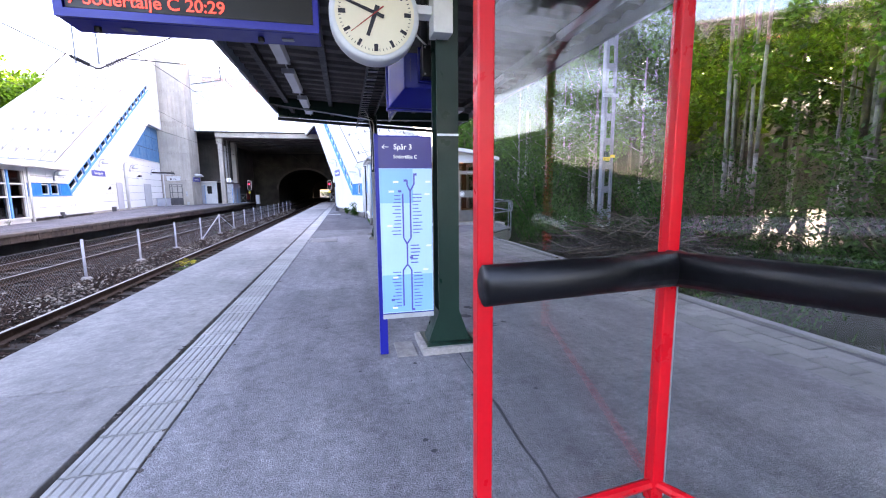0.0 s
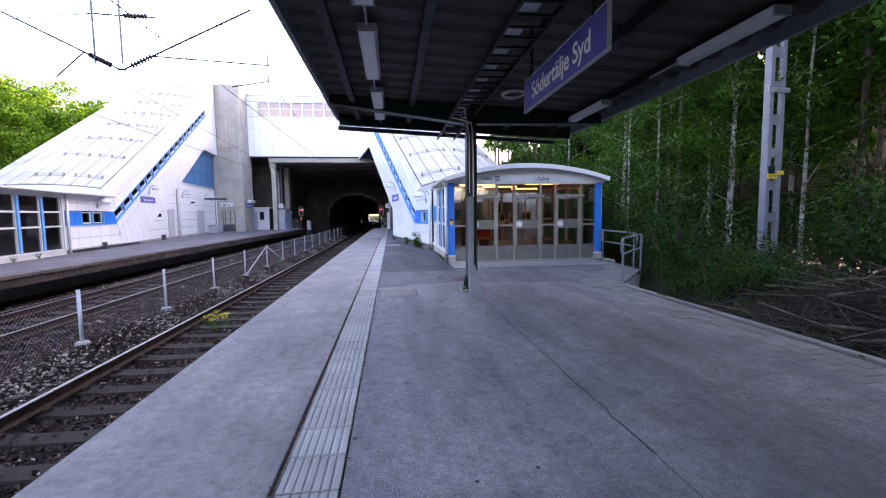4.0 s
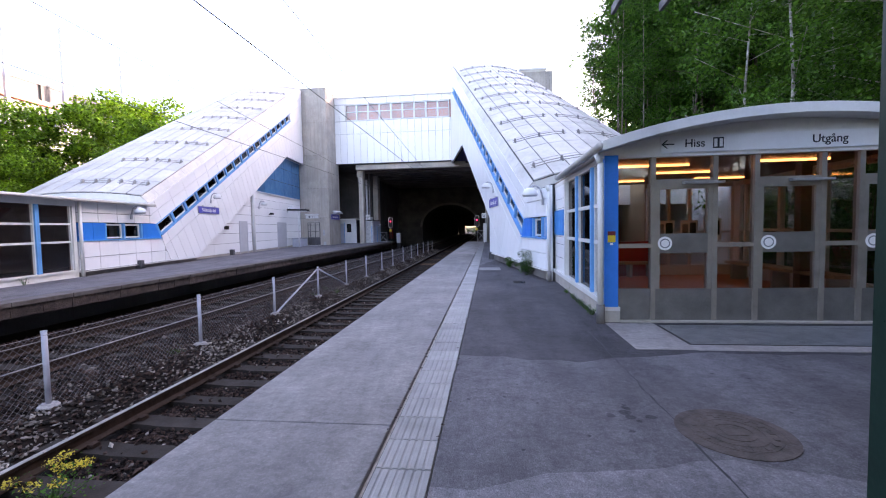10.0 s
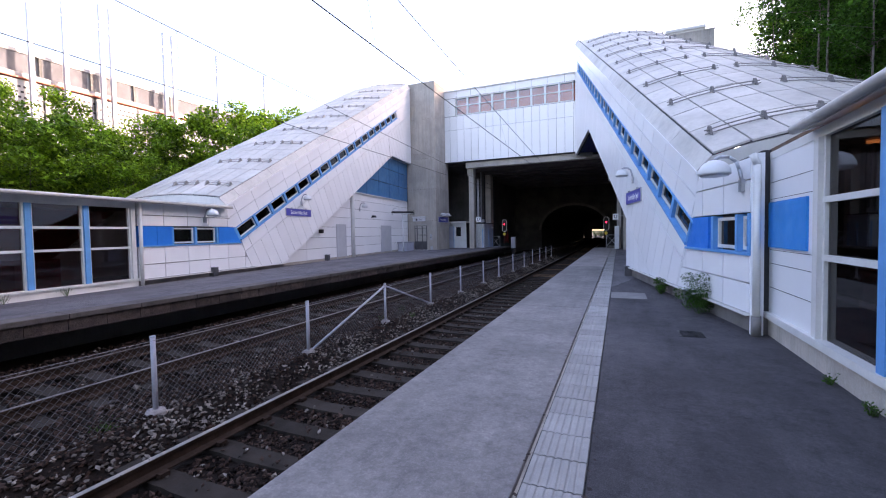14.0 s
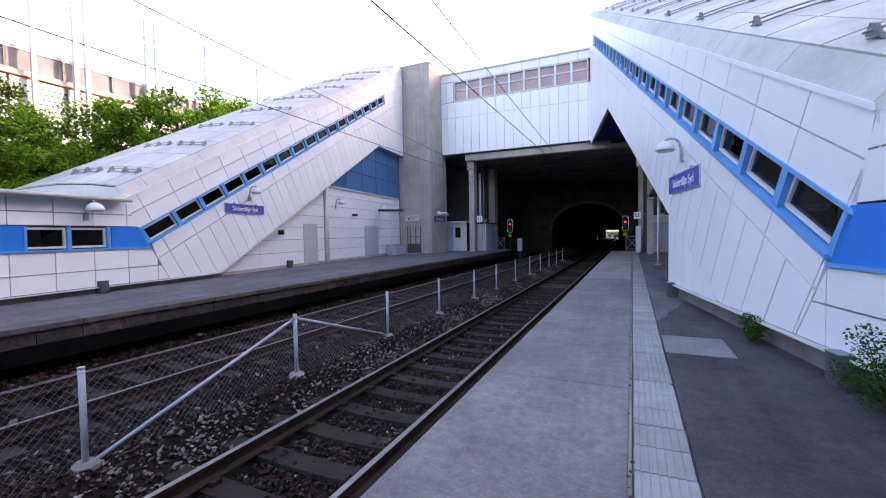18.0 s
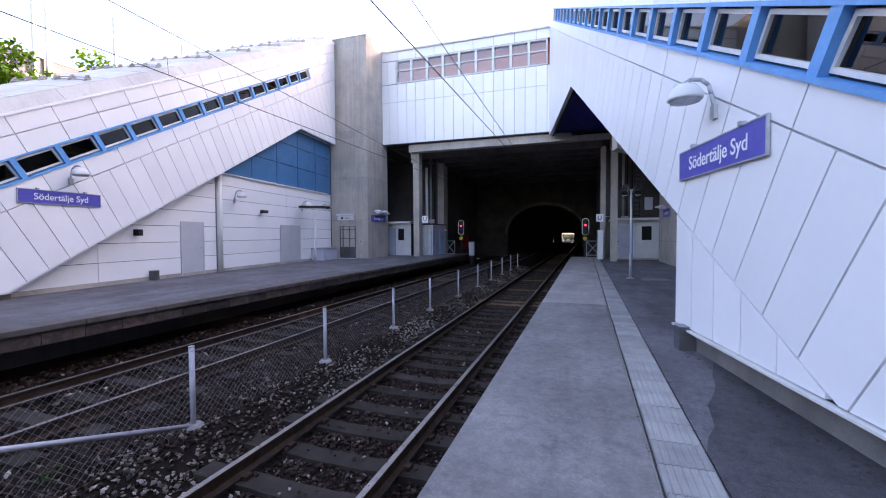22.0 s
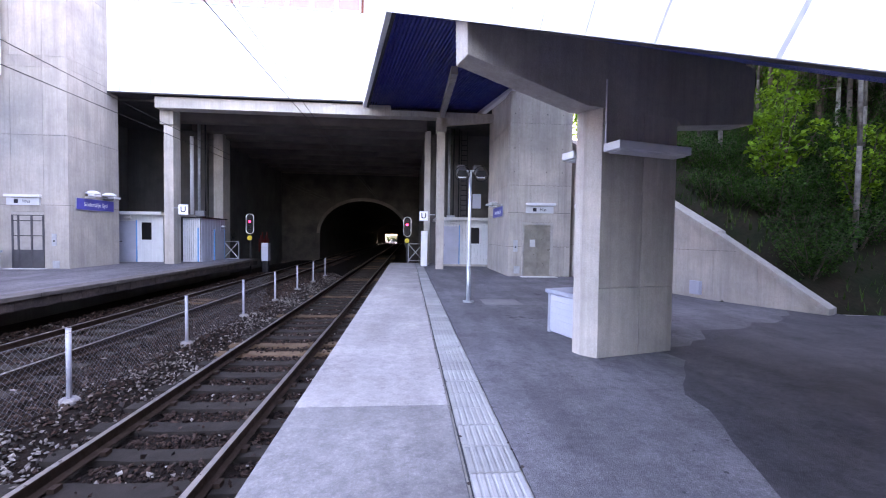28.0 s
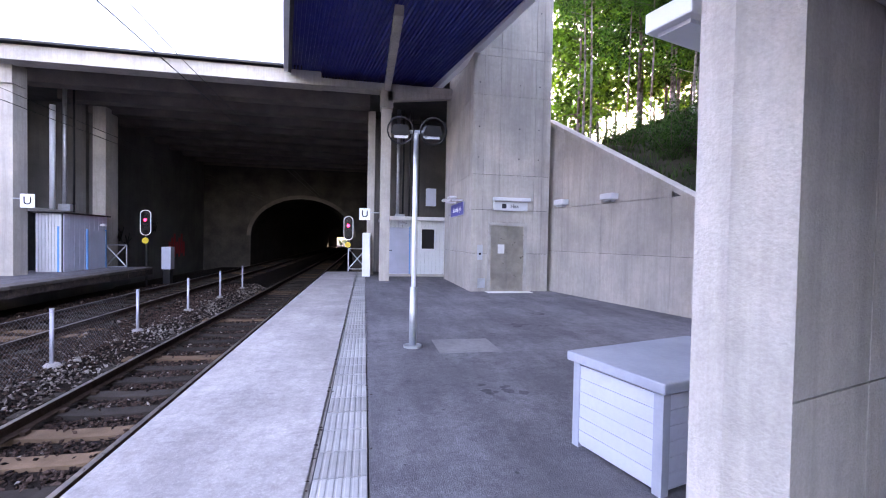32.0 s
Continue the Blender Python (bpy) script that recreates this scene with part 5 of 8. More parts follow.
part("interior_window", bx(fresh(), 2.9, 4.0, 20.38, 20.398, 1.15, 1.75), DGLASS, pav, "dark inner window")
part("interior_wall", bx(fresh(), 4.28, 4.4, 16.52, 20.4, 0.0, 2.6), INNER, pav)
part("bench", bx(fresh(), 3.05, 4.3, 15.75, 16.15, 0.36, 0.42), INNER, pav, "pale wooden bench")
for x in (3.15, 3.7, 4.2):
    part("bench_leg", bx(fresh(), x - 0.03, x + 0.03, 15.8, 16.1, 0.012, 0.36), STEEL, pav)
part("bench", bx(fresh(), 5.9, 6.35, 12.2, 15.6, 0.40, 0.46), INNER, pav, "pale wooden bench")
for y in (12.4, 13.9, 15.4):
    part("bench_leg", bx(fresh(), 5.95, 6.3, y - 0.03, y + 0.03, 0.012, 0.40), STEEL, pav)
part("red_panel", bx(fresh(), 3.0, 4.3, 16.2, 16.3, 0.0, 0.95), REDW, pav, "red low wall inside")
part("ceiling", bx(fresh(), PX + 0.1, PE, PY + 0.13, 16.5, 2.52, 2.56), WOOD, pav, "dark wooden ceiling")
for x0, x1, z0, z1 in ((4.5, 5.0, 1.0, 1.5), (5.15, 5.6, 1.0, 1.5), (5.75, 6.2, 0.95, 1.55)):
    part("notice_board", bx(fresh(), x0, x1, 16.34, 16.375, z0, z1), LAMPW, pav, "white timetable board inside")
    part("poster", bx(fresh(), x0 + 0.05, (x0 + x1) / 2 - 0.03, 16.33, 16.339, z0 + 0.08, z1 - 0.1), GREY, pav)
    part("poster", bx(fresh(), (x0 + x1) / 2 + 0.02, x1 - 0.05, 16.33, 16.339, z0 + 0.15, z1 - 0.06), DARK, pav)
for x, y, l in ((2.3, 12.4, 1.3), (3.4, 13.6, 1.3), (4.6, 12.2, 1.2), (2.6, 15.2, 1.2), (4.9, 15.0, 1.1)):
    part("strip_light", bx(fresh(), x, x + l, y, y + 0.04, 2.47, 2.51), TUBE, pav, "warm fluorescent strip")
for i, (x, y) in enumerate(((2.6, 13.8), (5.9, 13.0))):
    bm = fresh()
    bx(bm, x, x + 0.18, y, y + 0.18, 0.012, 2.52)
    part("inner_column", bm, WOOD, pav)
# stair with a red side seen inside
bm = fresh()
prism(bm, [(15.6, 0.02), (21.0, 2.9), (21.0, 3.6), (14.9, 0.7), (14.9, 0.02)], 2.0, 2.1, lambda a, w, b: (w, a, b))
part("stair_side", bm, REDW, pav, "red stair side inside")
# mat and paving in front
mat_t = thing("door_mat_grate", "dark slatted steel foot grate in front of the doors", "floor grate")
part("bed", bx(fresh(), 2.3, 6.2, 9.42, 10.42, -0.015, 0.003), DARK, mat_t)
for i in range(20):
    part("slat", bx(fresh(), 2.32, 6.18, 9.45 + i * 0.048, 9.45 + i * 0.048 + 0.02, 0.003, 0.008), STEEL, mat_t)
solid("entrance_slab", bx(fresh(), 1.62, 2.28, 9.2, 10.5, -0.01, 0.005), SLAB, "pale concrete slab beside the foot grate", "paving", kind="structure")
solid("entrance_slab_front", bx(fresh(), 2.28, 6.2, 9.18, 9.4, -0.01, 0.005), SLAB, "pale concrete edging of the foot grate", "paving", kind="structure")

# ---------- opposite pavilion ----------
lp = thing("opposite_pavilion", "glazed pavilion with pale blue mullions on the opposite platform", "pavilion")
part("plinth", bx(fresh(), -10.2, -0.02, -0.2, 0.02, 0, 0.28, LM), CREAM, lp)
part("sill", bx(fresh(), -10.2, -0.02, -0.2, 0.06, 0.28, 0.34, LM), CREAM, lp)
part("head", bx(fresh(), -10.2, -0.02, -0.2, 0.02, 2.3, 2.48, LM), CREAM, lp)
mu = [-0.12 - 1.2 * i for i in range(9)]
for i, v in enumerate(mu):
    part("mullion", bx(fresh(), v - 0.06, v + 0.06, -0.12, 0.05, 0.34, 2.3, LM), CREAM if i == 0 else PBLUE, lp, "pale blue mullion")
for a, c in zip(mu[1:], mu):
    for z0, z1 in ((0.34, 1.18), (1.24, 1.72), (1.78, 2.3)):
        part("pane", bx(fresh(), a + 0.06, c - 0.06, -0.06, -0.05, z0, z1, LM), LGLASS, lp)
    for z in (1.18, 1.72):
        part("glazing_bar", bx(fresh(), a + 0.06, c - 0.06, -0.08, 0.0, z, z + 0.06, LM), CREAM, lp)
    for e in (a + 0.06, c - 0.1):
        part("frame", bx(fresh(), e, e + 0.04, -0.08, 0.005, 0.34, 2.3, LM), CREAM, lp)
bm = fresh()
prism(bm, [(0.26, 2.49), (0.26, 2.55), (-1.3, 2.70), (-2.6, 2.80), (-5.2, 2.6), (-5.2, 2.5)], -10.4, 3.25, lambda a, w, b: LM(w, a, b))
part("roof", bm, CREAM, lp, "white curved roof")
part("gutter", rod(fresh(), LM(-10.4, 0.3, 2.5), LM(3.3, 0.3, 2.49), 0.05, 8), ROOFW, lp, smooth=True)
part("back_wall", bx(fresh(), -10.2, 4.0, -5.2, -5.1, 0, 2.6, LM), REDW, lp)
part("end_wall", bx(fresh(), -10.3, -10.2, -5.2, 0.0, 0, 2.6, LM), WHITE, lp)
part("interior_floor", bx(fresh(), -10.2, 4.0, -5.1, -0.2, 0.0, 0.012, LM), FLOORO, lp)
for w in (-1.4, -3.2):
    for u in (-8.6, -5.8, -3.0):
        part("strip_light", bx(fresh(), u, u + 0.6, w - 0.04, w + 0.04, 2.4, 2.46, LM), TUBE, lp, "warm fluorescent strip")
part("downpipe", rod(fresh(), LM(0.04, 0.1, 0), LM(0.04, 0.1, 2.45), 0.05, 8), CREAM, lp, smooth=True)
for u, w0, w1, z1 in ((-1.9, -2.2, -1.6, 0.95), (-3.4, -2.4, -1.9, 1.1), (-5.2, -2.2, -1.7, 0.9)):
    part("inner_counter", bx(fresh(), u, u + 1.0, w0, w1, 0.012, z1, LM), WOOD if u < -3 else REDW, lp)

# ---------- canopy on the near platform ----------
can = thing("platform_canopy", "dark corrugated platform canopy on green steel posts", "canopy")
CX0, CX1, CY0, CY1 = -1.17, 4.15, -7.4, 7.65
cz = lambda x: 3.72 - 0.05 * (x - CX0)
bm = fresh()
n = 36
pr = []
for i in range(n + 1):
    y = CY0 + (CY1 - 0.1 - CY0) * i / n
    pr += [(y, 0.0), (y + 0.14, 0.0), (y + 0.2, 0.05), (y + 0.36, 0.05)]
for (ya, za), (yc, zc) in zip(pr, pr[1:]):
    v = [bm.verts.new((x, y, cz(x) + z)) for x, y, z in ((CX0, ya, za), (CX1, ya, za), (CX1, yc, zc), (CX0, yc, zc))]
    bm.faces.new(v)
part("deck", bm, DECK, can, "dark corrugated metal deck")
bm = fresh()
prism(bm, [(CX0 - 0.05, cz(CX0) + 0.1), (CX1 + 0.05, cz(CX1) + 0.1), (CX1 + 0.05, cz(CX1) + 0.16), (CX0 - 0.05, cz(CX0) + 0.16)], CY0, CY1)
part("roofing", bm, DARK, can)
part("fascia", bx(fresh(), CX0 - 0.06, CX0, CY0, CY1, cz(CX0) - 0.14, cz(CX0) + 0.16), GREY, can, "grey edge board")
part("fascia", bx(fresh(), CX1, CX1 + 0.06, CY0, CY1, cz(CX1) - 0.14, cz(CX1) + 0.16), GREY, can, "grey edge board")
for x in (-0.75, 0.35, 2.55, 3.65):
    part("purlin", bx(fresh(), x - 0.05, x + 0.05, CY0, CY1, cz(x) - 0.12, cz(x) - 0.004), DARK, can)
bm = fresh()
prism(bm, [(CX0, cz(CX0) - 0.004), (CX0, cz(CX0) - 0.16), (1.4, 3.22), (CX1, cz(CX1) - 0.2), (CX1, cz(CX1) - 0.004)], 6.06, 6.28)
part("cross_beam", bm, DGREEN, can, "dark green full-width steel beam")
for y in (-2.5,):
    bm = fresh()
    prism(bm, [(CX0, cz(CX0) - 0.14), (CX0, cz(CX0) - 0.26), (1.2, 3.2), (1.7, 3.2), (CX1, cz(CX1) - 0.26), (CX1, cz(CX1) - 0.14)], y - 0.09, y + 0.09)
    part("cross_beam", bm, DGREEN, can, "dark green tapered steel beam")
bm = fresh()
prism(bm, [(CX0, cz(CX0) - 0.005), (CX0, cz(CX0) - 0.24), (CX1, cz(CX1) - 0.24), (CX1, cz(CX1) - 0.005)], CY1 - 0.1, CY1)
part("end_beam", bm, DGREEN, can, "dark green end beam")
part("end_gutter", rod(fresh(), (CX0 - 0.05, CY1 + 0.16, cz(CX0) - 0.26), (CX1 - 0.3, CY1 + 0.16, cz(CX1) - 0.28), 0.05, 8), DARK, can)
px, py = 1.432, -2.45
bm = fresh()
outline = [(-0.085, -0.10), (0.085, -0.10), (0.085, -0.085), (0.008, -0.085), (0.008, 0.085), (0.085, 0.085), (0.085, 0.10), (-0.085, 0.10), (-0.085, 0.085), (-0.008, 0.085), (-0.008, -0.085), (-0.085, -0.085)]
prism(bm, [(px + a, py + b) for a, b in outline], 0.06, 3.3, lambda a, w, b: (a, b, w))
post = part("post", bm, DGREEN, can, "dark green steel post")
for s in (-1, 1):
    bm = prism(fresh(), [(0.085, 0.06), (0.18, 0.06), (0.085, 0.33)] if s > 0 else [(-0.18, 0.06), (-0.085, 0.06), (-0.085, 0.33)], py - 0.10, py + 0.10, lambda a, w, b: (px + a, w, b))
    part("gusset", bm, DGREEN, post)
part("foot_plate", bx(fresh(), px - 0.20, px + 0.20, py - 0.17, py + 0.18, 0.06, 0.075), DGREEN, post)
part("plinth", bx(fresh(), px - 0.245, px + 0.245, py - 0.21, py + 0.22, 0.0, 0.06), SLAB, post, "pale concrete plinth", bevel=0.01)
part("band", bx(fresh(), px - 0.085, px + 0.085, py - 0.107, py - 0.101, 1.735, 1.752), TEXTW, post, "thin white band")
# second post with its cable casing
bm = fresh()
outline = [(1.36, 5.80), (1.378, 5.80), (1.378, 5.89), (1.53, 5.89), (1.53, 5.80), (1.548, 5.80), (1.548, 6.0), (1.53, 6.0), (1.53, 5.905), (1.378, 5.905), (1.378, 6.0), (1.36, 6.0)]
prism(bm, outline, 0.06, 3.3, lambda a, w, b: (a, b, w))
post = part("post", bm, DGREEN, can, "dark green steel post")
for y in (5.80, 5.98):
    part("gusset", prism(fresh(), [(1.30, 0.075), (1.36, 0.075), (1.36, 0.34)], y, y + 0.015), DGREEN, post)
part("foot_plate", bx(fresh(), 1.24, 1.57, 5.72, 6.08, 0.06, 0.075), DGREEN, post)
part("plinth", bx(fresh(), 1.225, 1.58, 5.68, 6.12, 0.0, 0.06), SLAB, post, "pale concrete plinth", bevel=0.01)
bm = fresh()
lv = []
for z, x0, x1, y0, y1 in ((0.0, 1.36, 1.60, 5.50, 5.735), (0.12, 1.355, 1.59, 5.51, 5.735), (0.56, 1.35, 1.445, 5.60, 5.735), (1.80, 1.35, 1.445, 5.60, 5.735)):
    lv.append([bm.verts.new(p) for p in ((x0, y0, z), (x1, y0, z), (x1, y1, z), (x0, y1, z))])
for P, Q in zip(lv, lv[1:]):
    for i in range(4):
        bm.faces.new((P[i], P[(i + 1) % 4], Q[(i + 1) % 4], Q[i]))
bm.faces.new(lv[0][::-1])
bm.faces.new(lv[-1])
part("cable_casing", bm, CASING, post, "grey steel cable casing flared at the foot", bevel=0.006)
for z in (0.75, 1.72):
    part("clip", bx(fresh(), 1.335, 1.349, 5.64, 5.70, z, z + 0.04), CASING, post)
for x in (1.36, 1.44):
    part("ladder_rail", bx(fresh(), x, x + 0.012, 5.68, 5.71, 1.86, 3.28), DARK, post)
for i in range(10):
    part("rung", bx(fresh(), 1.372, 1.44, 5.685, 5.705, 1.95 + i * 0.13, 1.97 + i * 0.13), DARK, post)
for i, x in enumerate((1.38, 1.40, 1.42)):
    part("cable", pipe(fresh(), [(x, 5.66, 1.86), (x, 5.66, 2.9 + 0.05 * i), (x - 0.1, 5.5, 3.25), (x - 0.2, 5.1, 3.3)], 0.009, 6), BLACK if i else CREAM, post)
part("tied_cable", pipe(fresh(), [(1.44, 5.60, 1.80), (1.445, 5.62, 2.4), (1.44, 5.66, 3.0), (1.40, 5.70, 3.16), (1.30, 5.66, 3.22), (1.22, 5.55, 3.2)], 0.016, 6), CREAM, post, "white cable bundle tied to the post", smooth=True)
for k in range(3):
    part("cable_loop", pipe(fresh(), [(1.42, 5.62 - 0.03 * k, 3.10 + 0.012 * k), (1.24, 5.45 - 0.02 * k, 3.12 + 0.012 * k), (1.10, 5.42, 3.15 + 0.01 * k), (1.04, 5.50, 3.2), (1.08, 5.58, 3.245), (1.2, 5.54, 3.26)], 0.009, 5), CREAM if k < 2 else BLACK, post, smooth=True)
post.location = (-0.015, -0.06, 0.0)
# cable ladder under the roof
tray = thing("cable_ladder", "galvanised cable ladder hung under the canopy", "cable tray")
for x in (1.07, 1.47):
    part("side_rail", bx(fresh(), x - 0.015, x + 0.015, CY0, 8.2, 3.27, 3.34), DARK, tray)
for i in range(60):
    y = -7.0 + i * 0.25
    part("rung", bx(fresh(), 1.085, 1.455, y, y + 0.03, 3.27, 3.29), DARK, tray)
for i in range(18):
    y = -2.0 + i * 0.5
    part("cover_plate", bx(fresh(), 1.09, 1.26, y, y + 0.24, 3.295, 3.31), STEEL, tray)
for y in (-6.4, -3.3, -0.4, 2.4, 5.0):
    part("hanger", rod(fresh(), (1.47, y, 3.3), (1.6, y, cz(1.6)), 0.015, 6), DARK, tray)
bm = fresh()
for k in range(3):
    pipe(bm, [(1.9 + 0.16 * math.cos(a) * (1 + 0.1 * k), 4.6 + 0.2 * math.sin(a), 3.36 + 0.012 * k) for a in [i * 0.45 for i in range(15)]], 0.01, 5)
solid("coiled_cable", bm, CREAM, "coil of pale cable hung under the canopy roof", "cable")


def canopy_lamp(x, y, l, w, label):
    t = thing("canopy_lamp", label, "lamp", "canopy lamps")
    bm = fresh()
    z = cz(x) - 0.12
    prism(bm, [(-w, z - 0.02), (-w * 0.7, z - 0.09), (w * 0.7, z - 0.09), (w, z - 0.02), (w, z), (-w, z)], y, y + l, lambda a, q, b: (x + a, q, b))
    part("diffuser", bm, LAMPW, t)
    part("end_cap", bx(fresh(), x - w, x + w, y - 0.03, y, z - 0.09, z), STEEL, t)
    part("end_cap", bx(fresh(), x - w, x + w, y + l, y + l + 0.03, z - 0.09, z), STEEL, t)
    part("conduit", rod(fresh(), (x, y + l, z - 0.02), (x, y + l + 0.7, z - 0.02), 0.015, 6), STEEL, t)


for y in (-6.2, -3.95, -1.7, 0.5, 2.72):
    canopy_lamp(-0.3, y, 1.6, 0.11, "pale box fluorescent lamp under the canopy, unlit")
canopy_lamp(-0.27, 5.0, 1.95, 0.11, "pale box fluorescent lamp at the end of the canopy, unlit")
for y in (-5.1, -1.7, 1.55, 4.75):
    canopy_lamp(3.55, y, 1.3, 0.09, "slim pale fluorescent lamp under the canopy, unlit")
# ---------- signs, clock, display, shelter ----------
def station_sign(m, w, h, label, size, group="station name signs"):
    t = thing("station_sign", label, "sign", group)
    bm = fresh()
    bx(bm, -w / 2, w / 2, -h / 2, h / 2, -0.02, 0.0, lambda x, y, z: m @ Vector((x, y, z)))
    b = part("board", bm, SIGNB, t, "violet-blue board")
    fr = fresh()
    for a in ((-w / 2 - 0.015, w / 2 + 0.015, h / 2, h / 2 + 0.015), (-w / 2 - 0.015, w / 2 + 0.015, -h / 2 - 0.015, -h / 2), (-w / 2 - 0.015, -w / 2, -h / 2, h / 2), (w / 2, w / 2 + 0.015, -h / 2, h / 2)):
        bx(fr, *a, -0.025, 0.006, lambda x, y, z: m @ Vector((x, y, z)))
    part("frame", fr, STEEL, t)
    lettering("Södertälje Syd", size, m @ Matrix.Translation((0, -0.005, 0.003)), TEXTW, b)
    return t


def on_wall(M, u, w, z):
    """A pose on a stair house wall, facing the tracks."""
    p, q, o = Vector(M(u + 1, w, z)), Vector(M(u, w, z + 1)), Vector(M(u, w, z))
    n = (Vector(M(u, w + 1, z)) - o).normalized()
    upv = Vector((0, 0, 1))
    r = upv.cross(n)
    return Matrix.Translation(o) @ Matrix(((r.x, upv.x, n.x, 0), (r.y, upv.y, n.y, 0), (r.z, upv.z, n.z, 0), (0, 0, 0, 1)))


station_sign(on_wall(RM, 7.0, 0.06, 2.44), 1.92, 0.35, "violet-blue station name sign on the white stair house wall", 0.235)
station_sign(on_wall(LM, 7.68, 0.06, 2.50), 1.90, 0.31, "violet-blue station name sign on the opposite stair house wall", 0.22)
for M, u, z in ((RM, 7.0, 2.62), (LM, 7.68, 2.66)):
    for du in (-0.55, 0.55):
        solid("sign_bracket", bx(fresh(), u + du - 0.025, u + du + 0.025, 0.02, 0.09, z + 0.0, z + 0.045, M), STEEL, "small grey steel clip holding the station sign", "bracket", "sign brackets")
# hanging sign under the canopy, facing the tracks
mh = Matrix.Translation((1.55, 1.96, 2.87)) @ Matrix.Rotation(radians(-90), 4, "Z") @ up
hs = station_sign(mh, 1.96, 0.34, "violet-blue station name sign hanging under the canopy", 0.25)
for y in (1.2, 2.7):
    part("hanger", rod(fresh(), (1.55, y, 3.04), (1.55, y, cz(1.55)), 0.02, 6), DARK, hs)
# small signs on the lift towers
station_sign(Matrix.Translation((-13.60, 40.5, 2.55)) @ Matrix.Rotation(radians(90), 4, "Z") @ up, 2.0, 0.42, "violet-blue station name sign on the concrete lift tower", 0.22)
station_sign(Matrix.Translation((2.61, 40.2, 2.55)) @ Matrix.Rotation(radians(-90), 4, "Z") @ up, 1.9, 0.4, "violet-blue station name sign on the concrete lift tower beside the lift", 0.22)
for x, ys_ in ((-13.65, (40.0, 41.1)), (2.66, (39.6, 40.6))):
    s = 1 if x < 0 else -1
    for y in ys_:
        t = thing("sign_floodlight", "small white floodlight over the tower sign", "lamp", "sign floodlights")
        part("arm", bx(fresh(), min(x, x + s * 0.35), max(x, x + s * 0.35), y - 0.03, y + 0.03, 2.80, 2.85), LAMPW, t)
        part("head", bx(fresh(), x + s * 0.35 - 0.12, x + s * 0.35 + 0.12, y - 0.2, y + 0.2, 2.85, 2.93), LAMPW, t, bevel=0.02)
for x0, x1, y in ((3.30, 4.45, 38.4), (-15.75, -14.55, 39.2)):
    t = thing("lift_sign", "white lit lift sign above the lift door", "sign", "lift signs")
    part("panel", bx(fresh(), x0 + 0.02, x1 - 0.06, y - 0.06, y - 0.002, 2.44, 2.70), LAMPW, t)
    part("lamp_cover", bx(fresh(), x0, x1, y - 0.16, y - 0.002, 2.72, 2.82), LAMPW, t, bevel=0.01)
    lettering("Hiss", 0.15, facing((x0 + x1) / 2 + 0.1, y - 0.064, 2.57), TEXTD, t)
    part("symbol", bx(fresh(), x0 + 0.28, x0 + 0.42, y - 0.064, y - 0.06, 2.50, 2.64), TEXTD, t)
for x, y in ((2.95, 38.4), (-14.15, 39.2)):
    t = thing("call_panel", "steel lift call panel on the concrete wall", "control panel", "lift call panels")
    part("plate", bx(fresh(), x - 0.09, x + 0.07, y - 0.02, y - 0.001, 0.95, 1.4), STEEL, t)
    part("button", bx(fresh(), x - 0.04, x + 0.02, y - 0.03, y - 0.02, 1.1, 1.16), BLACK, t)
    solid("wall_vent", bx(fresh(), x - 0.06, x + 0.16, y - 0.03, y - 0.001, 0.12, 0.40), STEEL, "small square steel vent low on the wall", "vent", "wall vents")

# timetable map pillar beside the post
mp = thing("line_map_sign", "navy and pale blue railway line map sign on a post", "sign")
MX0, MX1, MY, MZ0, MZ1 = 0.93, 1.40, -2.50, 0.29, 1.84
part("panel", bx(fresh(), MX0, MX1, MY, MY + 0.035, MZ0, MZ1), ROYAL, mp, "royal blue edged panel")
part("header", bx(fresh(), MX0 + 0.012, MX1, MY - 0.006, MY - 0.0005, 1.575, MZ1 - 0.012), NAVY, mp, "navy header")
mapf = part("map_field", bx(fresh(), MX0 + 0.012, MX1 - 0.002, MY - 0.006, MY - 0.0005, MZ0 + 0.03, 1.57), MAPL, mp, "pale blue map field")
for a, c in ((0.33, 0.66), (1.28, 1.565)):
    part("water_field", bx(fresh(), MX0 + 0.014, MX0 + (0.3 if a > 1 else 0.46), MY - 0.0085, MY - 0.0062, a, c), MAPB, mapf)
part("edge", bx(fresh(), MX0 - 0.02, MX0 + 0.012, MY - 0.012, MY + 0.042, 0.27, MZ1 + 0.012), ROYAL, mp)
part("foot", bx(fresh(), MX0 - 0.02, MX0 + 0.05, MY, MY + 0.04, -0.052, 0.29), ROYAL, mp, "blue post foot")
part("base_rail", bx(fresh(), MX0 + 0.012, MX1, MY - 0.008, MY + 0.055, 0.27, 0.31), STEEL, mp)
lettering("Spår 3", 0.062, facing(1.15, MY - 0.009, 1.745), TEXTW, mp)
lettering("Södertälje C", 0.041, facing(1.17, MY - 0.009, 1.665), TEXTW, mp)
arrow(facing(1.0, MY - 0.009, 1.745), 0.055, TEXTW, mp)
bm = fresh()


def ln2(a, b, w):
    (x0, z0), (x1, z1) = a, b
    d = Vector((x1 - x0, z1 - z0)).normalized()
    n = Vector((-d.y, d.x)) * w / 2
    prism(bm, [(x0 - n.x, z0 - n.y), (x1 - n.x, z1 - n.y), (x1 + n.x, z1 + n.y), (x0 + n.x, z0 + n.y)], MY - 0.0105, MY - 0.009)


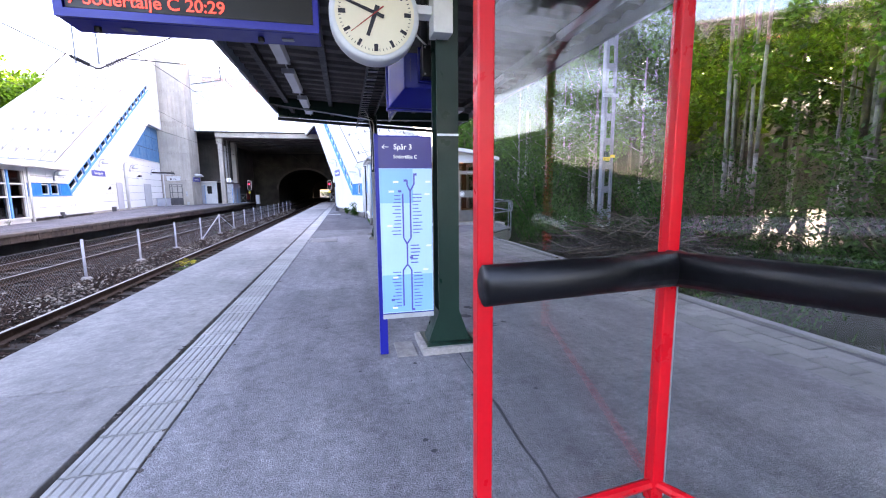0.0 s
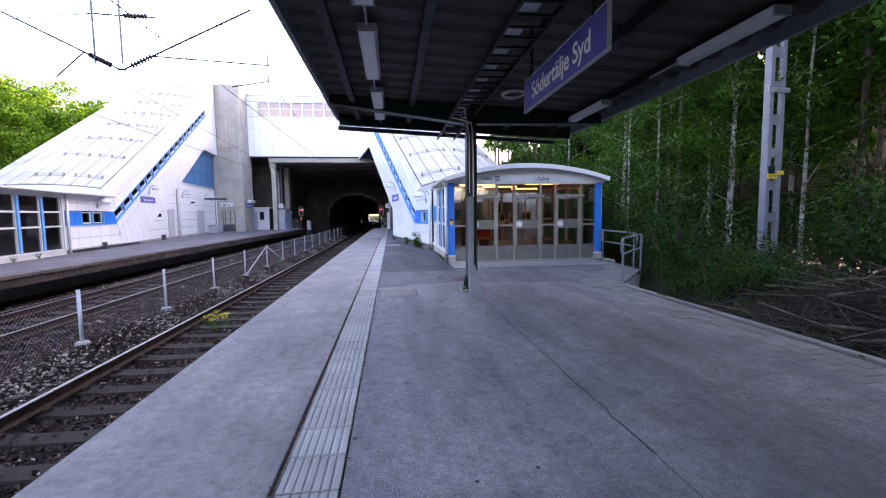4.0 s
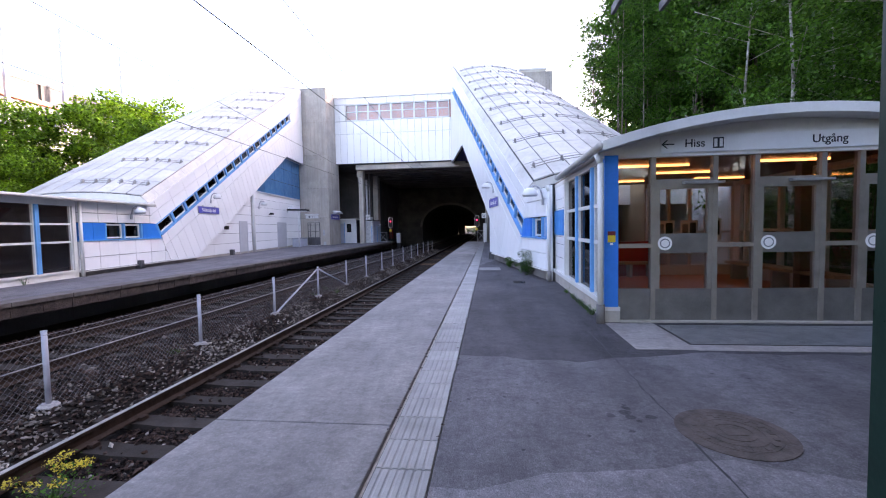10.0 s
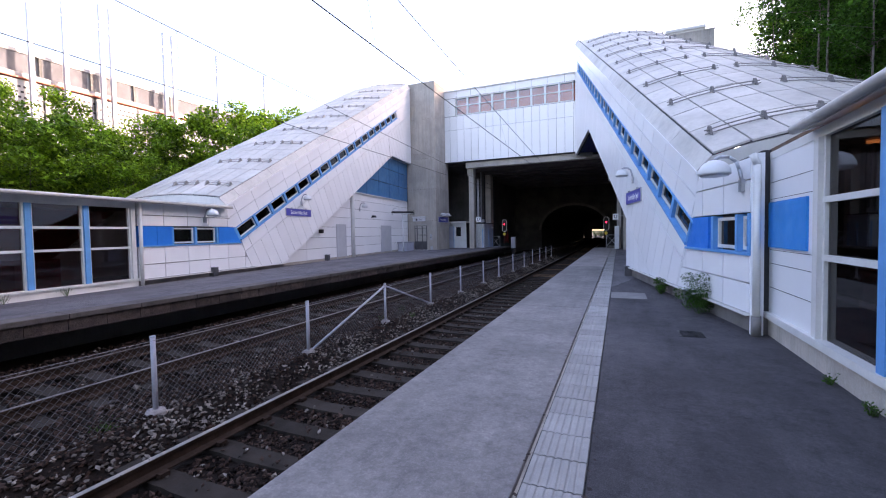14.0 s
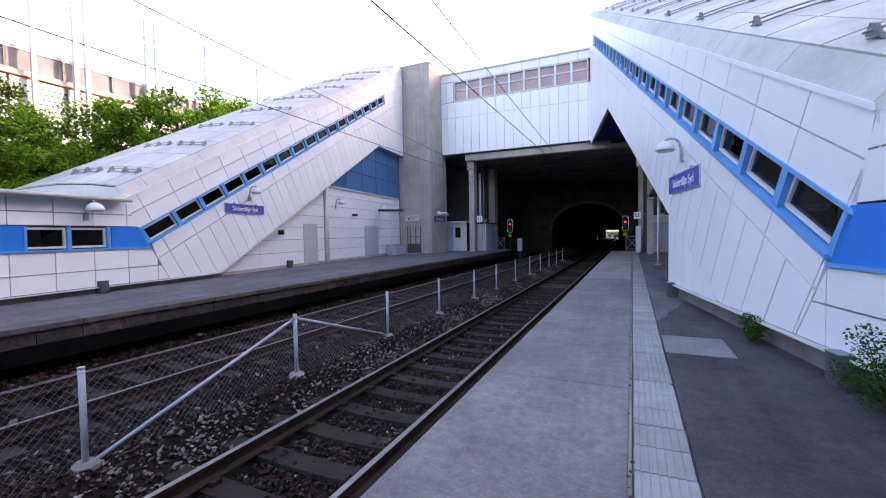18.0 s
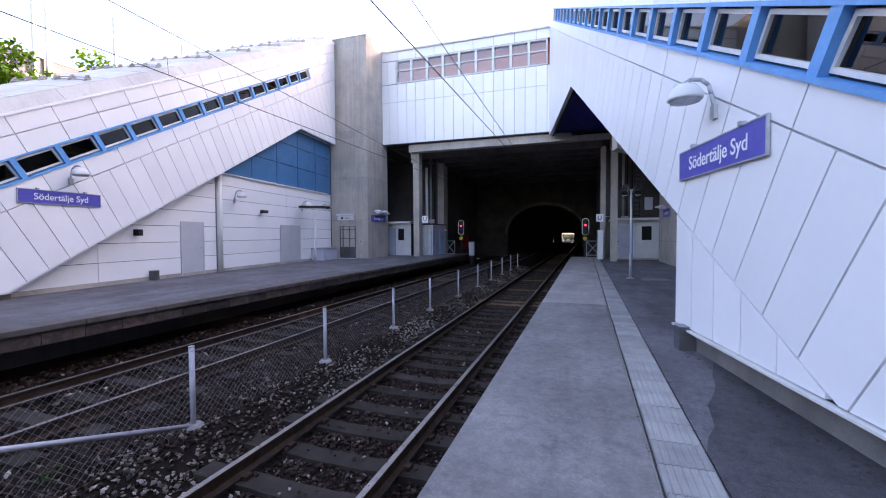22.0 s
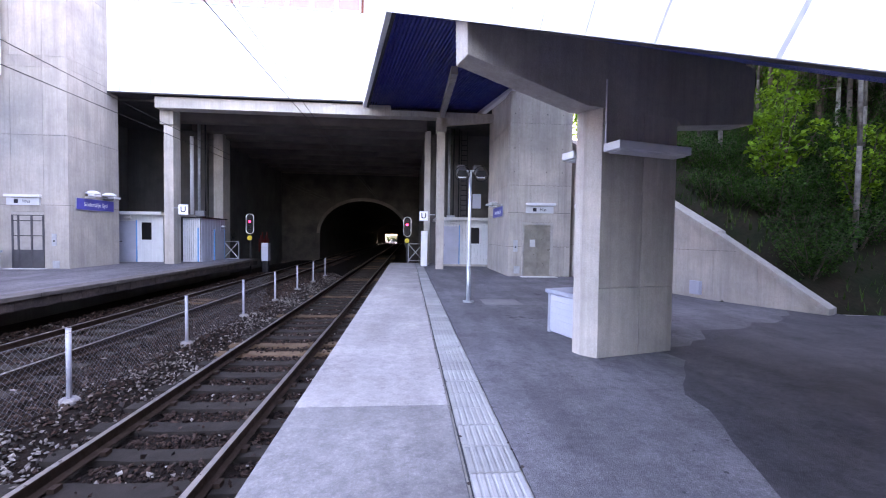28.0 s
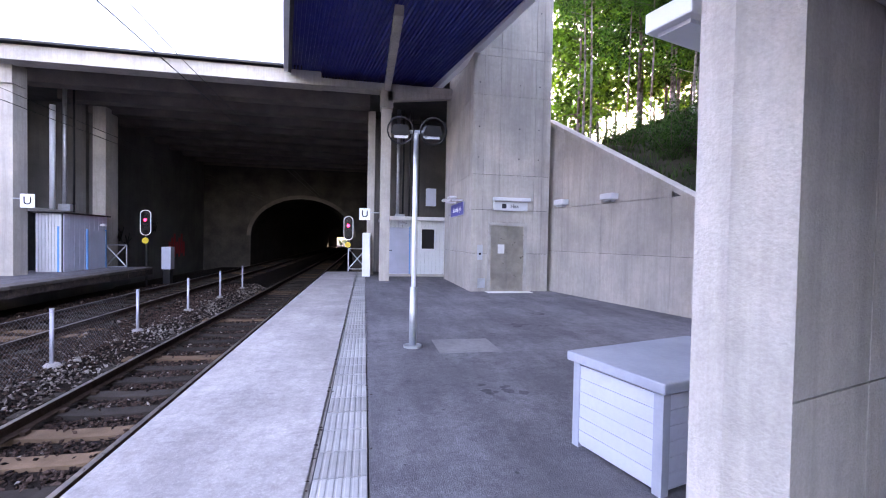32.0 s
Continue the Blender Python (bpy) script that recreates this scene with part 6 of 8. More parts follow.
for seg in (((1.14, 1.36), (1.14, 0.98)), ((1.205, 1.38), (1.205, 0.98)), ((1.14, 0.98), (1.17, 0.93)), ((1.205, 0.98), (1.17, 0.93)), ((1.17, 0.93), (1.17, 0.75)), ((1.17, 0.75), (1.13, 0.70)), ((1.17, 0.75), (1.205, 0.70)), ((1.13, 0.70), (1.13, 0.38)), ((1.205, 0.70), (1.205, 0.35)), ((1.205, 1.38), (1.18, 1.43)), ((1.205, 1.38), (1.24, 1.44)), ((1.24, 1.44), (1.24, 1.52)), ((1.18, 1.43), (1.18, 1.47))):
    ln2(seg[0], seg[1], 0.013)
part("route_line", bm, SIGNB, mapf, "dark blue route lines")
bm = fresh()
for i in range(13):
    z = 1.34 - i * 0.03
    if i < 12:
        bx(bm, 1.12 - random.uniform(0.04, 0.085), 1.12, MY - 0.0105, MY - 0.009, z, z + 0.007)
        bx(bm, 1.225, 1.225 + random.uniform(0.04, 0.085), MY - 0.0105, MY - 0.009, z + 0.01, z + 0.017)
for i in range(6):
    bx(bm, 1.20, 1.20 + random.uniform(0.05, 0.09), MY - 0.0105, MY - 0.009, 0.91 - i * 0.03, 0.919 - i * 0.03)
for i in range(11):
    bx(bm, 1.11 - random.uniform(0.04, 0.08), 1.11, MY - 0.0105, MY - 0.009, 0.68 - i * 0.03, 0.687 - i * 0.03)
    bx(bm, 1.225, 1.225 + random.uniform(0.04, 0.09), MY - 0.0105, MY - 0.009, 0.67 - i * 0.03, 0.677 - i * 0.03)
for x, z in ((1.235, 1.51), (1.15, 1.46), (1.10, 1.37), (1.02, 0.43), (1.20, 0.335), (1.19, 0.80)):
    bx(bm, x, x + 0.03, MY - 0.011, MY - 0.009, z, z + 0.018)
part("small_print", bm, SIGNB, mapf, "rows of station names too small to read", kind="stuff")
bm = fresh()
for x, z in ((1.06, 1.45), (1.02, 1.37), (1.34, 1.45), (1.33, 1.345), (1.0, 1.08), (1.04, 0.63), (1.34, 0.90), (1.31, 0.69), (1.03, 0.36)):
    bx(bm, x, x + 0.045, MY - 0.011, MY - 0.009, z, z + 0.016)
part("map_tag", bm, TEXTW, mapf)
mp.location, mp.scale = (0.039, -0.03, 0.0475), (0.904, 1.0, 0.9166)
solid("service_cover", bx(fresh(), 0.99, 1.15, -2.63, -2.31, 0.0, 0.012), SLAB, "small square concrete service cover in the asphalt", "cover", bevel=0.004)
cvr = thing("concrete_cover", "square concrete inspection cover in the asphalt", "cover")
part("slab", bx(fresh(), -0.31, 0.35, 5.47, 6.14, 0.0, 0.01), SLABM, cvr, bevel=0.004)
for a in ((-0.335, -0.315, 5.445, 6.165), (0.355, 0.375, 5.445, 6.165)):
    part("frame", bx(fresh(), *a, 0.0, 0.006), DARK, cvr)
bm = fresh()
lathe(bm, [(0.36, 0.0), (0.36, 0.006), (0.30, 0.006), (0.30, 0.003), (0.0, 0.003)][:4], 28, lambda x, y, z: (1.60 + x, 7.25 + y, z))
mh_ = solid("manhole_cover", bm, mat("rusty_iron", (0.11, 0.085, 0.075), 0.8, 0.25, 8, 0.4, 60), "round rusty cast iron manhole cover in the asphalt", "manhole cover")
for r in (0.27, 0.2, 0.13):
    part("raised_ring", lathe(fresh(), [(r - 0.018, 0.003), (r - 0.018, 0.007), (r, 0.007), (r, 0.003)], 28, lambda x, y, z: (1.60 + x, 7.25 + y, z)), mh_.data.materials[0], mh_)
for i in range(16):
    a = i * math.pi / 8
    part("stud", bx(fresh(), 1.60 + 0.235 * math.cos(a) - 0.018, 1.60 + 0.235 * math.cos(a) + 0.018, 7.25 + 0.235 * math.sin(a) - 0.018, 7.25 + 0.235 * math.sin(a) + 0.018, 0.003, 0.008), mh_.data.materials[0], mh_)
part("plate", rod(fresh(), (1.60, 7.25, -0.01), (1.60, 7.25, 0.0035), 0.31, 28), mh_.data.materials[0], mh_)
part("lifting_plate", bx(fresh(), 1.53, 1.67, 7.2, 7.3, 0.003, 0.007), mh_.data.materials[0], mh_)

# departure display
dsp = thing("departure_display", "blue departure display with orange dot-matrix text hung from the canopy", "display")
DX0, DX1, DY, DZ = -1.06, 0.505, -2.58, 2.405
bm = fresh()
prism(bm, [(DY, DZ), (DY + 0.24, DZ - 0.01), (DY + 0.27, DZ + 0.08), (DY + 0.27, DZ + 0.62), (DY, DZ + 0.62)], DX0, DX1, lambda a, w, b: (w, a, b))
part("casing", bm, ROYAL, dsp, "royal blue metal casing", bevel=0.01)
part("screen", bx(fresh(), DX0 + 0.06, DX1 - 0.04, DY - 0.012, DY - 0.001, DZ + 0.06, DZ + 0.56), BLACK, dsp, "black glass screen")
fr = fresh()
for a in ((DX0, DX1, DZ, DZ + 0.05), (DX0, DX1, DZ + 0.57, DZ + 0.62), (DX0, DX0 + 0.05, DZ + 0.05, DZ + 0.57), (DX1 - 0.035, DX1, DZ + 0.05, DZ + 0.57)):
    bx(fr, a[0], a[1], DY - 0.03, DY - 0.0005, a[2], a[3])
part("bezel", fr, ROYAL, dsp)
lettering("7 Södertälje C 20:29", 0.108, facing(DX0 + 0.07, DY - 0.016, DZ + 0.115), LED, dsp, "led_text", 0.001, "LEFT")
for x in (-0.9, 0.1):
    part("hanger", rod(fresh(), (x, DY + 0.2, DZ + 0.6), (x, DY + 0.2, cz(x)), 0.03, 8), DARK, dsp)
    part("latch_plate", bx(fresh(), x + 0.14, x + 0.22, DY + 0.10, DY + 0.15, DZ - 0.012, DZ - 0.006), GREY, dsp)
    part("lock", rod(fresh(), (x, DY + 0.12, DZ - 0.035), (x, DY + 0.12, DZ), 0.022, 8), DARK, dsp)
# clock
ck = thing("platform_clock", "round double-faced station clock with a cream dial on a bracket", "clock")
cc = Vector((0.89, -2.66, 2.545))
MC = lambda x, y, z: (cc.x + 1.07 * x, cc.y + 1.07 * z, cc.z + 1.07 * y)
bm = fresh()
lathe(bm, [(0.262, 0.005), (0.285, 0.0), (0.295, 0.03), (0.295, 0.15), (0.285, 0.18), (0.262, 0.175)], 64, MC)
part("case", bm, LAMPW, ck, "grey-white round case", smooth=True)
bm = fresh()
lathe(bm, [(0.258, -0.004), (0.258, 0.004)], 40, MC)
dial = part("dial", bm, DIALC, ck, "cream dial")
for k in range(12):
    bm = fresh()
    a = math.radians(30 * k)
    r0 = 0.19
    d, n = Vector((math.sin(a), math.cos(a))), Vector((math.cos(a), -math.sin(a)))
    wd = 0.010 if k % 3 else 0.013
    prism(bm, [tuple(d * 0.235 + n * wd), tuple(d * 0.235 - n * wd), tuple(d * r0 - n * wd), tuple(d * r0 + n * wd)], -0.008, -0.0045, lambda p, w, q: MC(p, q, w))
    part("hour_mark", bm, TEXTD, dial)
bm = fresh()
for k in range(60):
    if k % 5:
        a = math.radians(6 * k)
        d, n = Vector((math.sin(a), math.cos(a))), Vector((math.cos(a), -math.sin(a)))
        prism(bm, [tuple(d * 0.235 + n * 0.002), tuple(d * 0.235 - n * 0.002), tuple(d * 0.222 - n * 0.002), tuple(d * 0.222 + n * 0.002)], -0.007, -0.0045, lambda p, w, q: MC(p, q, w))
part("minute_mark", bm, TEXTD, dial, kind="stuff")


def hand_of(name, deg, l0, l1, w0, w1, dz, material):
    bm = fresh()
    a = math.radians(deg)
    d, n = Vector((math.sin(a), math.cos(a))), Vector((math.cos(a), -math.sin(a)))
    prism(bm, [tuple(-d * l0 + n * w0), tuple(d * l1 + n * w1), tuple(d * l1 - n * w1), tuple(-d * l0 - n * w0)], -0.008 - dz, -0.010 - dz, lambda p, w, q: MC(p, q, w))
    part(name, bm, material, dial)


hand_of("hour_pointer", 200, 0.05, 0.15, 0.015, 0.011, 0.0, TEXTD)
hand_of("minute_pointer", 290, 0.06, 0.225, 0.012, 0.008, 0.003, TEXTD)
hand_of("second_pointer", 232, 0.07, 0.20, 0.004, 0.002, 0.006, REDW)
part("bracket", bx(fresh(), 1.18, 1.45, -2.63, -2.51, 2.58, 2.64), LAMPW, ck, "pale bracket")
part("bracket_box", bx(fresh(), 1.30, 1.44, -2.70, -2.53, 2.44, 2.78), CREAM, ck, "pale terminal box")
# blue information monitor
mon = thing("information_monitor", "royal blue hooded monitor casing hung beside the post", "monitor")
bm = fresh()
lv = [[bm.verts.new(p) for p in ((x0, y, z0), (x1, y, z0), (x1, y, z1), (x0, y, z1))] for y, x0, x1, z0, z1 in ((-1.80, 1.055, 1.60, 2.065, 2.505), (-1.86, 1.055, 1.60, 2.065, 2.505), (-2.08, 1.17, 1.56, 2.19, 2.48))]
for P, Q in zip(lv, lv[1:]):
    for i in range(4):
        bm.faces.new((P[i], P[(i + 1) % 4], Q[(i + 1) % 4], Q[i]))
bm.faces.new(lv[0])
bm.faces.new(lv[-1])
part("casing", bm, ROYAL, mon, "royal blue casing with sloping sides", bevel=0.008)
fr = fresh()
for a in ((1.04, 1.615, 2.05, 2.085), (1.04, 1.615, 2.485, 2.52), (1.04, 1.075, 2.085, 2.485), (1.58, 1.615, 2.085, 2.485)):
    bx(fr, a[0], a[1], -1.82, -1.74, a[2], a[3])
part("hood_rim", fr, ROYAL, mon, bevel=0.006)
part("screen", bx(fresh(), 1.076, 1.579, -1.795, -1.785, 2.086, 2.484), BLACK, mon, "black screen")
part("seam", bx(fresh(), 1.22, 1.226, -2.084, -2.078, 2.24, 2.44), NAVY, mon)
part("back_box", bx(fresh(), 1.30, 1.56, -2.24, -2.083, 2.25, 2.50), BLACK, mon, "black connector box", bevel=0.006)
part("box_rim", bx(fresh(), 1.285, 1.575, -2.115, -2.0825, 2.235, 2.515), ROYAL, mon)
for x, z in ((1.32, 2.27), (1.53, 2.27), (1.32, 2.48)):
    part("screw", rod(fresh(), (x, -2.25, z), (x, -2.24, z), 0.008, 6), STEEL, mon)
part("cable", pipe(fresh(), [(1.2, -2.12, 2.72), (1.22, -2.2, 2.62), (1.28, -2.24, 2.54), (1.36, -2.22, 2.48)], 0.008, 6), CREAM, mon, smooth=True)
part("hanger", rod(fresh(), (1.36, -2.0, 2.48), (1.36, -2.0, 3.65), 0.035, 8), DARK, mon, smooth=True)

# red and glass platform shelter at the start of the walk
sh = thing("platform_shelter", "red framed glass platform shelter with a black padded rail", "shelter")
A0, A1 = (1.068, -4.515), (1.86, -4.43)
for (x, y), top_ in ((A0, 2.5), (A1, 2.5)):
    part("post", bx(fresh(), x - 0.025, x + 0.03, y - 0.025, y + 0.03, 0, top_), RED, sh, "red painted steel post", bevel=0.006)
C1 = (2.95, -6.5)
part("post", bx(fresh(), C1[0] - 0.03, C1[0] + 0.03, C1[1] - 0.03, C1[1] + 0.03, 0, 2.5), RED, sh, "red painted steel post", bevel=0.006)


def wall_glass(a, c, z0, z1):
    bm = fresh()
    d = Vector((c[0] - a[0], c[1] - a[1])).normalized()
    n = Vector((-d.y, d.x)) * 0.004
    pts = [(a[0] + d.x * 0.04 + n.x, a[1] + d.y * 0.04 + n.y), (c[0] - d.x * 0.04 + n.x, c[1] - d.y * 0.04 + n.y), (c[0] - d.x * 0.04 - n.x, c[1] - d.y * 0.04 - n.y), (a[0] + d.x * 0.04 - n.x, a[1] + d.y * 0.04 - n.y)]
    prism(bm, pts, z0, z1, lambda p, w, q: (p, q, w))
    g = part("pane", bm, GLASS, sh, "clear glass pane")
    g.visible_shadow = False


wall_glass(A0, A1, 0.12, 2.42)
wall_glass(A1, C1, 0.12, 2.42)
for a, c in ((A0, A1), (A1, C1)):
    for z in (0.08, 2.44):
        part("bottom_rail" if z < 1 else "top_rail", rod(fresh(), (a[0], a[1], z), (c[0], c[1], z), 0.022, 8), RED, sh)
bm = fresh()
for a, c in (((A0[0] - 0.03, A0[1] - 0.05), (A1[0] - 0.03, A1[1] - 0.05)), ((A1[0] - 0.03, A1[1] - 0.05), (C1[0] - 0.04, C1[1] - 0.02))):
    d = Vector((c[0] - a[0], c[1] - a[1])).normalized()
    n = Vector((d.y, -d.x))
    prof = [(0.045 + 0.055 * math.cos(k * math.pi / 8), 1.025 + 0.066 * math.sin(k * math.pi / 8)) for k in range(16)]
    lo = [bm.verts.new((a[0] + n.x * q, a[1] + n.y * q, z)) for q, z in prof]
    hi = [bm.verts.new((c[0] + n.x * q, c[1] + n.y * q, z)) for q, z in prof]
    bm.faces.new(lo)
    bm.faces.new(hi[::-1])
    for i in range(16):
        bm.faces.new((lo[i], lo[(i + 1) % 16], hi[(i + 1) % 16], hi[i]))
part("padded_rail", bm, BLACK, sh, "black padded leaning rail", smooth=True)
bm = fresh()
prism(bm, [(1.0, -4.2), (2.1, -4.1), (3.4, -6.3), (3.4, -9.5), (1.0, -9.5)], 2.5, 2.58, lambda p, w, q: (p, q, w))
part("roof", bm, PGLASS, sh)
bm = fresh()
rod(bm, (A1[0] + 0.055, A1[1] + 0.02, 0.0), (A1[0] + 0.055, A1[1] + 0.02, 1.02), 0.016, 8)
part("glass_clamp", bm, STEEL, sh)

# ---------- fence between the tracks ----------
fence = thing("track_fence", "low chain-link fence on galvanised posts between the tracks", "fence")
FX = -5.70
FY = [8.98 + 2.88 * i for i in range(-5, 4)] + [20.41, 23.14, 26.02, 28.6, 31.62, 34.62, 37.4, 40.3, 43.2, 46.1]
wirez0, wirez1 = -0.80, 0.16
for y in FY:
    fp = part("post", rod(fresh(), (FX, y, -0.9), (FX, y, 0.20), 0.032, 8), FPOST, fence, smooth=True)
    bm = fresh()
    lathe(bm, [(0.13, -0.92), (0.12, -0.76), (0.09, -0.73)], 10, lambda a, b, c: (FX + a, y + b, c))
    part("footing", bm, SLAB, fp, "concrete footing")
    part("cap", rod(fresh(), (FX, y, 0.20), (FX, y, 0.215), 0.036, 8), STEEL, fp)
yb = FY[8]
for s in (-1, 1):
    part("brace", rod(fresh(), (FX, yb + s * 0.03, 0.14), (FX, yb + s * 2.8, -0.76), 0.025, 8), FPOST, fence, "galvanised diagonal brace", smooth=True)
vs, fs = [], []
wd = 0.0018


def wire(p, q, t=wd):
    k = len(vs)
    d = (Vector(q) - Vector(p)).normalized()
    n = Vector((0, -d.z, d.y)) * t
    m = Vector((1, 0, 0)) * t
    for c in (p, q):
        for o in (n, -n + m, -n - m):
            vs.append(tuple(Vector(c) + o))
    fs.extend([(k, k + 1, k + 4, k + 3), (k + 1, k + 2, k + 5, k + 4), (k + 2, k, k + 3, k + 5)])


H = wirez1 - wirez0
step = 0.085
y = FY[0]
while y < 36:
    wire((FX, y, wirez0), (FX, y + H, wirez1))
    wire((FX, y + H, wirez0), (FX, y, wirez1))
    y += step
for z in (wirez0, wirez1):
    wire((FX + 0.03, FY[0], z), (FX + 0.03, FY[-1], z), 0.003)
me = bpy.data.meshes.new("wire_mesh")
me.from_pydata(vs, [], fs)
me.materials.append(WIRE)
tagged(part("wire_mesh", me, None, fence), "galvanised chain-link mesh", kind="stuff")


# ---------- lamps and small things on the walls ----------
def globe_lamp(M, u, z, label="white hemispherical wall lamp on a curved steel arm", s=1.0):
    t = thing("wall_lamp", label, "lamp", "wall lamps")
    bm = fresh()
    pts = [M(u, 0.03, z - 0.22 * s), M(u, 0.08, z + 0.05 * s), M(u, 0.14 * s, z + 0.18 * s), M(u, 0.24 * s, z + 0.26 * s), M(u, 0.38 * s, z + 0.27 * s), M(u, 0.46 * s, z + 0.22 * s)]
    pipe(bm, pts, 0.024, 8)
    part("arm", bm, STEEL, t, smooth=True)
    part("wall_plate", bx(fresh(), u - 0.05, u + 0.05, 0.02, 0.07, z - 0.32 * s, z - 0.12 * s, M), STEEL, t)
    c = M(u, 0.46 * s, z)
    bm = fresh()
    lathe(bm, [(0.235 * s, -0.02), (0.24 * s, 0.0)] + [(0.24 * s * math.cos(a), 0.22 * s * math.sin(a)) for a in (0.3, 0.6, 0.9, 1.2, 1.45)], 20, lambda x, y, q: (c[0] + x, c[1] + y, c[2] + q))
    part("shade", bm, LAMPW, t, "white dome shade", smooth=True)
    bm = fresh()
    lathe(bm, [(0.20 * s, -0.045), (0.215 * s, -0.021)], 20, lambda x, y, q: (c[0] + x, c[1] + y, c[2] + q))
    part("lens", bm, STEEL, t, "grey glass lens")


globe_lamp(RM, 7.06, 3.1, s=0.78)
globe_lamp(RM, 0.2, 2.24, s=0.85)
globe_lamp(LM, 7.9, 3.12, s=0.8)
globe_lamp(LM, 2.35, 2.2, s=0.8)
globe_lamp(LMW, 14.5, 3.15, s=0.85)
globe_lamp(LMW, 19.8, 3.1, s=0.85)
sc = thing("security_camera", "dark security camera on the white wall", "camera")
part("arm", bx(fresh(), 16.35, 16.42, -0.07, 0.15, 2.55, 2.6, LMW), DARK, sc)
part("body", bx(fresh(), 16.1, 16.5, 0.1, 0.25, 2.55, 2.68, LMW), DARK, sc, bevel=0.01)
sp = thing("wall_spotlight", "small grey spotlight on the slanting wall", "lamp")
part("body", bx(fresh(), 10.0, 10.16, -0.07, 0.15, 1.55, 1.75, LMW), DARK, sp, bevel=0.02)
for M, us in ((RM, (7.66, 2.1)), (lambda u, w, z: LM(u, w, z + 0.11), (2.55,)), (lambda u, w, z: LMW(u, w, z + 0.11), (10.5,))):
    for u in us:
        b = thing("wall_block", "grey concrete block at the foot of the white wall", "block", "wall blocks")
        part("block", bx(fresh(), u, u + 0.2, -0.058, 0.15, 0.0, 0.31, M), GUTTER, b, bevel=0.01)
        part("plate", bx(fresh(), u - 0.008, u + 0.208, -0.058, 0.158, 0.3105, 0.3165, M), GREY, b)
# left platform box and lamp mast
bxl = thing("grit_box", "grey-blue grit box against the wall on the opposite platform", "box", "grit boxes")
part("body", bx(fresh(), 20.9, 22.6, -0.0, 0.7, 0.1, 0.73, LMW), LBOX, bxl, bevel=0.01)
part("lid", bx(fresh(), 20.85, 22.65, -0.04, 0.74, 0.73, 0.81, LMW), BOXTOP, bxl, bevel=0.01)


def twin_lamp(x, y, h, label, yaw, tilt):
    t = thing("platform_lamp", label, "lamp", "platform lamps")
    part("mast", rod(fresh(), (x, y, 0.0), (x, y, h), 0.036, 10), LAMPW, t, "pale grey pole", smooth=True)
    part("sleeve", rod(fresh(), (x, y, 0.0), (x, y, 0.85), 0.055, 10), STEEL, t, smooth=True)
    part("foot", rod(fresh(), (x, y, 0.0), (x, y, 0.03), 0.13, 12), STEEL, t)
    R = Matrix.Translation((x, y, h)) @ Matrix.Rotation(yaw, 4, "Z")
    for dx in (-0.2, 0.2):
        m = R @ Matrix.Translation((dx, 0, 0)) @ Matrix.Rotation(radians(tilt), 4, "X")
        bm = fresh()
        prism(bm, [(-0.12, 0.0), (-0.08, 0.1), (0.08, 0.1), (0.12, 0.0), (0.07, -0.03), (-0.07, -0.03)], -0.75, 0.75, lambda a, w, b: m @ Vector((a, w, b)))
        hd = part("head", bm, DARK, t, "long lamp head")
        bm = fresh()
        bx(bm, -0.08, 0.08, -0.74, 0.74, -0.06, -0.03, lambda a, b, c: m @ Vector((a, b, c)))
        part("diffuser", bm, LAMPW, hd)
        bm = fresh()
        pts = [m @ Vector((0.16 * math.cos(k), -0.76, 0.03 + 0.16 * math.sin(k))) for k in [i * 0.4 for i in range(17)]]
        pipe(bm, pts, 0.010, 5)
        part("ring", bm, DARK, hd)
    bm = fresh()
    rod(bm, R @ Vector((-0.22, 0, 0.02)), R @ Vector((0.22, 0, 0.02)), 0.025, 8)
    part("crossbar", bm, STEEL, t)


twin_lamp(0.25, 32.2, 3.0, "twin-headed platform lamp on a pale pole", radians(-6), 14)
twin_lamp(-14.55, 35.2, 2.95, "twin-headed platform lamp on the opposite platform", radians(90), 2)


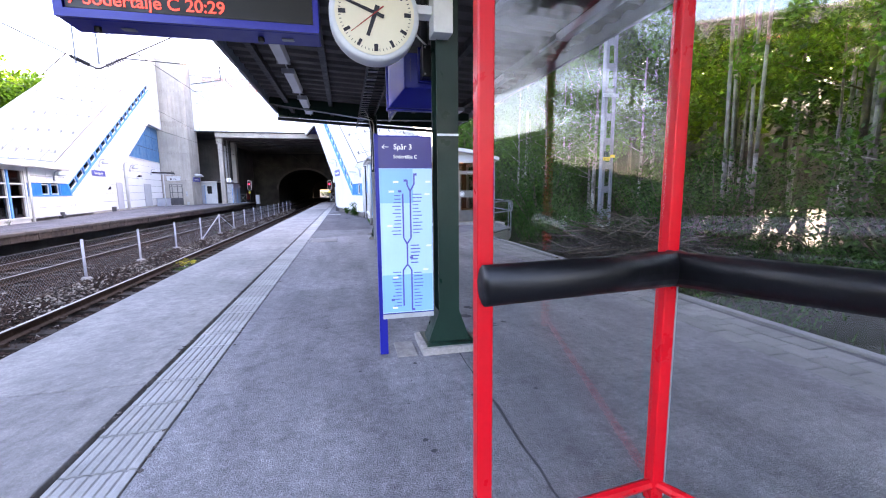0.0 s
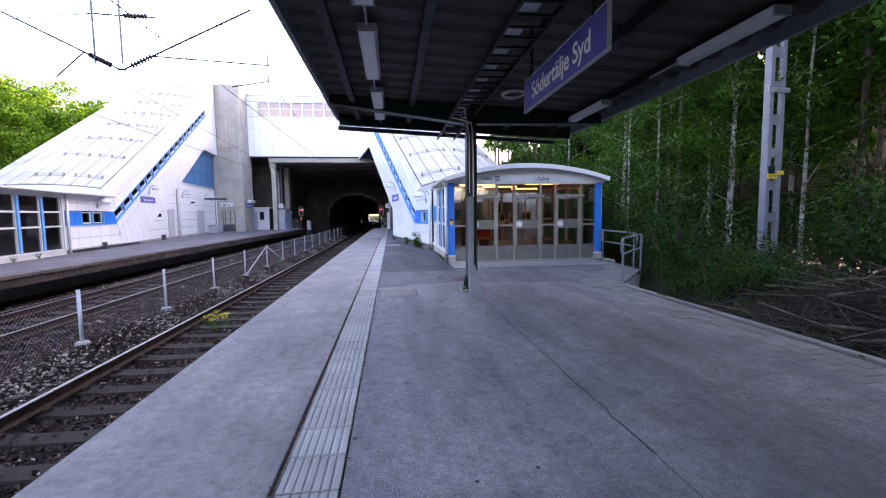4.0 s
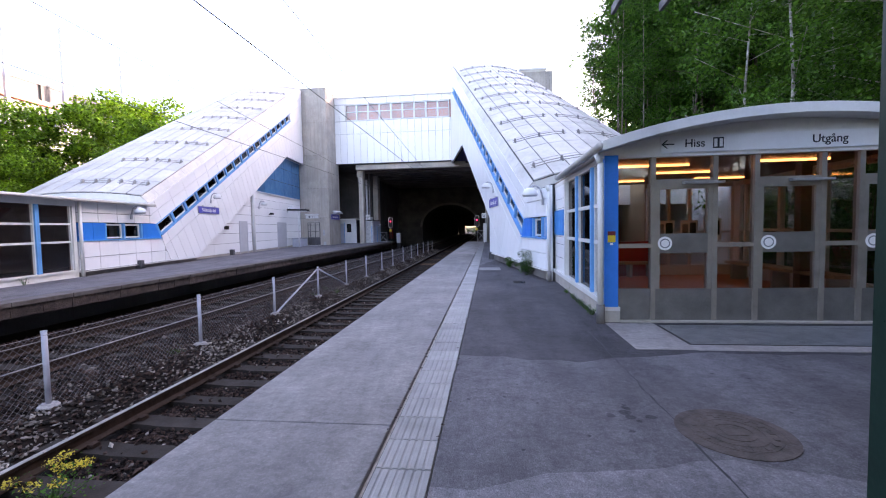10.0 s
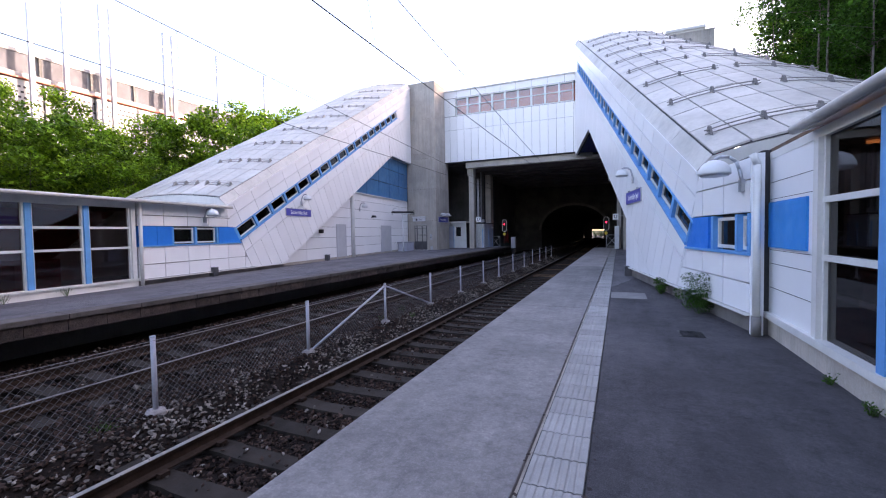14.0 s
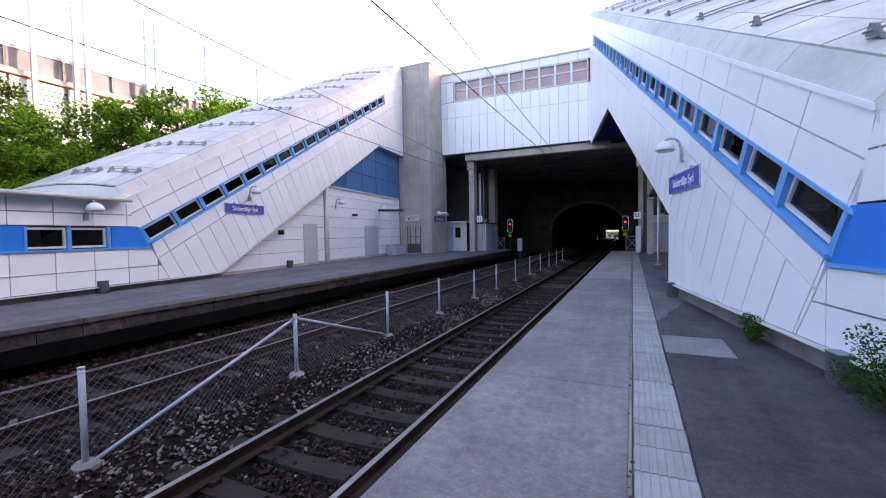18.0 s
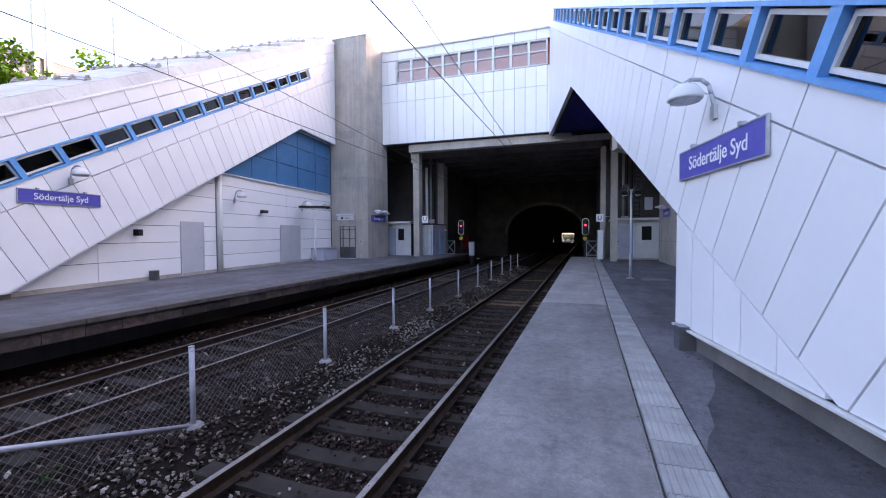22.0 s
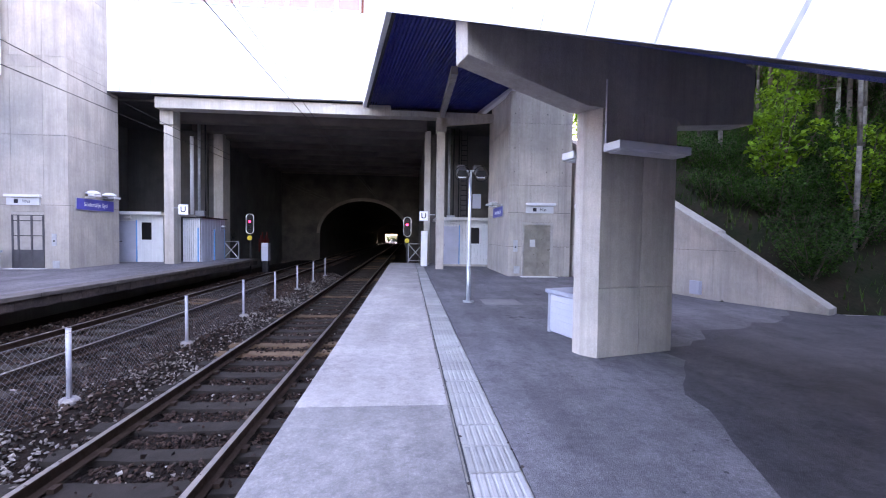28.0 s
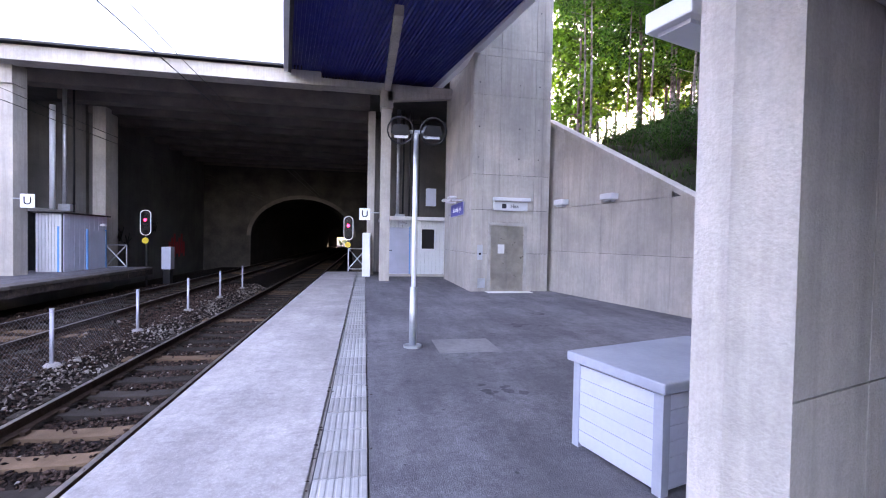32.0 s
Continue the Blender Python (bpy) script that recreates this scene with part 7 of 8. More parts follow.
# ---------- signals, booths, tunnel-end things ----------
def signal(x, y, z, zb, label):
    t = thing("railway_signal", label, "signal", "railway signals")
    part("post", rod(fresh(), (x, y + 0.05, zb), (x, y + 0.05, z), 0.05, 8), DARK, t)
    bm = fresh()
    out = [(0.2 * math.cos(a), 0.36 + 0.2 * math.sin(a)) for a in [math.pi * i / 8 for i in range(9)]] + [(0.2 * math.cos(a), -0.36 + 0.2 * math.sin(a)) for a in [math.pi + math.pi * i / 8 for i in range(9)]]
    prism(bm, out, -0.05, 0.0, lambda a, w, b: (x + a, y + w, z + b))
    part("board", bm, BLACK, t, "black rounded signal board")
    bm = fresh()
    inn = [(a * 1.18, b + (0.03 if b > 0 else -0.03)) for a, b in out]
    A = [bm.verts.new((x + a, y - 0.052, z + b)) for a, b in out]
    B = [bm.verts.new((x + a, y - 0.052, z + b)) for a, b in inn]
    for i in range(len(A)):
        j = (i + 1) % len(A)
        bm.faces.new((A[i], A[j], B[j], B[i]))
    part("rim", bm, TEXTW, t, "white rim")
    for i, dz in enumerate((0.38, 0.12, -0.14, -0.40)):
        c = (x, y - 0.05, z + dz)
        bm = fresh()
        lathe(bm, [(0.085, 0.0), (0.085, 0.08), (0.07, 0.08), (0.07, 0.01)], 14, lambda a, b, q: (c[0] + a, c[1] - q, c[2] + b))
        part("hood", bm, DARK, t)
        bm = fresh()
        lathe(bm, [(0.068, 0.012), (0.06, 0.02)], 14, lambda a, b, q: (c[0] + a, c[1] - q, c[2] + b))
        part("lens", bm, REDLIGHT if i == 1 else BLACK, t, "lit red lens" if i == 1 else "dark lens")
    bm = fresh()
    lathe(bm, [(0.14, 0.0), (0.14, 0.02)], 16, lambda a, b, q: (x - 0.02 + a, y - 0.02 - q, z - 0.82 + b))
    part("plate", bm, YELLOW, t, "round yellow plate")


signal(-1.22, 47.5, 2.02, -0.3, "railway signal showing red at the platform end")
signal(-10.3, 47.8, 2.06, -0.8, "railway signal showing red beside the far track")


def u_sign(x, y, z, x2):
    t = thing("u_sign", "white square sign with a black U on a bracket", "sign", "u signs")
    p = part("plate", bx(fresh(), x - 0.2, x + 0.2, y - 0.02, y, z - 0.22, z + 0.22), TEXTW, t, bevel=0.005)
    lettering("U", 0.36, facing(x, y - 0.024, z - 0.005), TEXTD, t)
    part("bracket", bx(fresh(), min(x, x2), max(x, x2), y + 0.002, y + 0.03, z + 0.05, z + 0.09), STEEL, t)


u_sign(-0.44, 42.6, 2.45, 0.1)
u_sign(-11.04, 42.0, 2.52, -11.5)


def booth(x0, x1, y0, y1, h, wx0, wx1, dx0, dx1, label):
    t = thing("platform_booth", label, "booth", "platform booths")
    bm = fresh()
    part("body", bx(bm, x0, x1, y0 + 0.03, y1, 0, h), SEAM, t)
    xs_ = steps(x0, x1, 0.16)
    for a, c in zip(xs_, xs_[1:]):
        part("board", bx(fresh(), a + 0.004, c - 0.004, y0, y0 + 0.03, 0.1, h), LAMPW, t)
    part("eave", bx(fresh(), x0 - 0.25, x1 + 0.1, y0 - 0.35, y1, h, h + 0.14), CREAM, t, "flat white roof edge")
    part("door", bx(fresh(), dx0, dx1, y0 - 0.03, y0 - 0.002, 0.12, 2.0), LBOX, t, "plain pale grey door")
    for e in (dx0 - 0.05, dx1 + 0.005):
        part("door_trim", bx(fresh(), e, e + 0.045, y0 - 0.035, y0 - 0.001, 0.1, 2.05), PBLUE, t, "pale blue door trim")
    bm = fresh()
    lathe(bm, [(0.0, 0.0), (0.15, 0.0), (0.13, 0.07), (0.0, 0.10)], 12, lambda a, b, q: (dx1 - 0.25 + a, y0 - 0.16 + b * 0.6, 2.12 + q))
    part("lamp", bm, LAMPW, t, "white oval lamp over the door", smooth=True)
    part("handle", bx(fresh(), dx0 + 0.06, dx0 + 0.16, y0 - 0.06, y0 - 0.03, 1.05, 1.08), DARK, t)
    w = part("window", bx(fresh(), wx0, wx1, y0 - 0.012, y0 - 0.002, 1.15, 1.95), BLACK, t, "dark window")
    fr = fresh()
    for a in ((wx0 - 0.06, wx1 + 0.06, 1.95, 2.01), (wx0 - 0.06, wx1 + 0.06, 1.06, 1.15), (wx0 - 0.06, wx0, 1.15, 1.95), (wx1, wx1 + 0.06, 1.15, 1.95)):
        bx(fr, a[0], a[1], y0 - 0.04, y0 - 0.001, a[2], a[3])
    part("frame", fr, LAMPW, w)
    part("plinth", bx(fresh(), x0, x1, y0, y1, 0, 0.1), CONC, t)


booth(0.46, 2.95, 43.5, 46.3, 2.3, 1.88, 2.40, 0.50, 1.36, "white boarded booth with a dark window between column and tower")
booth(-14.95, -12.55, 43.2, 46.3, 2.3, -13.5, -13.05, -14.5, -13.75, "white boarded booth with a dark window on the opposite platform")
cab = thing("equipment_cabinet", "pale corrugated equipment cabinet beside the column", "cabinet", "equipment cabinets")
part("body", bx(fresh(), -11.88, -11.05, 43.6, 46.2, 0, 2.2), SEAM, cab)
for i in range(8):
    part("board", bx(fresh(), -11.87 + i * 0.1, -11.79 + i * 0.1, 43.57, 43.6, 0.05, 2.2), LAMPW, cab)
for i in range(9):
    part("board", bx(fresh(), -11.05, -11.02, 43.62 + i * 0.285, 43.88 + i * 0.285, 0.05, 2.2), LBOX, cab)
part("roof", bx(fresh(), -11.95, -10.95, 43.5, 46.3, 2.2, 2.26), DARK, cab)
part("corner_trim", bx(fresh(), -11.2, -11.14, 43.55, 43.569, 0.05, 1.75), PBLUE, cab, "pale blue corner trim")
part("door", bx(fresh(), -11.018, -10.985, 44.9, 46.0, 0.08, 1.62), LBOX, cab, "pale blue-grey door")
for e in (44.83, 46.005):
    part("door_trim", bx(fresh(), -11.018, -10.975, e, e + 0.06, 0.06, 1.68), PBLUE, cab, "pale blue door trim")
bm = fresh()
lathe(bm, [(0.0, 0.0), (0.15, 0.0), (0.13, 0.07), (0.0, 0.10)], 12, lambda a, b, q: (-10.9 + a * 0.7, 45.7 + b, 1.82 + q))
part("lamp", bm, LAMPW, cab, "white oval lamp over the cabinet door", smooth=True)
cab2 = thing("equipment_cabinet", "slim white equipment cabinet beside the platform end column", "cabinet", "equipment cabinets")
part("body", bx(fresh(), -0.52, -0.2, 43.4, 44.2, 0.0, 1.75), LAMPW, cab2, bevel=0.01)
part("door", bx(fresh(), -0.5, -0.22, 43.38, 43.398, 0.1, 1.7), LAMPW, cab2)
for x, label in ((-11.6, "grey cable pipes rising beside the column"), (0.95, "grey cable pipes rising beside the column")):
    t = thing("cable_riser", label, "pipes", "cable risers")
    for i, dx in enumerate((0.0, 0.22, 0.5) if x > 0 else (0.0, 0.3)):
        part("pipe", rod(fresh(), (x + dx, 44.6, 2.3), (x + dx, 44.6, 7.1), 0.07 if i == 0 else 0.04, 8), STEEL if i == 0 else DARK, t, smooth=True)
    part("junction_box", bx(fresh(), x - 0.1, x + 0.3, 44.4, 44.7, 2.35, 2.6), STEEL, t)
    if x > 0:
        bm = fresh()
        for i in range(16):
            bx(bm, x + 0.62, x + 0.92, 44.58, 44.62, 2.6 + i * 0.26, 2.64 + i * 0.26)
        bx(bm, x + 0.6, x + 0.63, 44.57, 44.63, 2.4, 7.0)
        bx(bm, x + 0.91, x + 0.94, 44.57, 44.63, 2.4, 7.0)
        part("cable_ladder", bm, DARK, t)
for gx0, gx1, gy in ((-1.15, -0.35, 46.0), (-11.2, -10.4, 46.4)):
    t = thing("platform_end_gate", "steel tube gate with a cross brace at the platform end", "gate", "platform end gates")
    for a, c in (((gx0, 0), (gx0, 1.05)), ((gx1, 0), (gx1, 1.05)), ((gx0, 1.05), (gx1, 1.05)), ((gx0, 0.12), (gx1, 0.12)), ((gx0, 0.12), (gx1, 1.05)), ((gx0, 1.05), (gx1, 0.12))):
        part("tube", rod(fresh(), (a[0], gy, a[1]), (c[0], gy, c[1]), 0.025, 6), STEEL, t)
eq = thing("equipment_box", "small pale lineside equipment box", "box")
part("body", bx(fresh(), -9.75, -9.35, 48.0, 48.4, -0.1, 0.95), LBOX, eq, bevel=0.01)
part("foot", bx(fresh(), -9.7, -9.4, 48.05, 48.35, -0.8, -0.1), DARK, eq)

# ---------- concrete pillar with cantilever beam under the stairs ----------
pl = thing("stair_pillar", "massive concrete pillar with a cantilever beam under the stair house", "pillar", kind="structure")
th = math.atan(0.27)
PM = lambda a, w, b: (1.25 + a * math.cos(th) - w * math.sin(th), 27.70 + a * math.sin(th) + w * math.cos(th), b)
for a0, a1 in ((0.0, 0.66), (0.67, 1.235)):
    for z0, z1 in ((0.0, 0.885), (0.895, 3.15)):
        part("block", bx(fresh(), a0, a1, 0.0, 0.35, z0, z1, PM), CONC, pl)
part("fin", prism(fresh(), [(-0.004, 0.0), (-0.004, 0.35), (-0.115, 0.35), (-0.115, 0.2)], 0.0, 3.15, lambda a, w, b: PM(a, b, w)), CONC, pl, "chamfered concrete fin")
bm = fresh()
prism(bm, [(-1.86, 4.12), (-1.84, 3.52), (-0.24, 3.15), (1.24, 3.15), (1.3, 3.06), (2.7, 3.22), (2.72, 4.02), (-0.2, 4.5)], 0.0, 0.35, PM)
part("beam", bm, CONC, pl, "tapered concrete cantilever beam", bevel=0.01)
for a, w0, w1, z in ((0.0, -0.30, -0.02, 2.60), (-0.15, 0.37, 0.62, 2.58)):
    lm = thing("pillar_lamp", "flat pale strip lamp on the concrete pillar", "lamp", "pillar lamps")
    part("housing", bx(fresh(), a + 0.0, a + 1.15, w0, w1, z, z + 0.1, PM), LAMPW, lm, bevel=0.008)
    part("diffuser", bx(fresh(), a + 0.05, a + 1.1, w0 + 0.04, w1 - 0.04, z - 0.02, z, PM), LAMPW, lm)
gb = thing("grit_box", "pale lilac grit box with a grey lid beside the concrete pillar", "box", "grit boxes")
GMx = lambda a, w, b: (1.33 + a * math.cos(th) - w * math.sin(th), 28.53 + a * math.sin(th) + w * math.cos(th), b)
part("body", bx(fresh(), 0.0, 1.3, 0.0, 0.72, 0.02, 0.62, GMx), LBOX, gb)
for i in range(6):
    part("board", bx(fresh(), -0.016, 0.0, 0.03, 0.69, 0.04 + i * 0.096, 0.133 + i * 0.096, GMx), LBOX, gb)
    part("board", bx(fresh(), 0.03, 1.27, -0.016, 0.0, 0.04 + i * 0.096, 0.133 + i * 0.096, GMx), LBOX, gb)
for a, w in ((0, 0), (0, 0.68), (1.26, 0)):
    part("corner_post", bx(fresh(), a - 0.02, a + 0.045, w - 0.02, w + 0.045, 0.0, 0.63, GMx), BOXTOP, gb)
part("lid", prism(fresh(), [(-0.05, 0.63), (1.35, 0.63), (1.35, 0.70), (-0.05, 0.70)], -0.05, 0.77, GMx), BOXTOP, gb, "grey hinged lid", bevel=0.01)
# retaining wall beside the slope
rw = thing("retaining_wall", "sloping concrete retaining wall below the wooded bank", "wall", kind="structure")
ra, rm, rc = Vector((7.45, 30.45)), Vector((6.47, 32.5)), Vector((5.15, 38.9))


def wall_frame(p, q):
    d = (q - p).normalized()
    n = Vector((d.y, -d.x))
    return lambda a, w, b: (p.x + d.x * a + n.x * w, p.y + d.y * a + n.y * w, b)


def wall_run(p, q, t0, t1, cols):
    """One straight run of the retaining wall whose top rises from t0 to t1."""
    F, L = wall_frame(p, q), (q - p).length
    cut = [(0, 0), (L, 0), (L, t1), (0, t0 + 0.001)]
    for a0, a1 in zip(cols, cols[1:]):
        for z0, z1 in ((0.0, 1.25), (1.25, 2.55), (2.55, 5.4)):
            g = clip([(a0, z0), (a1, z0), (a1, z1), (a0, z1)], cut)
            if len(g) > 2 and area(g) > 0.02:
                g = shrink(g, 0.004)
                if len(g) > 2:
                    part("panel", prism(fresh(), g, 0.0, 0.28, F), CONC, rw)
    part("coping", prism(fresh(), [(0, t0), (L, t1), (L, t1 + 0.12), (0, t0 + 0.12)], -0.05, 0.36, F), CONC, rw)
    part("core", prism(fresh(), [(0.02, 0.0), (L, 0.0), (L, t1 - 0.02), (0.02, max(t0 - 0.02, 0.01))], 0.06, 0.25, F), SEAM, rw)


wall_run(ra, rm, 0.02, 1.62, [0.0, 1.3, (rm - ra).length])
wall_run(rm, rc, 1.62, 5.3, [0.0, 1.9, 4.0, 5.6, (rc - rm).length])
wall_run(rc, Vector((4.90, 39.2)), 5.3, 5.35, [0.0, 0.4])
WM = wall_frame(rm, rc)
for a in (3.4, 5.3):
    lm = thing("bulkhead_lamp", "white bulkhead lamp on the retaining wall", "lamp", "bulkhead lamps")
    part("hood", bx(fresh(), a, a + 0.45, -0.22, -0.002, 2.62, 2.78, WM), LAMPW, lm, bevel=0.03)
    part("lens", bx(fresh(), a + 0.08, a + 0.37, -0.18, -0.03, 2.57, 2.62, WM), STEEL, lm)
jb = thing("junction_box", "small grey junction box low on the retaining wall", "box")
part("body", bx(fresh(), 0.3, 0.6, -0.1, -0.002, 0.1, 0.45, WM), LBOX, jb, bevel=0.01)
solid("blue_conduit_box", bx(fresh(), 2.0, 2.4, 43.2, 43.4, 2.9, 3.6), LBOX, "pale blue-grey junction box above the booth", "box")
# ---------- railing, mast, overhead line ----------
hr = thing("handrail", "galvanised steel tube handrail beside the pavilion", "railing")
def rail_panel(p, q, z1, z0):
    """One tube panel: two rails joined by round ends, on two posts."""
    p, q = Vector((*p, 0)), Vector((*q, 0))
    d = (q - p).normalized()
    r = (z1 - z0) / 2
    arc = lambda c, s: [c + d * (s * r * math.sin(math.pi * i / 8)) + Vector((0, 0, (z1 + z0) / 2 + r * math.cos(math.pi * i / 8))) for i in range(9)]
    part("rail", pipe(fresh(), arc(q, 1) + arc(p, -1)[::-1] + [q + Vector((0, 0, z1))], 0.022, 8), GREY, hr, smooth=True)
    for e in (p, q):
        part("post", rod(fresh(), e + Vector((0, 0, -0.2)), e + Vector((0, 0, z1)), 0.022, 8), GREY, hr, smooth=True)


rail_panel((6.47, 10.30), (6.26, 8.25), 0.92, 0.58)
rail_panel((6.17, 7.80), (4.80, 6.27), 0.92, 0.58)
mast = thing("gantry_mast", "galvanised lattice mast of the overhead line gantry beside the platform", "mast")
for s in (-0.16, 0.16):
    bm = fresh()
    bx(bm, 9.72 + s - 0.05, 9.72 + s + 0.05, 7.9, 7.92, -0.3, 8.2)
    bx(bm, 9.72 + s * 1.3 - 0.01, 9.72 + s * 1.3 + 0.01, 7.92, 8.1, -0.3, 8.2)
    part("channel", bm, CASING, mast)
for i in range(9):
    part("batten", bx(fresh(), 9.57, 9.87, 7.93, 7.96, 0.3 + i * 0.85, 0.55 + i * 0.85), CASING, mast)
part("foot", bx(fresh(), 9.4, 10.05, 7.6, 8.3, -0.45, -0.05), CONC, mast)
part("clamp", bx(fresh(), 9.42, 10.02, 7.86, 7.9, 4.5, 4.62), STEEL, mast)
part("number_plate", bx(fresh(), 9.52, 9.78, 7.87, 7.895, 2.3, 2.42), YELLOW, mast, "small yellow number plate")
part("number_plate", bx(fresh(), 9.8, 9.98, 7.87, 7.895, 2.4, 2.5), YELLOW, mast)
part("green_plate", bx(fresh(), 9.54, 9.72, 7.875, 7.897, 2.43, 2.62), DGREEN, mast, "small green plate")
lettering("Br 63", 0.085, facing(9.65, 7.868, 2.36), TEXTD, mast)
mast.location.x = 0.2
gan = thing("gantry_beam", "thin lattice gantry carrying the overhead line across the tracks", "gantry")
for z in (6.85, 7.25):
    for y in (8.0, 8.4):
        part("chord", rod(fresh(), (-16.5, y, z), (9.72, y, z), 0.035, 6), GUTTER, gan)
bm = fresh()
for i in range(33):
    a = -16.4 + i * 0.8
    rod(bm, (a, 8.0, 6.85), (a + 0.4, 8.0, 7.25), 0.012, 4)
    rod(bm, (a + 0.4, 8.0, 7.25), (a + 0.8, 8.0, 6.85), 0.012, 4)
part("lattice", bm, GUTTER, gan, kind="stuff")
part("leg", bx(fresh(), -17.2, -16.9, 8.0, 8.3, -0.5, 7.3), STEEL, gan)
cat_ = thing("overhead_bracket", "hanging catenary bracket with two insulated arms over the tracks", "catenary bracket")
for x in (-6.4, -5.85):
    part("drop_tube", rod(fresh(), (x, 8.2, 4.85), (x, 8.2, 7.0), 0.022, 6), GREY, cat_)
for i in range(3):
    part("stay", rod(fresh(), (-6.4, 8.2, 6.6 - i * 0.6), (-5.85, 8.2, 6.25 - i * 0.6), 0.01, 5), STEEL, cat_)
for tip, s in (((-8.14, 8.2, 5.86), -1), ((-3.12, 8.2, 6.11), 1)):
    a = Vector((-5.88 + s * 0.08, 8.2, 4.76))
    c = Vector(tip)
    part("arm", rod(fresh(), a, c, 0.018, 6), DARK, cat_)
    d = (c - a).normalized()
    for i in range(7):
        p = a + d * (0.15 + i * 0.07)
        part("insulator_disc", rod(fresh(), p, p + d * 0.03, 0.055, 8), DARK, cat_)
part("steady_tube", rod(fresh(), (-8.0, 8.2, 5.72), (-6.4, 8.2, 5.9), 0.008, 5), DARK, cat_)
part("upper_arm", rod(fresh(), (-6.5, 8.2, 5.9), (-5.1, 8.2, 5.86), 0.014, 6), DARK, cat_)
for i in range(7):
    part("insulator_disc", rod(fresh(), (-5.75 + i * 0.07, 8.2, 5.88), (-5.72 + i * 0.07, 8.2, 5.88), 0.05, 8), DARK, cat_)
part("cross_link", rod(fresh(), (-5.96, 8.2, 4.74), (-5.8, 8.2, 4.74), 0.025, 6), DARK, cat_)
for a, c in (((-5.24, 8.2, 5.04), (-2.75, 8.2, 4.91)), ((-2.8, 8.2, 5.2), (-2.8, 8.2, 4.55)), ((-6.6, 8.2, 5.1), (-7.2, 8.2, 4.55)), ((-2.8, 8.2, 4.56), (-3.6, 8.2, 4.42))):
    part("steady_arm", rod(fresh(), a, c, 0.014, 6), DARK, cat_)
for x, xm, z0, rise in ((-3.6, -3.85, 4.75, 1.25), (-7.95, -8.0, 4.5, 1.2)):
    ow = thing("overhead_line", "thin contact wire with a sagging messenger wire above the track", "overhead line", "overhead lines")
    part("contact_wire", rod(fresh(), (x, -20, 4.28), (x, 60, 4.28), 0.008, 4), DARK, ow)
    sag = lambda y: z0 + rise * max(0.0, 1 - abs(y - 8.2) / 30) ** 1.3
    for i in range(16):
        part("messenger_wire", rod(fresh(), (xm, -20 + i * 5.0, sag(-20 + i * 5.0)), (xm, -15 + i * 5.0, sag(-15 + i * 5.0)), 0.007, 4), DARK, ow)
    for y in (-16, -8, 0, 14, 22, 30):
        part("dropper", rod(fresh(), (x, y, 4.28), (xm, y, sag(y)), 0.003, 4), DARK, ow)

# ---------- far building on the hill ----------
far = thing("parking_deck_building", "white deck building with a window band on the wooded hill", "building")
FXb = -48.0
part("deck", bx(fresh(), FXb - 14, FXb, -40, 84, 13.2, 13.5), FARW, far)
part("back", bx(fresh(), FXb - 14, FXb - 0.55, -40, 84, 8, 19.3), FARW, far)
part("roof", bx(fresh(), FXb - 14, FXb - 0.3, -40, 84, 19.3, 19.6), FARW, far)
part("red_band", bx(fresh(), FXb - 0.1, FXb + 0.25, -40, 84, 16.95, 17.07), BRICKR, far)
part("upper_deck", bx(fresh(), FXb - 14, FXb, -40, 84, 17.1, 17.5), FARW, far)
for i in range(30):
    y = -38 + i * 4.0
    w = part("window", bx(fresh(), FXb - 0.5, FXb - 0.4, y, y + 3.6, 17.5, 19.3), DECKWIN, far, "dark window bay")
    part("frame", bx(fresh(), FXb - 0.4, FXb - 0.3, y - 0.15, y + 0.05, 17.5, 19.3), DARK, w)
    part("screen_panel", bx(fresh(), FXb, FXb + 0.12, y, y + 3.8, 13.6, 16.8), FARW, far, "white perforated screen")
bm = fresh()
for i in range(30):
    for j in range(6):
        for k in range(9):
            y = -37.7 + i * 4.0 + k * 0.4 + (0.2 if j % 2 else 0)
            bx(bm, FXb + 0.12, FXb + 0.13, y, y + 0.22, 13.9 + j * 0.45, 14.08 + j * 0.45)
part("perforation", bm, DARK, far, kind="stuff")
for y in (2.0, 8.5, 14.5, 21.7, 22.6, 28.7, 31.2, 34.2, 35.1, 40.5, 41.5, 47.3, 55.0):
    part("tall_mast", bx(fresh(), FXb + 0.6, FXb + 0.95, y, y + 0.3, 6, 25.9), FPOST, far, "tall white mast")
for z in (23.4, 24.2):
    part("guy_rail", rod(fresh(), (FXb + 0.9, -20, z), (FXb + 0.9, 62, z), 0.06, 5), STEEL, far)
far.location.z = -1.5
rb = thing("roof_hut", "grey plant room above the stair house roof", "roof hut")
part("wall", bx(fresh(), 2.6, 4.6, 38.8, 42.5, 13.4, 13.75), CREAM, rb)
part("cap", bx(fresh(), 2.5, 4.7, 38.7, 42.6, 13.75, 13.9), CREAM, rb)


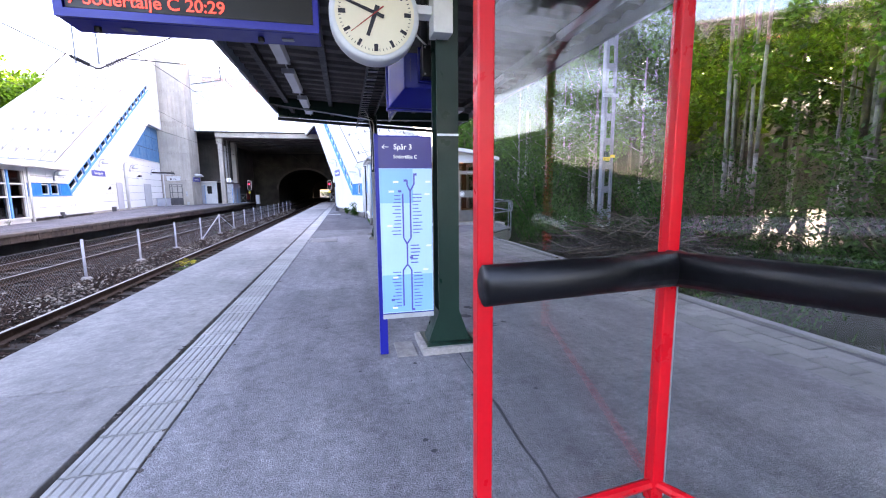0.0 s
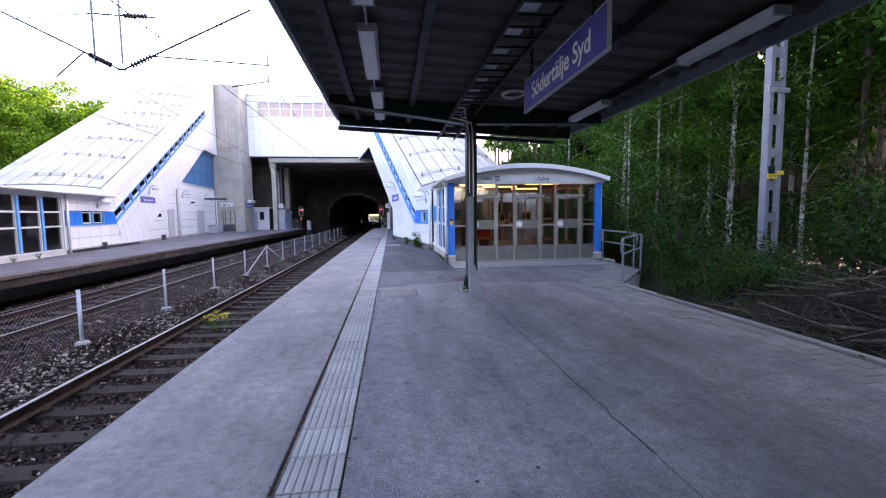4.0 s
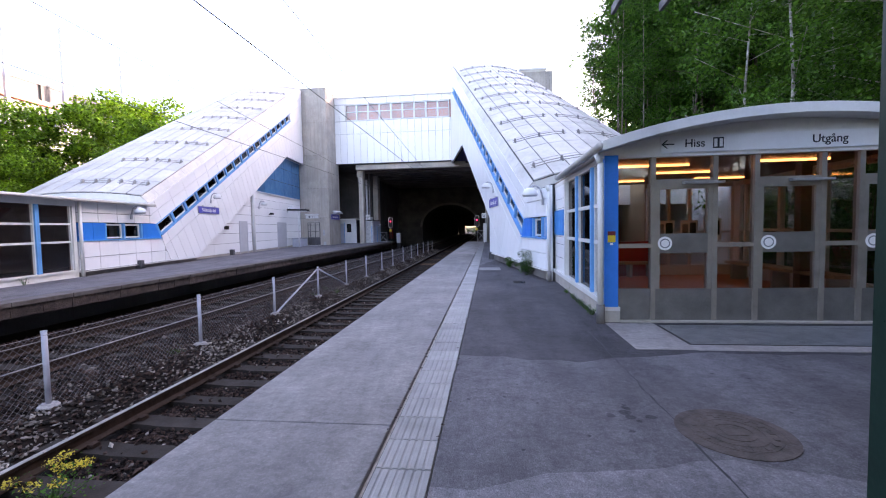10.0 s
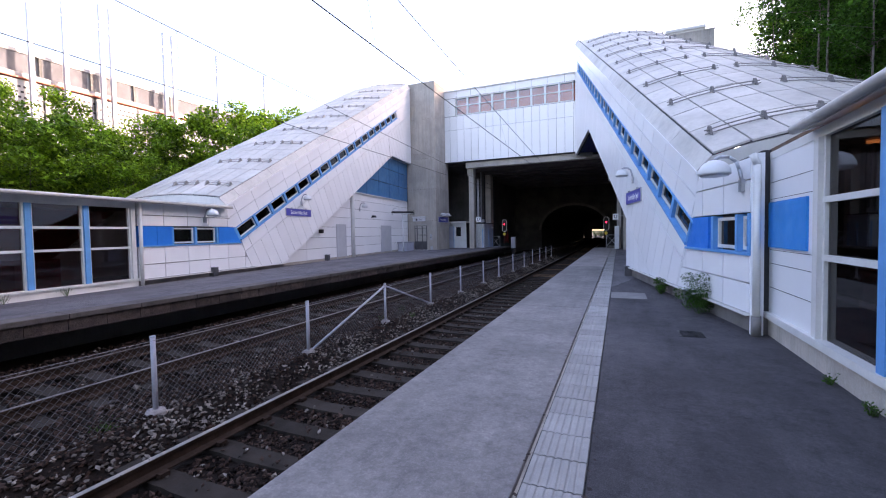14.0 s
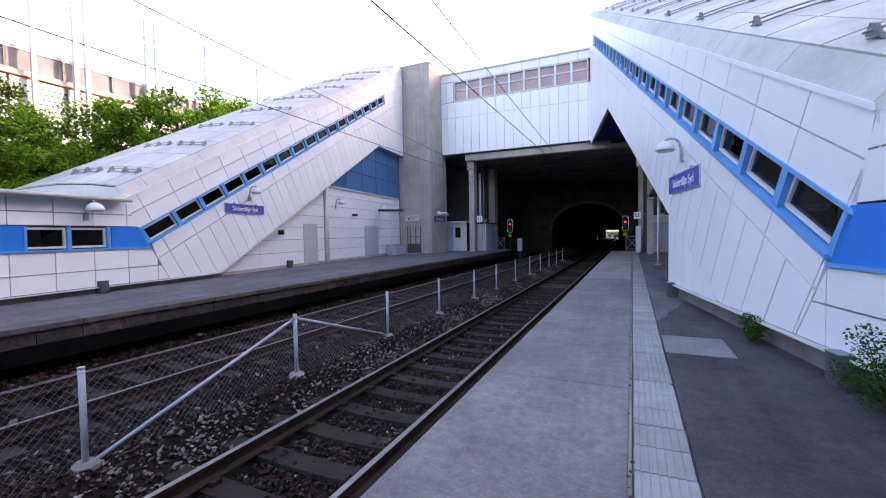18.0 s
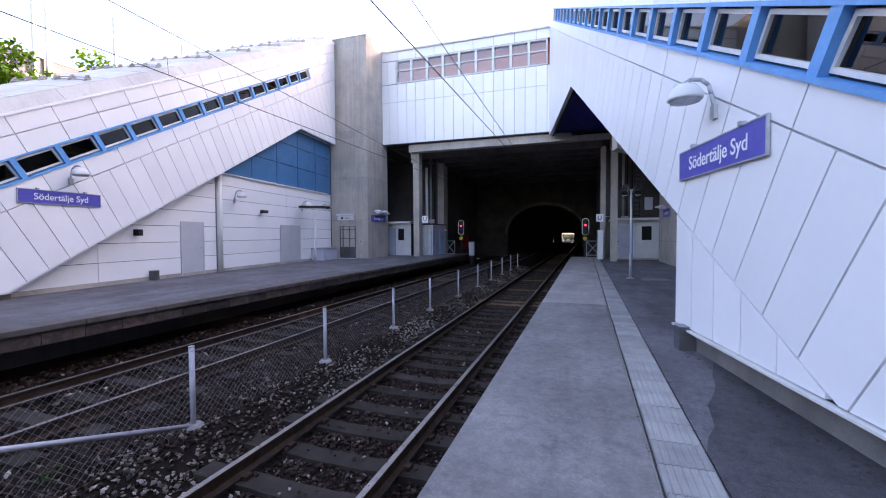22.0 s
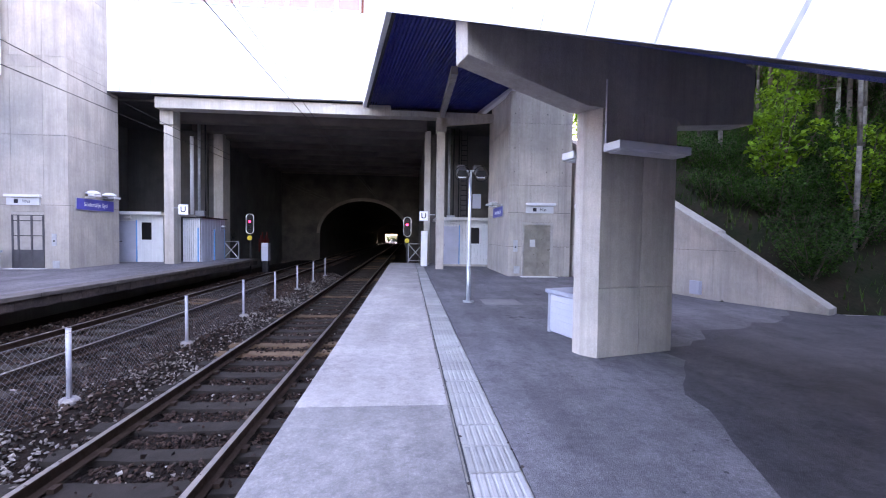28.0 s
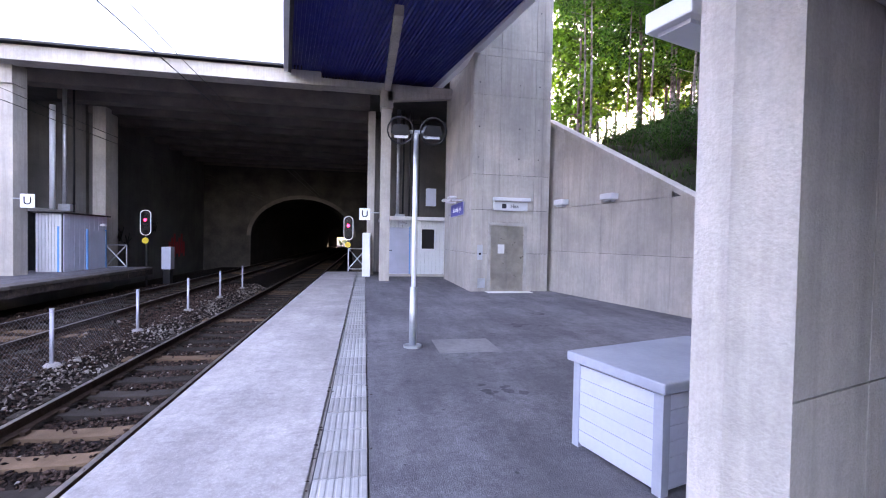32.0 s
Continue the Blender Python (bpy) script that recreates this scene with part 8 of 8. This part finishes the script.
# ---------- trees, shrubs and ground plants ----------
def leaf_cloud(vs, fs, c, r, n, size, flat=0.7):
    for _ in range(n):
        while True:
            p = Vector((random.uniform(-1, 1), random.uniform(-1, 1), random.uniform(-1, 1)))
            if 0.15 < p.length < 1:
                break
        p = c + Vector((p.x * r, p.y * r, p.z * r * flat))
        s = size * random.uniform(0.6, 1.3)
        e = Euler((random.uniform(-1.0, 1.0), random.uniform(-1.0, 1.0), random.random() * 6.28)).to_matrix()
        k = len(vs)
        for a, b, z in ((-0.5, 0, 0), (0, -0.32, 0.05), (0.55, 0, -0.03), (0, 0.32, 0.05)):
            vs.append(tuple(p + e @ Vector((a * s, b * s, z * s))))
        fs.append((k, k + 1, k + 2, k + 3))


def tree(name, h, spread, leaves, size, bare, bark, leaf, label, limbs=16, lean=0.03):
    t = thing(name, label, "tree", "woodland trees")
    bm = fresh()
    pts = [Vector((lean * h * (i / 6) ** 2 + random.uniform(-0.06, 0.06) * i / 3, random.uniform(-0.06, 0.06) * i / 3, h * i / 6)) for i in range(7)]
    r0 = (0.0045 if bare > 0.4 else 0.0068) * h
    for i in range(6):
        rod(bm, pts[i] - Vector((0, 0, 0.3 if i == 0 else 0)), pts[i + 1], r0 * (1 - i / 6.5), 7, r0 * (1 - (i + 1) / 6.5))
    vs, fs = [], []
    for i in range(limbs):
        k = bare + (1 - bare) * (i + 0.5) / limbs
        b = pts[min(int(k * 6), 5)].lerp(pts[min(int(k * 6) + 1, 6)], k * 6 - int(k * 6))
        a = i * 2.4 + random.uniform(-0.4, 0.4)
        ln = spread * (0.35 + 0.65 * math.sin(math.pi * min(1, (k - bare) / (1 - bare) * 0.8 + 0.2))) * random.uniform(0.7, 1.15)
        e = b + Vector((math.cos(a) * ln, math.sin(a) * ln, ln * random.uniform(0.2, 0.7)))
        rod(bm, b, e, r0 * 0.3 * (1.1 - k), 5, 0.008)
        for f in (0.45, 0.75, 1.0):
            leaf_cloud(vs, fs, b.lerp(e, f) + Vector((random.uniform(-0.2, 0.2), random.uniform(-0.2, 0.2), random.uniform(-0.2, 0.2))), spread * random.uniform(0.26, 0.42), leaves // (limbs * 3), size)
    part("trunk", bm, bark, t, smooth=True)
    me = bpy.data.meshes.new("crown")
    me.from_pydata(vs, [], fs)
    me.materials.append(leaf)
    part("crown", me, None, t)
    return t


def shrub(name, h, r, leaves, size, leaf, label, group="undergrowth shrubs"):
    t = thing(name, label, "shrub", group)
    bm = fresh()
    vs, fs = [], []
    for i in range(9):
        a, k = i * 2.4, random.uniform(0.35, 1)
        e = Vector((math.cos(a) * r * k, math.sin(a) * r * k, h * random.uniform(0.45, 1.0)))
        rod(bm, (0, 0, -0.1), e, 0.018 * h, 5, 0.005)
        for f in (0.4, 0.7, 1.0):
            leaf_cloud(vs, fs, Vector((0, 0, 0)).lerp(e, f), r * random.uniform(0.25, 0.4), leaves // 27, size, 0.85)
    part("stem", bm, BARKD, t)
    me = bpy.data.meshes.new("foliage")
    me.from_pydata(vs, [], fs)
    me.materials.append(leaf)
    part("foliage", me, None, t)
    return t


random.seed(5)
T1 = tree("birch_tree", 14.5, 2.4, 10500, 0.125, 0.25, BARK, LEAF, "slender birch tree with pale bark and fresh green leaves")
T2 = tree("aspen_tree", 16.0, 2.8, 8200, 0.19, 0.22, BARKD, LEAF2, "tall aspen tree with dark bark and dense green leaves")
T3 = tree("young_birch_tree", 10.0, 2.0, 8000, 0.11, 0.14, BARK, LEAF, "young birch tree leafy down to its base")
T6 = tree("far_aspen_tree", 16.0, 3.2, 3200, 0.36, 0.12, BARKD, LEAF6, "tall leafy aspen deeper in the woods")
T4 = tree("bank_tree", 15.0, 2.1, 3600, 0.16, 0.45, BARKM, LEAF2, "thin birch tree with a bare lower trunk on the bank", 14)
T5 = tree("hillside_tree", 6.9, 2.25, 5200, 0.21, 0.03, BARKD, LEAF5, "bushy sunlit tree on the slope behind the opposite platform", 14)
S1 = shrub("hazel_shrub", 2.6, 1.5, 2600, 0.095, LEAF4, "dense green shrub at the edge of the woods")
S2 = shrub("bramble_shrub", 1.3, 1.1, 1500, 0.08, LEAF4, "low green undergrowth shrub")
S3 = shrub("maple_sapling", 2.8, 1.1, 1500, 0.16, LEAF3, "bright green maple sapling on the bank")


def plant(proto, spots):
    for i, (x, y, s) in enumerate(spots):
        m = pose(x, y, ground_height(x, y) - 0.05, 0, 0, random.uniform(0, 360))
        if i == 0:
            proto.matrix_basis = m
            proto.scale = (s, s, s)
        else:
            c = copy_thing(proto, m)
            c.scale = (s, s, s * random.uniform(0.92, 1.1))


def scatter(x0, x1, y0, y1, n, gap, s0, s1):
    out, tries = [], 0
    while len(out) < n and tries < 4000:
        tries += 1
        x, y = random.uniform(x0, x1), random.uniform(y0, y1)
        if all((x - a) ** 2 + (y - b) ** 2 > gap * gap for a, b, _ in out) and not (7.6 < x < 12.0 and 5.2 < y < 10.4) and not (x < 14.2 and 20.5 < y < 30.6) and not (x < 8.0 and -0.6 < y < 4.6):
            out.append((x, y, random.uniform(s0, s1)))
    return out


plant(T1, scatter(8.5, 20, -14, 30, 26, 2.0, 0.85, 1.2))
# groups past y 31 and the deep back rows are added to block the sun
plant(T2, scatter(10.5, 20, -16, 30, 22, 2.2, 0.85, 1.2) + scatter(12, 24, 31, 46, 26, 2.0, 0.95, 1.25) + scatter(11.5, 18, 34.5, 40, 9, 1.4, 0.7, 0.85))
plant(T6, scatter(14, 28, 46, 62, 9, 2.4, 0.95, 1.25) + scatter(17, 46, -18, 72, 95, 2.4, 0.9, 1.3))
plant(T3, scatter(7.6, 13, -14, 24, 20, 1.7, 0.7, 1.15) + scatter(12.5, 20, 35.5, 43, 12, 1.5, 0.9, 1.2))
plant(T4, scatter(9.0, 13.5, -4, 7, 16, 0.55, 0.6, 1.0) + scatter(9.5, 20, 30.5, 46, 42, 1.0, 0.75, 1.2))
plant(S1, scatter(7.2, 15, -14, 20, 52, 1.3, 0.7, 1.3) + scatter(14.5, 18, 20, 31, 14, 1.3, 0.8, 1.4) + scatter(11, 16, 32, 42, 9, 1.3, 0.5, 0.8))
plant(S2, scatter(6.75, 8.2, 5.6, 8.6, 9, 0.5, 0.6, 1.0) + scatter(7.6, 12, 31.2, 40, 22, 0.7, 0.4, 0.9) + scatter(7.2, 9.5, -14, 20, 24, 0.9, 0.6, 1.3) + scatter(5.3, 7.2, -14, -1.0, 22, 0.7, 0.45, 0.9) + scatter(5.9, 7.4, 4.6, 6.6, 7, 0.5, 0.4, 0.8) + scatter(7.6, 9.0, 6.6, 12, 12, 0.7, 0.6, 1.1) + scatter(8.3, 14, 32.5, 42, 26, 0.8, 0.5, 1.0) + scatter(8.2, 12.5, 31.5, 39, 30, 0.6, 0.5, 1.0))
plant(S3, [(9.6, 34.2, 1.0), (10.6, 32.6, 0.8), (11.2, 36.0, 0.9)])
plant(T5, [(-20.8 - random.uniform(0, 11), y + random.uniform(-1.2, 1.2), random.uniform(0.62, 0.84) * (1.0 + min(0.05 * max(y - 22, 0), 0.9))) for y in [-18 + i * 0.85 for i in range(80)]] + [(-19.6 - random.uniform(0, 2.0) - 0.16 * max(y - 16, 0), y, random.uniform(0.45, 0.75)) for y in [-16 + i * 1.5 for i in range(38)]])

for x, y, k in ((-6.9, 148, 0.9), (-5.4, 149.5, 1.0), (-4.4, 147.5, 0.7)):
    copy_thing(S1, pose(x, y, -0.6, 0, 0, 40 * x))
# ground cover on the bank and along the fences
vs, fs = [], []
random.seed(9)
for i in range(15000):
    if i % 3 == 0:
        x, y = random.uniform(6.2, 16), random.uniform(27, 46)
        if x < 7.5 - 0.19 * (y - 29.6) + 0.5:
            continue
    elif i % 3 == 1:
        x, y = random.uniform(5.0, 11), random.uniform(-8, 27)
        if y > 6.5 and x < 7.2:
            continue
    else:
        x, y = random.uniform(-24, -18.5), random.uniform(0, 40)
    z = ground_height(x, y) - 0.02
    for k in range(2):
        a, hgt = random.uniform(0, 6.28), random.uniform(0.08, 0.3)
        dx, dy = 0.02 * math.cos(a), 0.02 * math.sin(a)
        n = len(vs)
        vs += [(x - dx, y - dy, z), (x + dx, y + dy, z), (x + 4 * dy, y - 4 * dx, z + hgt)]
        fs.append((n, n + 1, n + 2))
me = bpy.data.meshes.new("grass")
me.from_pydata(vs, [], fs)
me.materials.append(GRASS)
tagged(new("grass", me), "sparse grass and herbs under the trees", "grass", kind="stuff")

# heap of cut branches
vs, fs = [], []
bm = fresh()
for i in range(760):
    a = random.random() ** 0.7
    x, y = random.gauss(6.5, 0.75), random.gauss(1.9, 1.3)
    hmax = 0.8 * math.exp(-((x - 6.7) / 1.1) ** 2 - ((y - 2.2) / 2.2) ** 2)
    z = -0.25 + hmax * random.random()
    d = Vector((random.uniform(-1, 1), random.uniform(-1, 1), random.uniform(-0.25, 0.25))).normalized() * random.uniform(0.3, 0.95)
    p = Vector((max(x, 5.3), y, z))
    rod(bm, p - d, p + d, random.uniform(0.006, 0.018), 4, 0.004)
bm2 = fresh()
for i in range(70):
    x, y = random.gauss(6.4, 0.7), random.gauss(1.9, 1.2)
    z = -0.2 + 0.85 * math.exp(-((x - 6.7) / 1.1) ** 2 - ((y - 2.2) / 2.2) ** 2)
    d = Vector((random.uniform(-1, 1), random.uniform(-1, 1), random.uniform(-0.3, 0.3))).normalized() * random.uniform(0.3, 0.8)
    p = Vector((max(x, 5.4), y, z))
    rod(bm2, p - d, p + d, random.uniform(0.010, 0.022), 5, 0.006)
solid("cut_branches", bm2, BRANCH, "thicker pale cut branches lying on the brushwood heap", "brushwood", kind="stuff")
solid("brushwood_heap", bm, TWIG, "heap of dry cut branches beside the platform edge", "brushwood", kind="stuff")


def weed(x, y, z, r, h, n, leaf, label, name="weed", flower=0, rz=0):
    t = thing(name, label, "plant", "weeds")
    vs, fs = [], []
    bm = fresh()
    for i in range(7):
        a = i * 2.4
        e = Vector((x + math.cos(a) * r * random.uniform(0.3, 1), y + math.sin(a) * r * random.uniform(0.3, 1), z + h * random.uniform(0.4, 1)))
        rod(bm, (x, y, z - 0.03), e, 0.006, 4, 0.003)
        for f in (0.5, 1):
            leaf_cloud(vs, fs, Vector((x, y, z)).lerp(e, f), r * 0.5, n // 14, 0.028 if n > 200 else 0.02, 0.9)
    part("stem", bm, GRASS, t)
    me = bpy.data.meshes.new("leaves")
    me.from_pydata(vs, [], fs)
    me.materials.append(leaf)
    part("leaves", me, None, t)
    if flower:
        vs, fs = [], []
        for i in range(9):
            leaf_cloud(vs, fs, Vector((x + random.uniform(-r, r) * 0.8, y + random.uniform(-r, r) * 0.8, z + h * random.uniform(0.7, 1.05))), 0.08, flower // 9, 0.024, 0.5)
        me = bpy.data.meshes.new("blossom")
        me.from_pydata(vs, [], fs)
        me.materials.append(YFLOWER)
        part("blossom", me, None, t)


weed(1.05, 16.7, 0, 0.27, 0.62, 3400, LEAF2, "leafy green weed at the foot of the stair house wall")
weed(0.66, 19.0, 0, 0.16, 0.32, 1500, LEAF2, "small green weed at the foot of the stair house wall")
weed(-3.95, 7.5, -1.0, 0.3, 0.36, 420, LEAF, "yellow flowering plant between the rails", flower=460)
for y in (11.1, 11.35, 11.6, 11.9, 12.2, 12.6, 13.3):
    weed(PX - 0.08, y, 0, 0.07, 0.09, 110, LEAF2, "low weeds along the pavilion plinth")
for u in (-7.2, -3.9, -3.1, -1.9):
    p = LM(u, 0.14, 0)
    weed(p[0], p[1], 0.11, 0.15, 0.22, 140, LEAF2, "low weeds along the opposite pavilion plinth")
for i in range(5):
    weed(-5.6 + random.uniform(-0.5, 0.6), random.uniform(-2, 20), -0.82, 0.14, 0.14, 90, LEAF, "small weed in the ballast beside the fence")

# ---------- paving pieces ----------
strip = thing("tactile_strip", "ribbed pale concrete guidance strip along the platform", "paving", kind="structure")
part("bed", bx(fresh(), -0.75, -0.388, Y0, Y1, -0.08, -0.03), SEAM, strip)
bm = fresh()
prof = [(-0.172, -0.04), (0.172, -0.04)]
for i in range(7):
    c = 0.148 - i * 0.0493
    prof += [(c + 0.021, 0.0 if i == 0 else -0.0035), (c + 0.014, 0.0015), (c - 0.012, 0.0015), (c - 0.018, -0.0035)]
prism(bm, prof, -0.165, 0.165)
tl = finish(bm, "tactile_tile", TILE)
n = int((Y1 - Y0 - 0.3) / 0.3441)
for i in range(n):
    o = part("tactile_tile", tl, None, strip)
    o.location = (-0.569 + random.uniform(-0.002, 0.002), -15.54 + i * 0.3441, random.uniform(-0.003, 0.001))
    o.rotation_euler = (0, 0, random.uniform(-0.006, 0.006))
pv = thing("edge_paving", "grey concrete pavers along the back edge of the platform", "paving", kind="structure")
part("bed", bx(fresh(), 3.84, 4.55, Y0, 5.75, -0.1, -0.012), SEAM, pv)
bm = fresh()
bx(bm, -0.099, 0.099, -0.132, 0.132, -0.05, 0.0)
pm = finish(bm, "paver", PAVER, bevel=0.006)
for j in range(50):
    for i in range(3):
        if j * 0.28 - 8.2 < 5.6:
            o = part("paver", pm, None, pv)
            o.location = (3.945 + i * 0.213, -8.2 + j * 0.28 + (0.14 if i % 2 else 0), random.uniform(-0.004, 0.003))
part("kerb", bx(fresh(), 4.56, 4.66, Y0, 5.9, -0.3, 0.015), PAVER, pv, bevel=0.01)
for region, ang in (([(3.84, 5.75), (4.62, 5.75), (4.66, 6.01), (3.88, 6.45)], 0.0), ([(3.88, 6.45), (4.66, 6.01), (6.23, 7.88), (5.54, 8.32)], 0.87), ([(5.54, 8.32), (6.23, 7.88), (6.5, 10.4), (5.95, 10.4)], 1.46)):
    bm = fresh()
    prism(bm, region, -0.1, -0.014, lambda a, w, b: (a, b, w))
    part("bed", bm, SEAM, pv)
    ca, sa = math.cos(ang), math.sin(ang)
    ox, oy = region[0]
    for i in range(-14, 16):
        for j in range(-24, 25):
            u0, v0 = i * 0.24 + (0.12 if j % 2 else 0), j * 0.12
            cell = [(ox + (u0 + a) * ca - (v0 + b) * sa, oy + (u0 + a) * sa + (v0 + b) * ca) for a, b in ((0.004, 0.004), (0.236, 0.004), (0.236, 0.116), (0.004, 0.116))]
            cell = clip(cell, region)
            if len(cell) > 2 and abs(sum(cell[k][0] * cell[k - 1][1] - cell[k - 1][0] * cell[k][1] for k in range(len(cell)))) > 0.004:
                bm = fresh()
                prism(bm, cell, -0.05, random.uniform(-0.004, 0.003), lambda a, w, b: (a, b, w))
                part("paver", bm, PAVER, pv)
solid("patch_slab", bx(fresh(), -0.38, 0.34, 18.11, 19.02, -0.005, 0.005), PATCH, "pale concrete repair slab in the asphalt", "paving", kind="structure", bevel=0.002)
solid("patch_slab_far", bx(fresh(), 0.58, 1.44, 31.82, 32.58, -0.005, 0.003), PATCH, "pale concrete repair slab in the asphalt near the lamp", "paving", kind="structure")
dg = thing("drain_grate", "dark cast iron drain grate in the asphalt", "drain")
part("frame", bx(fresh(), 0.56, 0.88, 14.86, 15.25, -0.01, 0.004), DARK, dg)
for i in range(6):
    part("bar", bx(fresh(), 0.58, 0.86, 14.88 + i * 0.06, 14.91 + i * 0.06, 0.004, 0.012), DARK, dg)
# tarred cracks running along the asphalt
random.seed(3)
for x0, y0, y1 in ((1.48, -7.0, 5.6), (1.28, 6.1, 10.3)):
    bm = fresh()
    y, x = y0, x0
    while y < y1:
        nx, ny = x0 + random.uniform(-0.015, 0.015), y + random.uniform(0.1, 0.25)
        w = random.uniform(0.003, 0.010)
        v = [bm.verts.new(p) for p in ((x - w, y, 0.003), (x + w, y, 0.003), (nx + w, ny, 0.003), (nx - w, ny, 0.003))]
        bm.faces.new(v)
        x, y = nx, ny
    solid("asphalt_crack", bm, SEAM, "dark crack along the asphalt", "crack", kind="structure")

def blot(bm, x, y, r, z):
    n = 9
    ring = [bm.verts.new((x + r * random.uniform(0.6, 1.15) * math.cos(2 * math.pi * i / n), y + r * random.uniform(0.6, 1.15) * math.sin(2 * math.pi * i / n), z)) for i in range(n)]
    bm.faces.new(ring)


random.seed(31)
bm = fresh()
for i in range(300):
    x, y = random.uniform(-0.3, 3.6) if i % 3 else random.uniform(-0.3, 1.2), random.uniform(-6, 40)
    if y > 10 and x > 1.2 - 0.2 * (y - 15) and y < 24:
        continue
    blot(bm, x, y, random.uniform(0.006, 0.02), 0.0015)
solid("gum_spots", bm, SEAM, "small dark chewing gum spots trodden into the asphalt", "stain", kind="stuff")
bm = fresh()
for x, y, r in ((1.75, -1.6, 0.22), (1.55, -1.1, 0.15), (2.0, -2.0, 0.12), (0.7, 5.0, 0.12), (0.95, 7.5, 0.18), (0.35, 9.0, 0.14), (1.0, 14.0, 0.16), (0.2, 16.2, 0.2), (0.9, 30.4, 0.25), (2.3, 33.5, 0.3), (3.2, 34.6, 0.22), (2.6, 26.3, 0.3), (3.6, 28.0, 0.35), (-0.1, 12.6, 0.12)):
    for k in range(9):
        blot(bm, x + random.gauss(0, r * 0.5), y + random.gauss(0, r * 0.5), r * random.uniform(0.12, 0.3), 0.001 + 0.0001 * k)
solid("oil_stains", bm, ASPHALT2, "dark blotchy stains on the asphalt", "stain", kind="stuff")
# leaves, twigs and grit in the gap beside the guidance strip and along the walls
vs, fs = [], []
for i in range(900):
    y = random.uniform(-6, 44)
    x = random.choice((-0.385, -0.76)) + random.gauss(0, 0.012)
    if i % 3 == 0:
        p = RM(random.uniform(0, 8), 0.02 + abs(random.gauss(0, 0.09)), 0)
        x, y = p[0], p[1]
    a, r = random.uniform(0, 6.28), random.uniform(0.006, 0.02)
    n = len(vs)
    vs += [(x + r * math.cos(a + k), y + r * math.sin(a + k), 0.002 + 0.004 * (k > 2)) for k in (0, 1.6, 3.1, 4.7)]
    fs.append((n, n + 1, n + 2, n + 3))
me = bpy.data.meshes.new("litter")
me.from_pydata(vs, [], fs)
me.materials.append(FACE)
tagged(new("grit_and_litter", me), "dry leaf scraps and grit along joints and wall foot", "litter", kind="stuff")
# conduit and cable on the concrete pillar, formwork tie holes
cd = thing("pillar_conduit", "thin grey conduit running down the concrete pillar to the lamp", "conduit")
part("pipe", rod(fresh(), PM(0.04, -0.012, 2.7), PM(0.04, -0.012, 3.5), 0.012, 6), LAMPW, cd)
part("clip", bx(fresh(), 0.02, 0.06, -0.02, -0.002, 2.95, 2.98, PM), STEEL, cd)
for x in (2.85, 4.1, 4.72):
    for z in (4.0, 4.9, 6.2, 8.4, 9.6):
        part("tie_hole", rod(fresh(), (x, 38.397, z), (x, 38.401, z), 0.02, 8), SEAM, towerR)
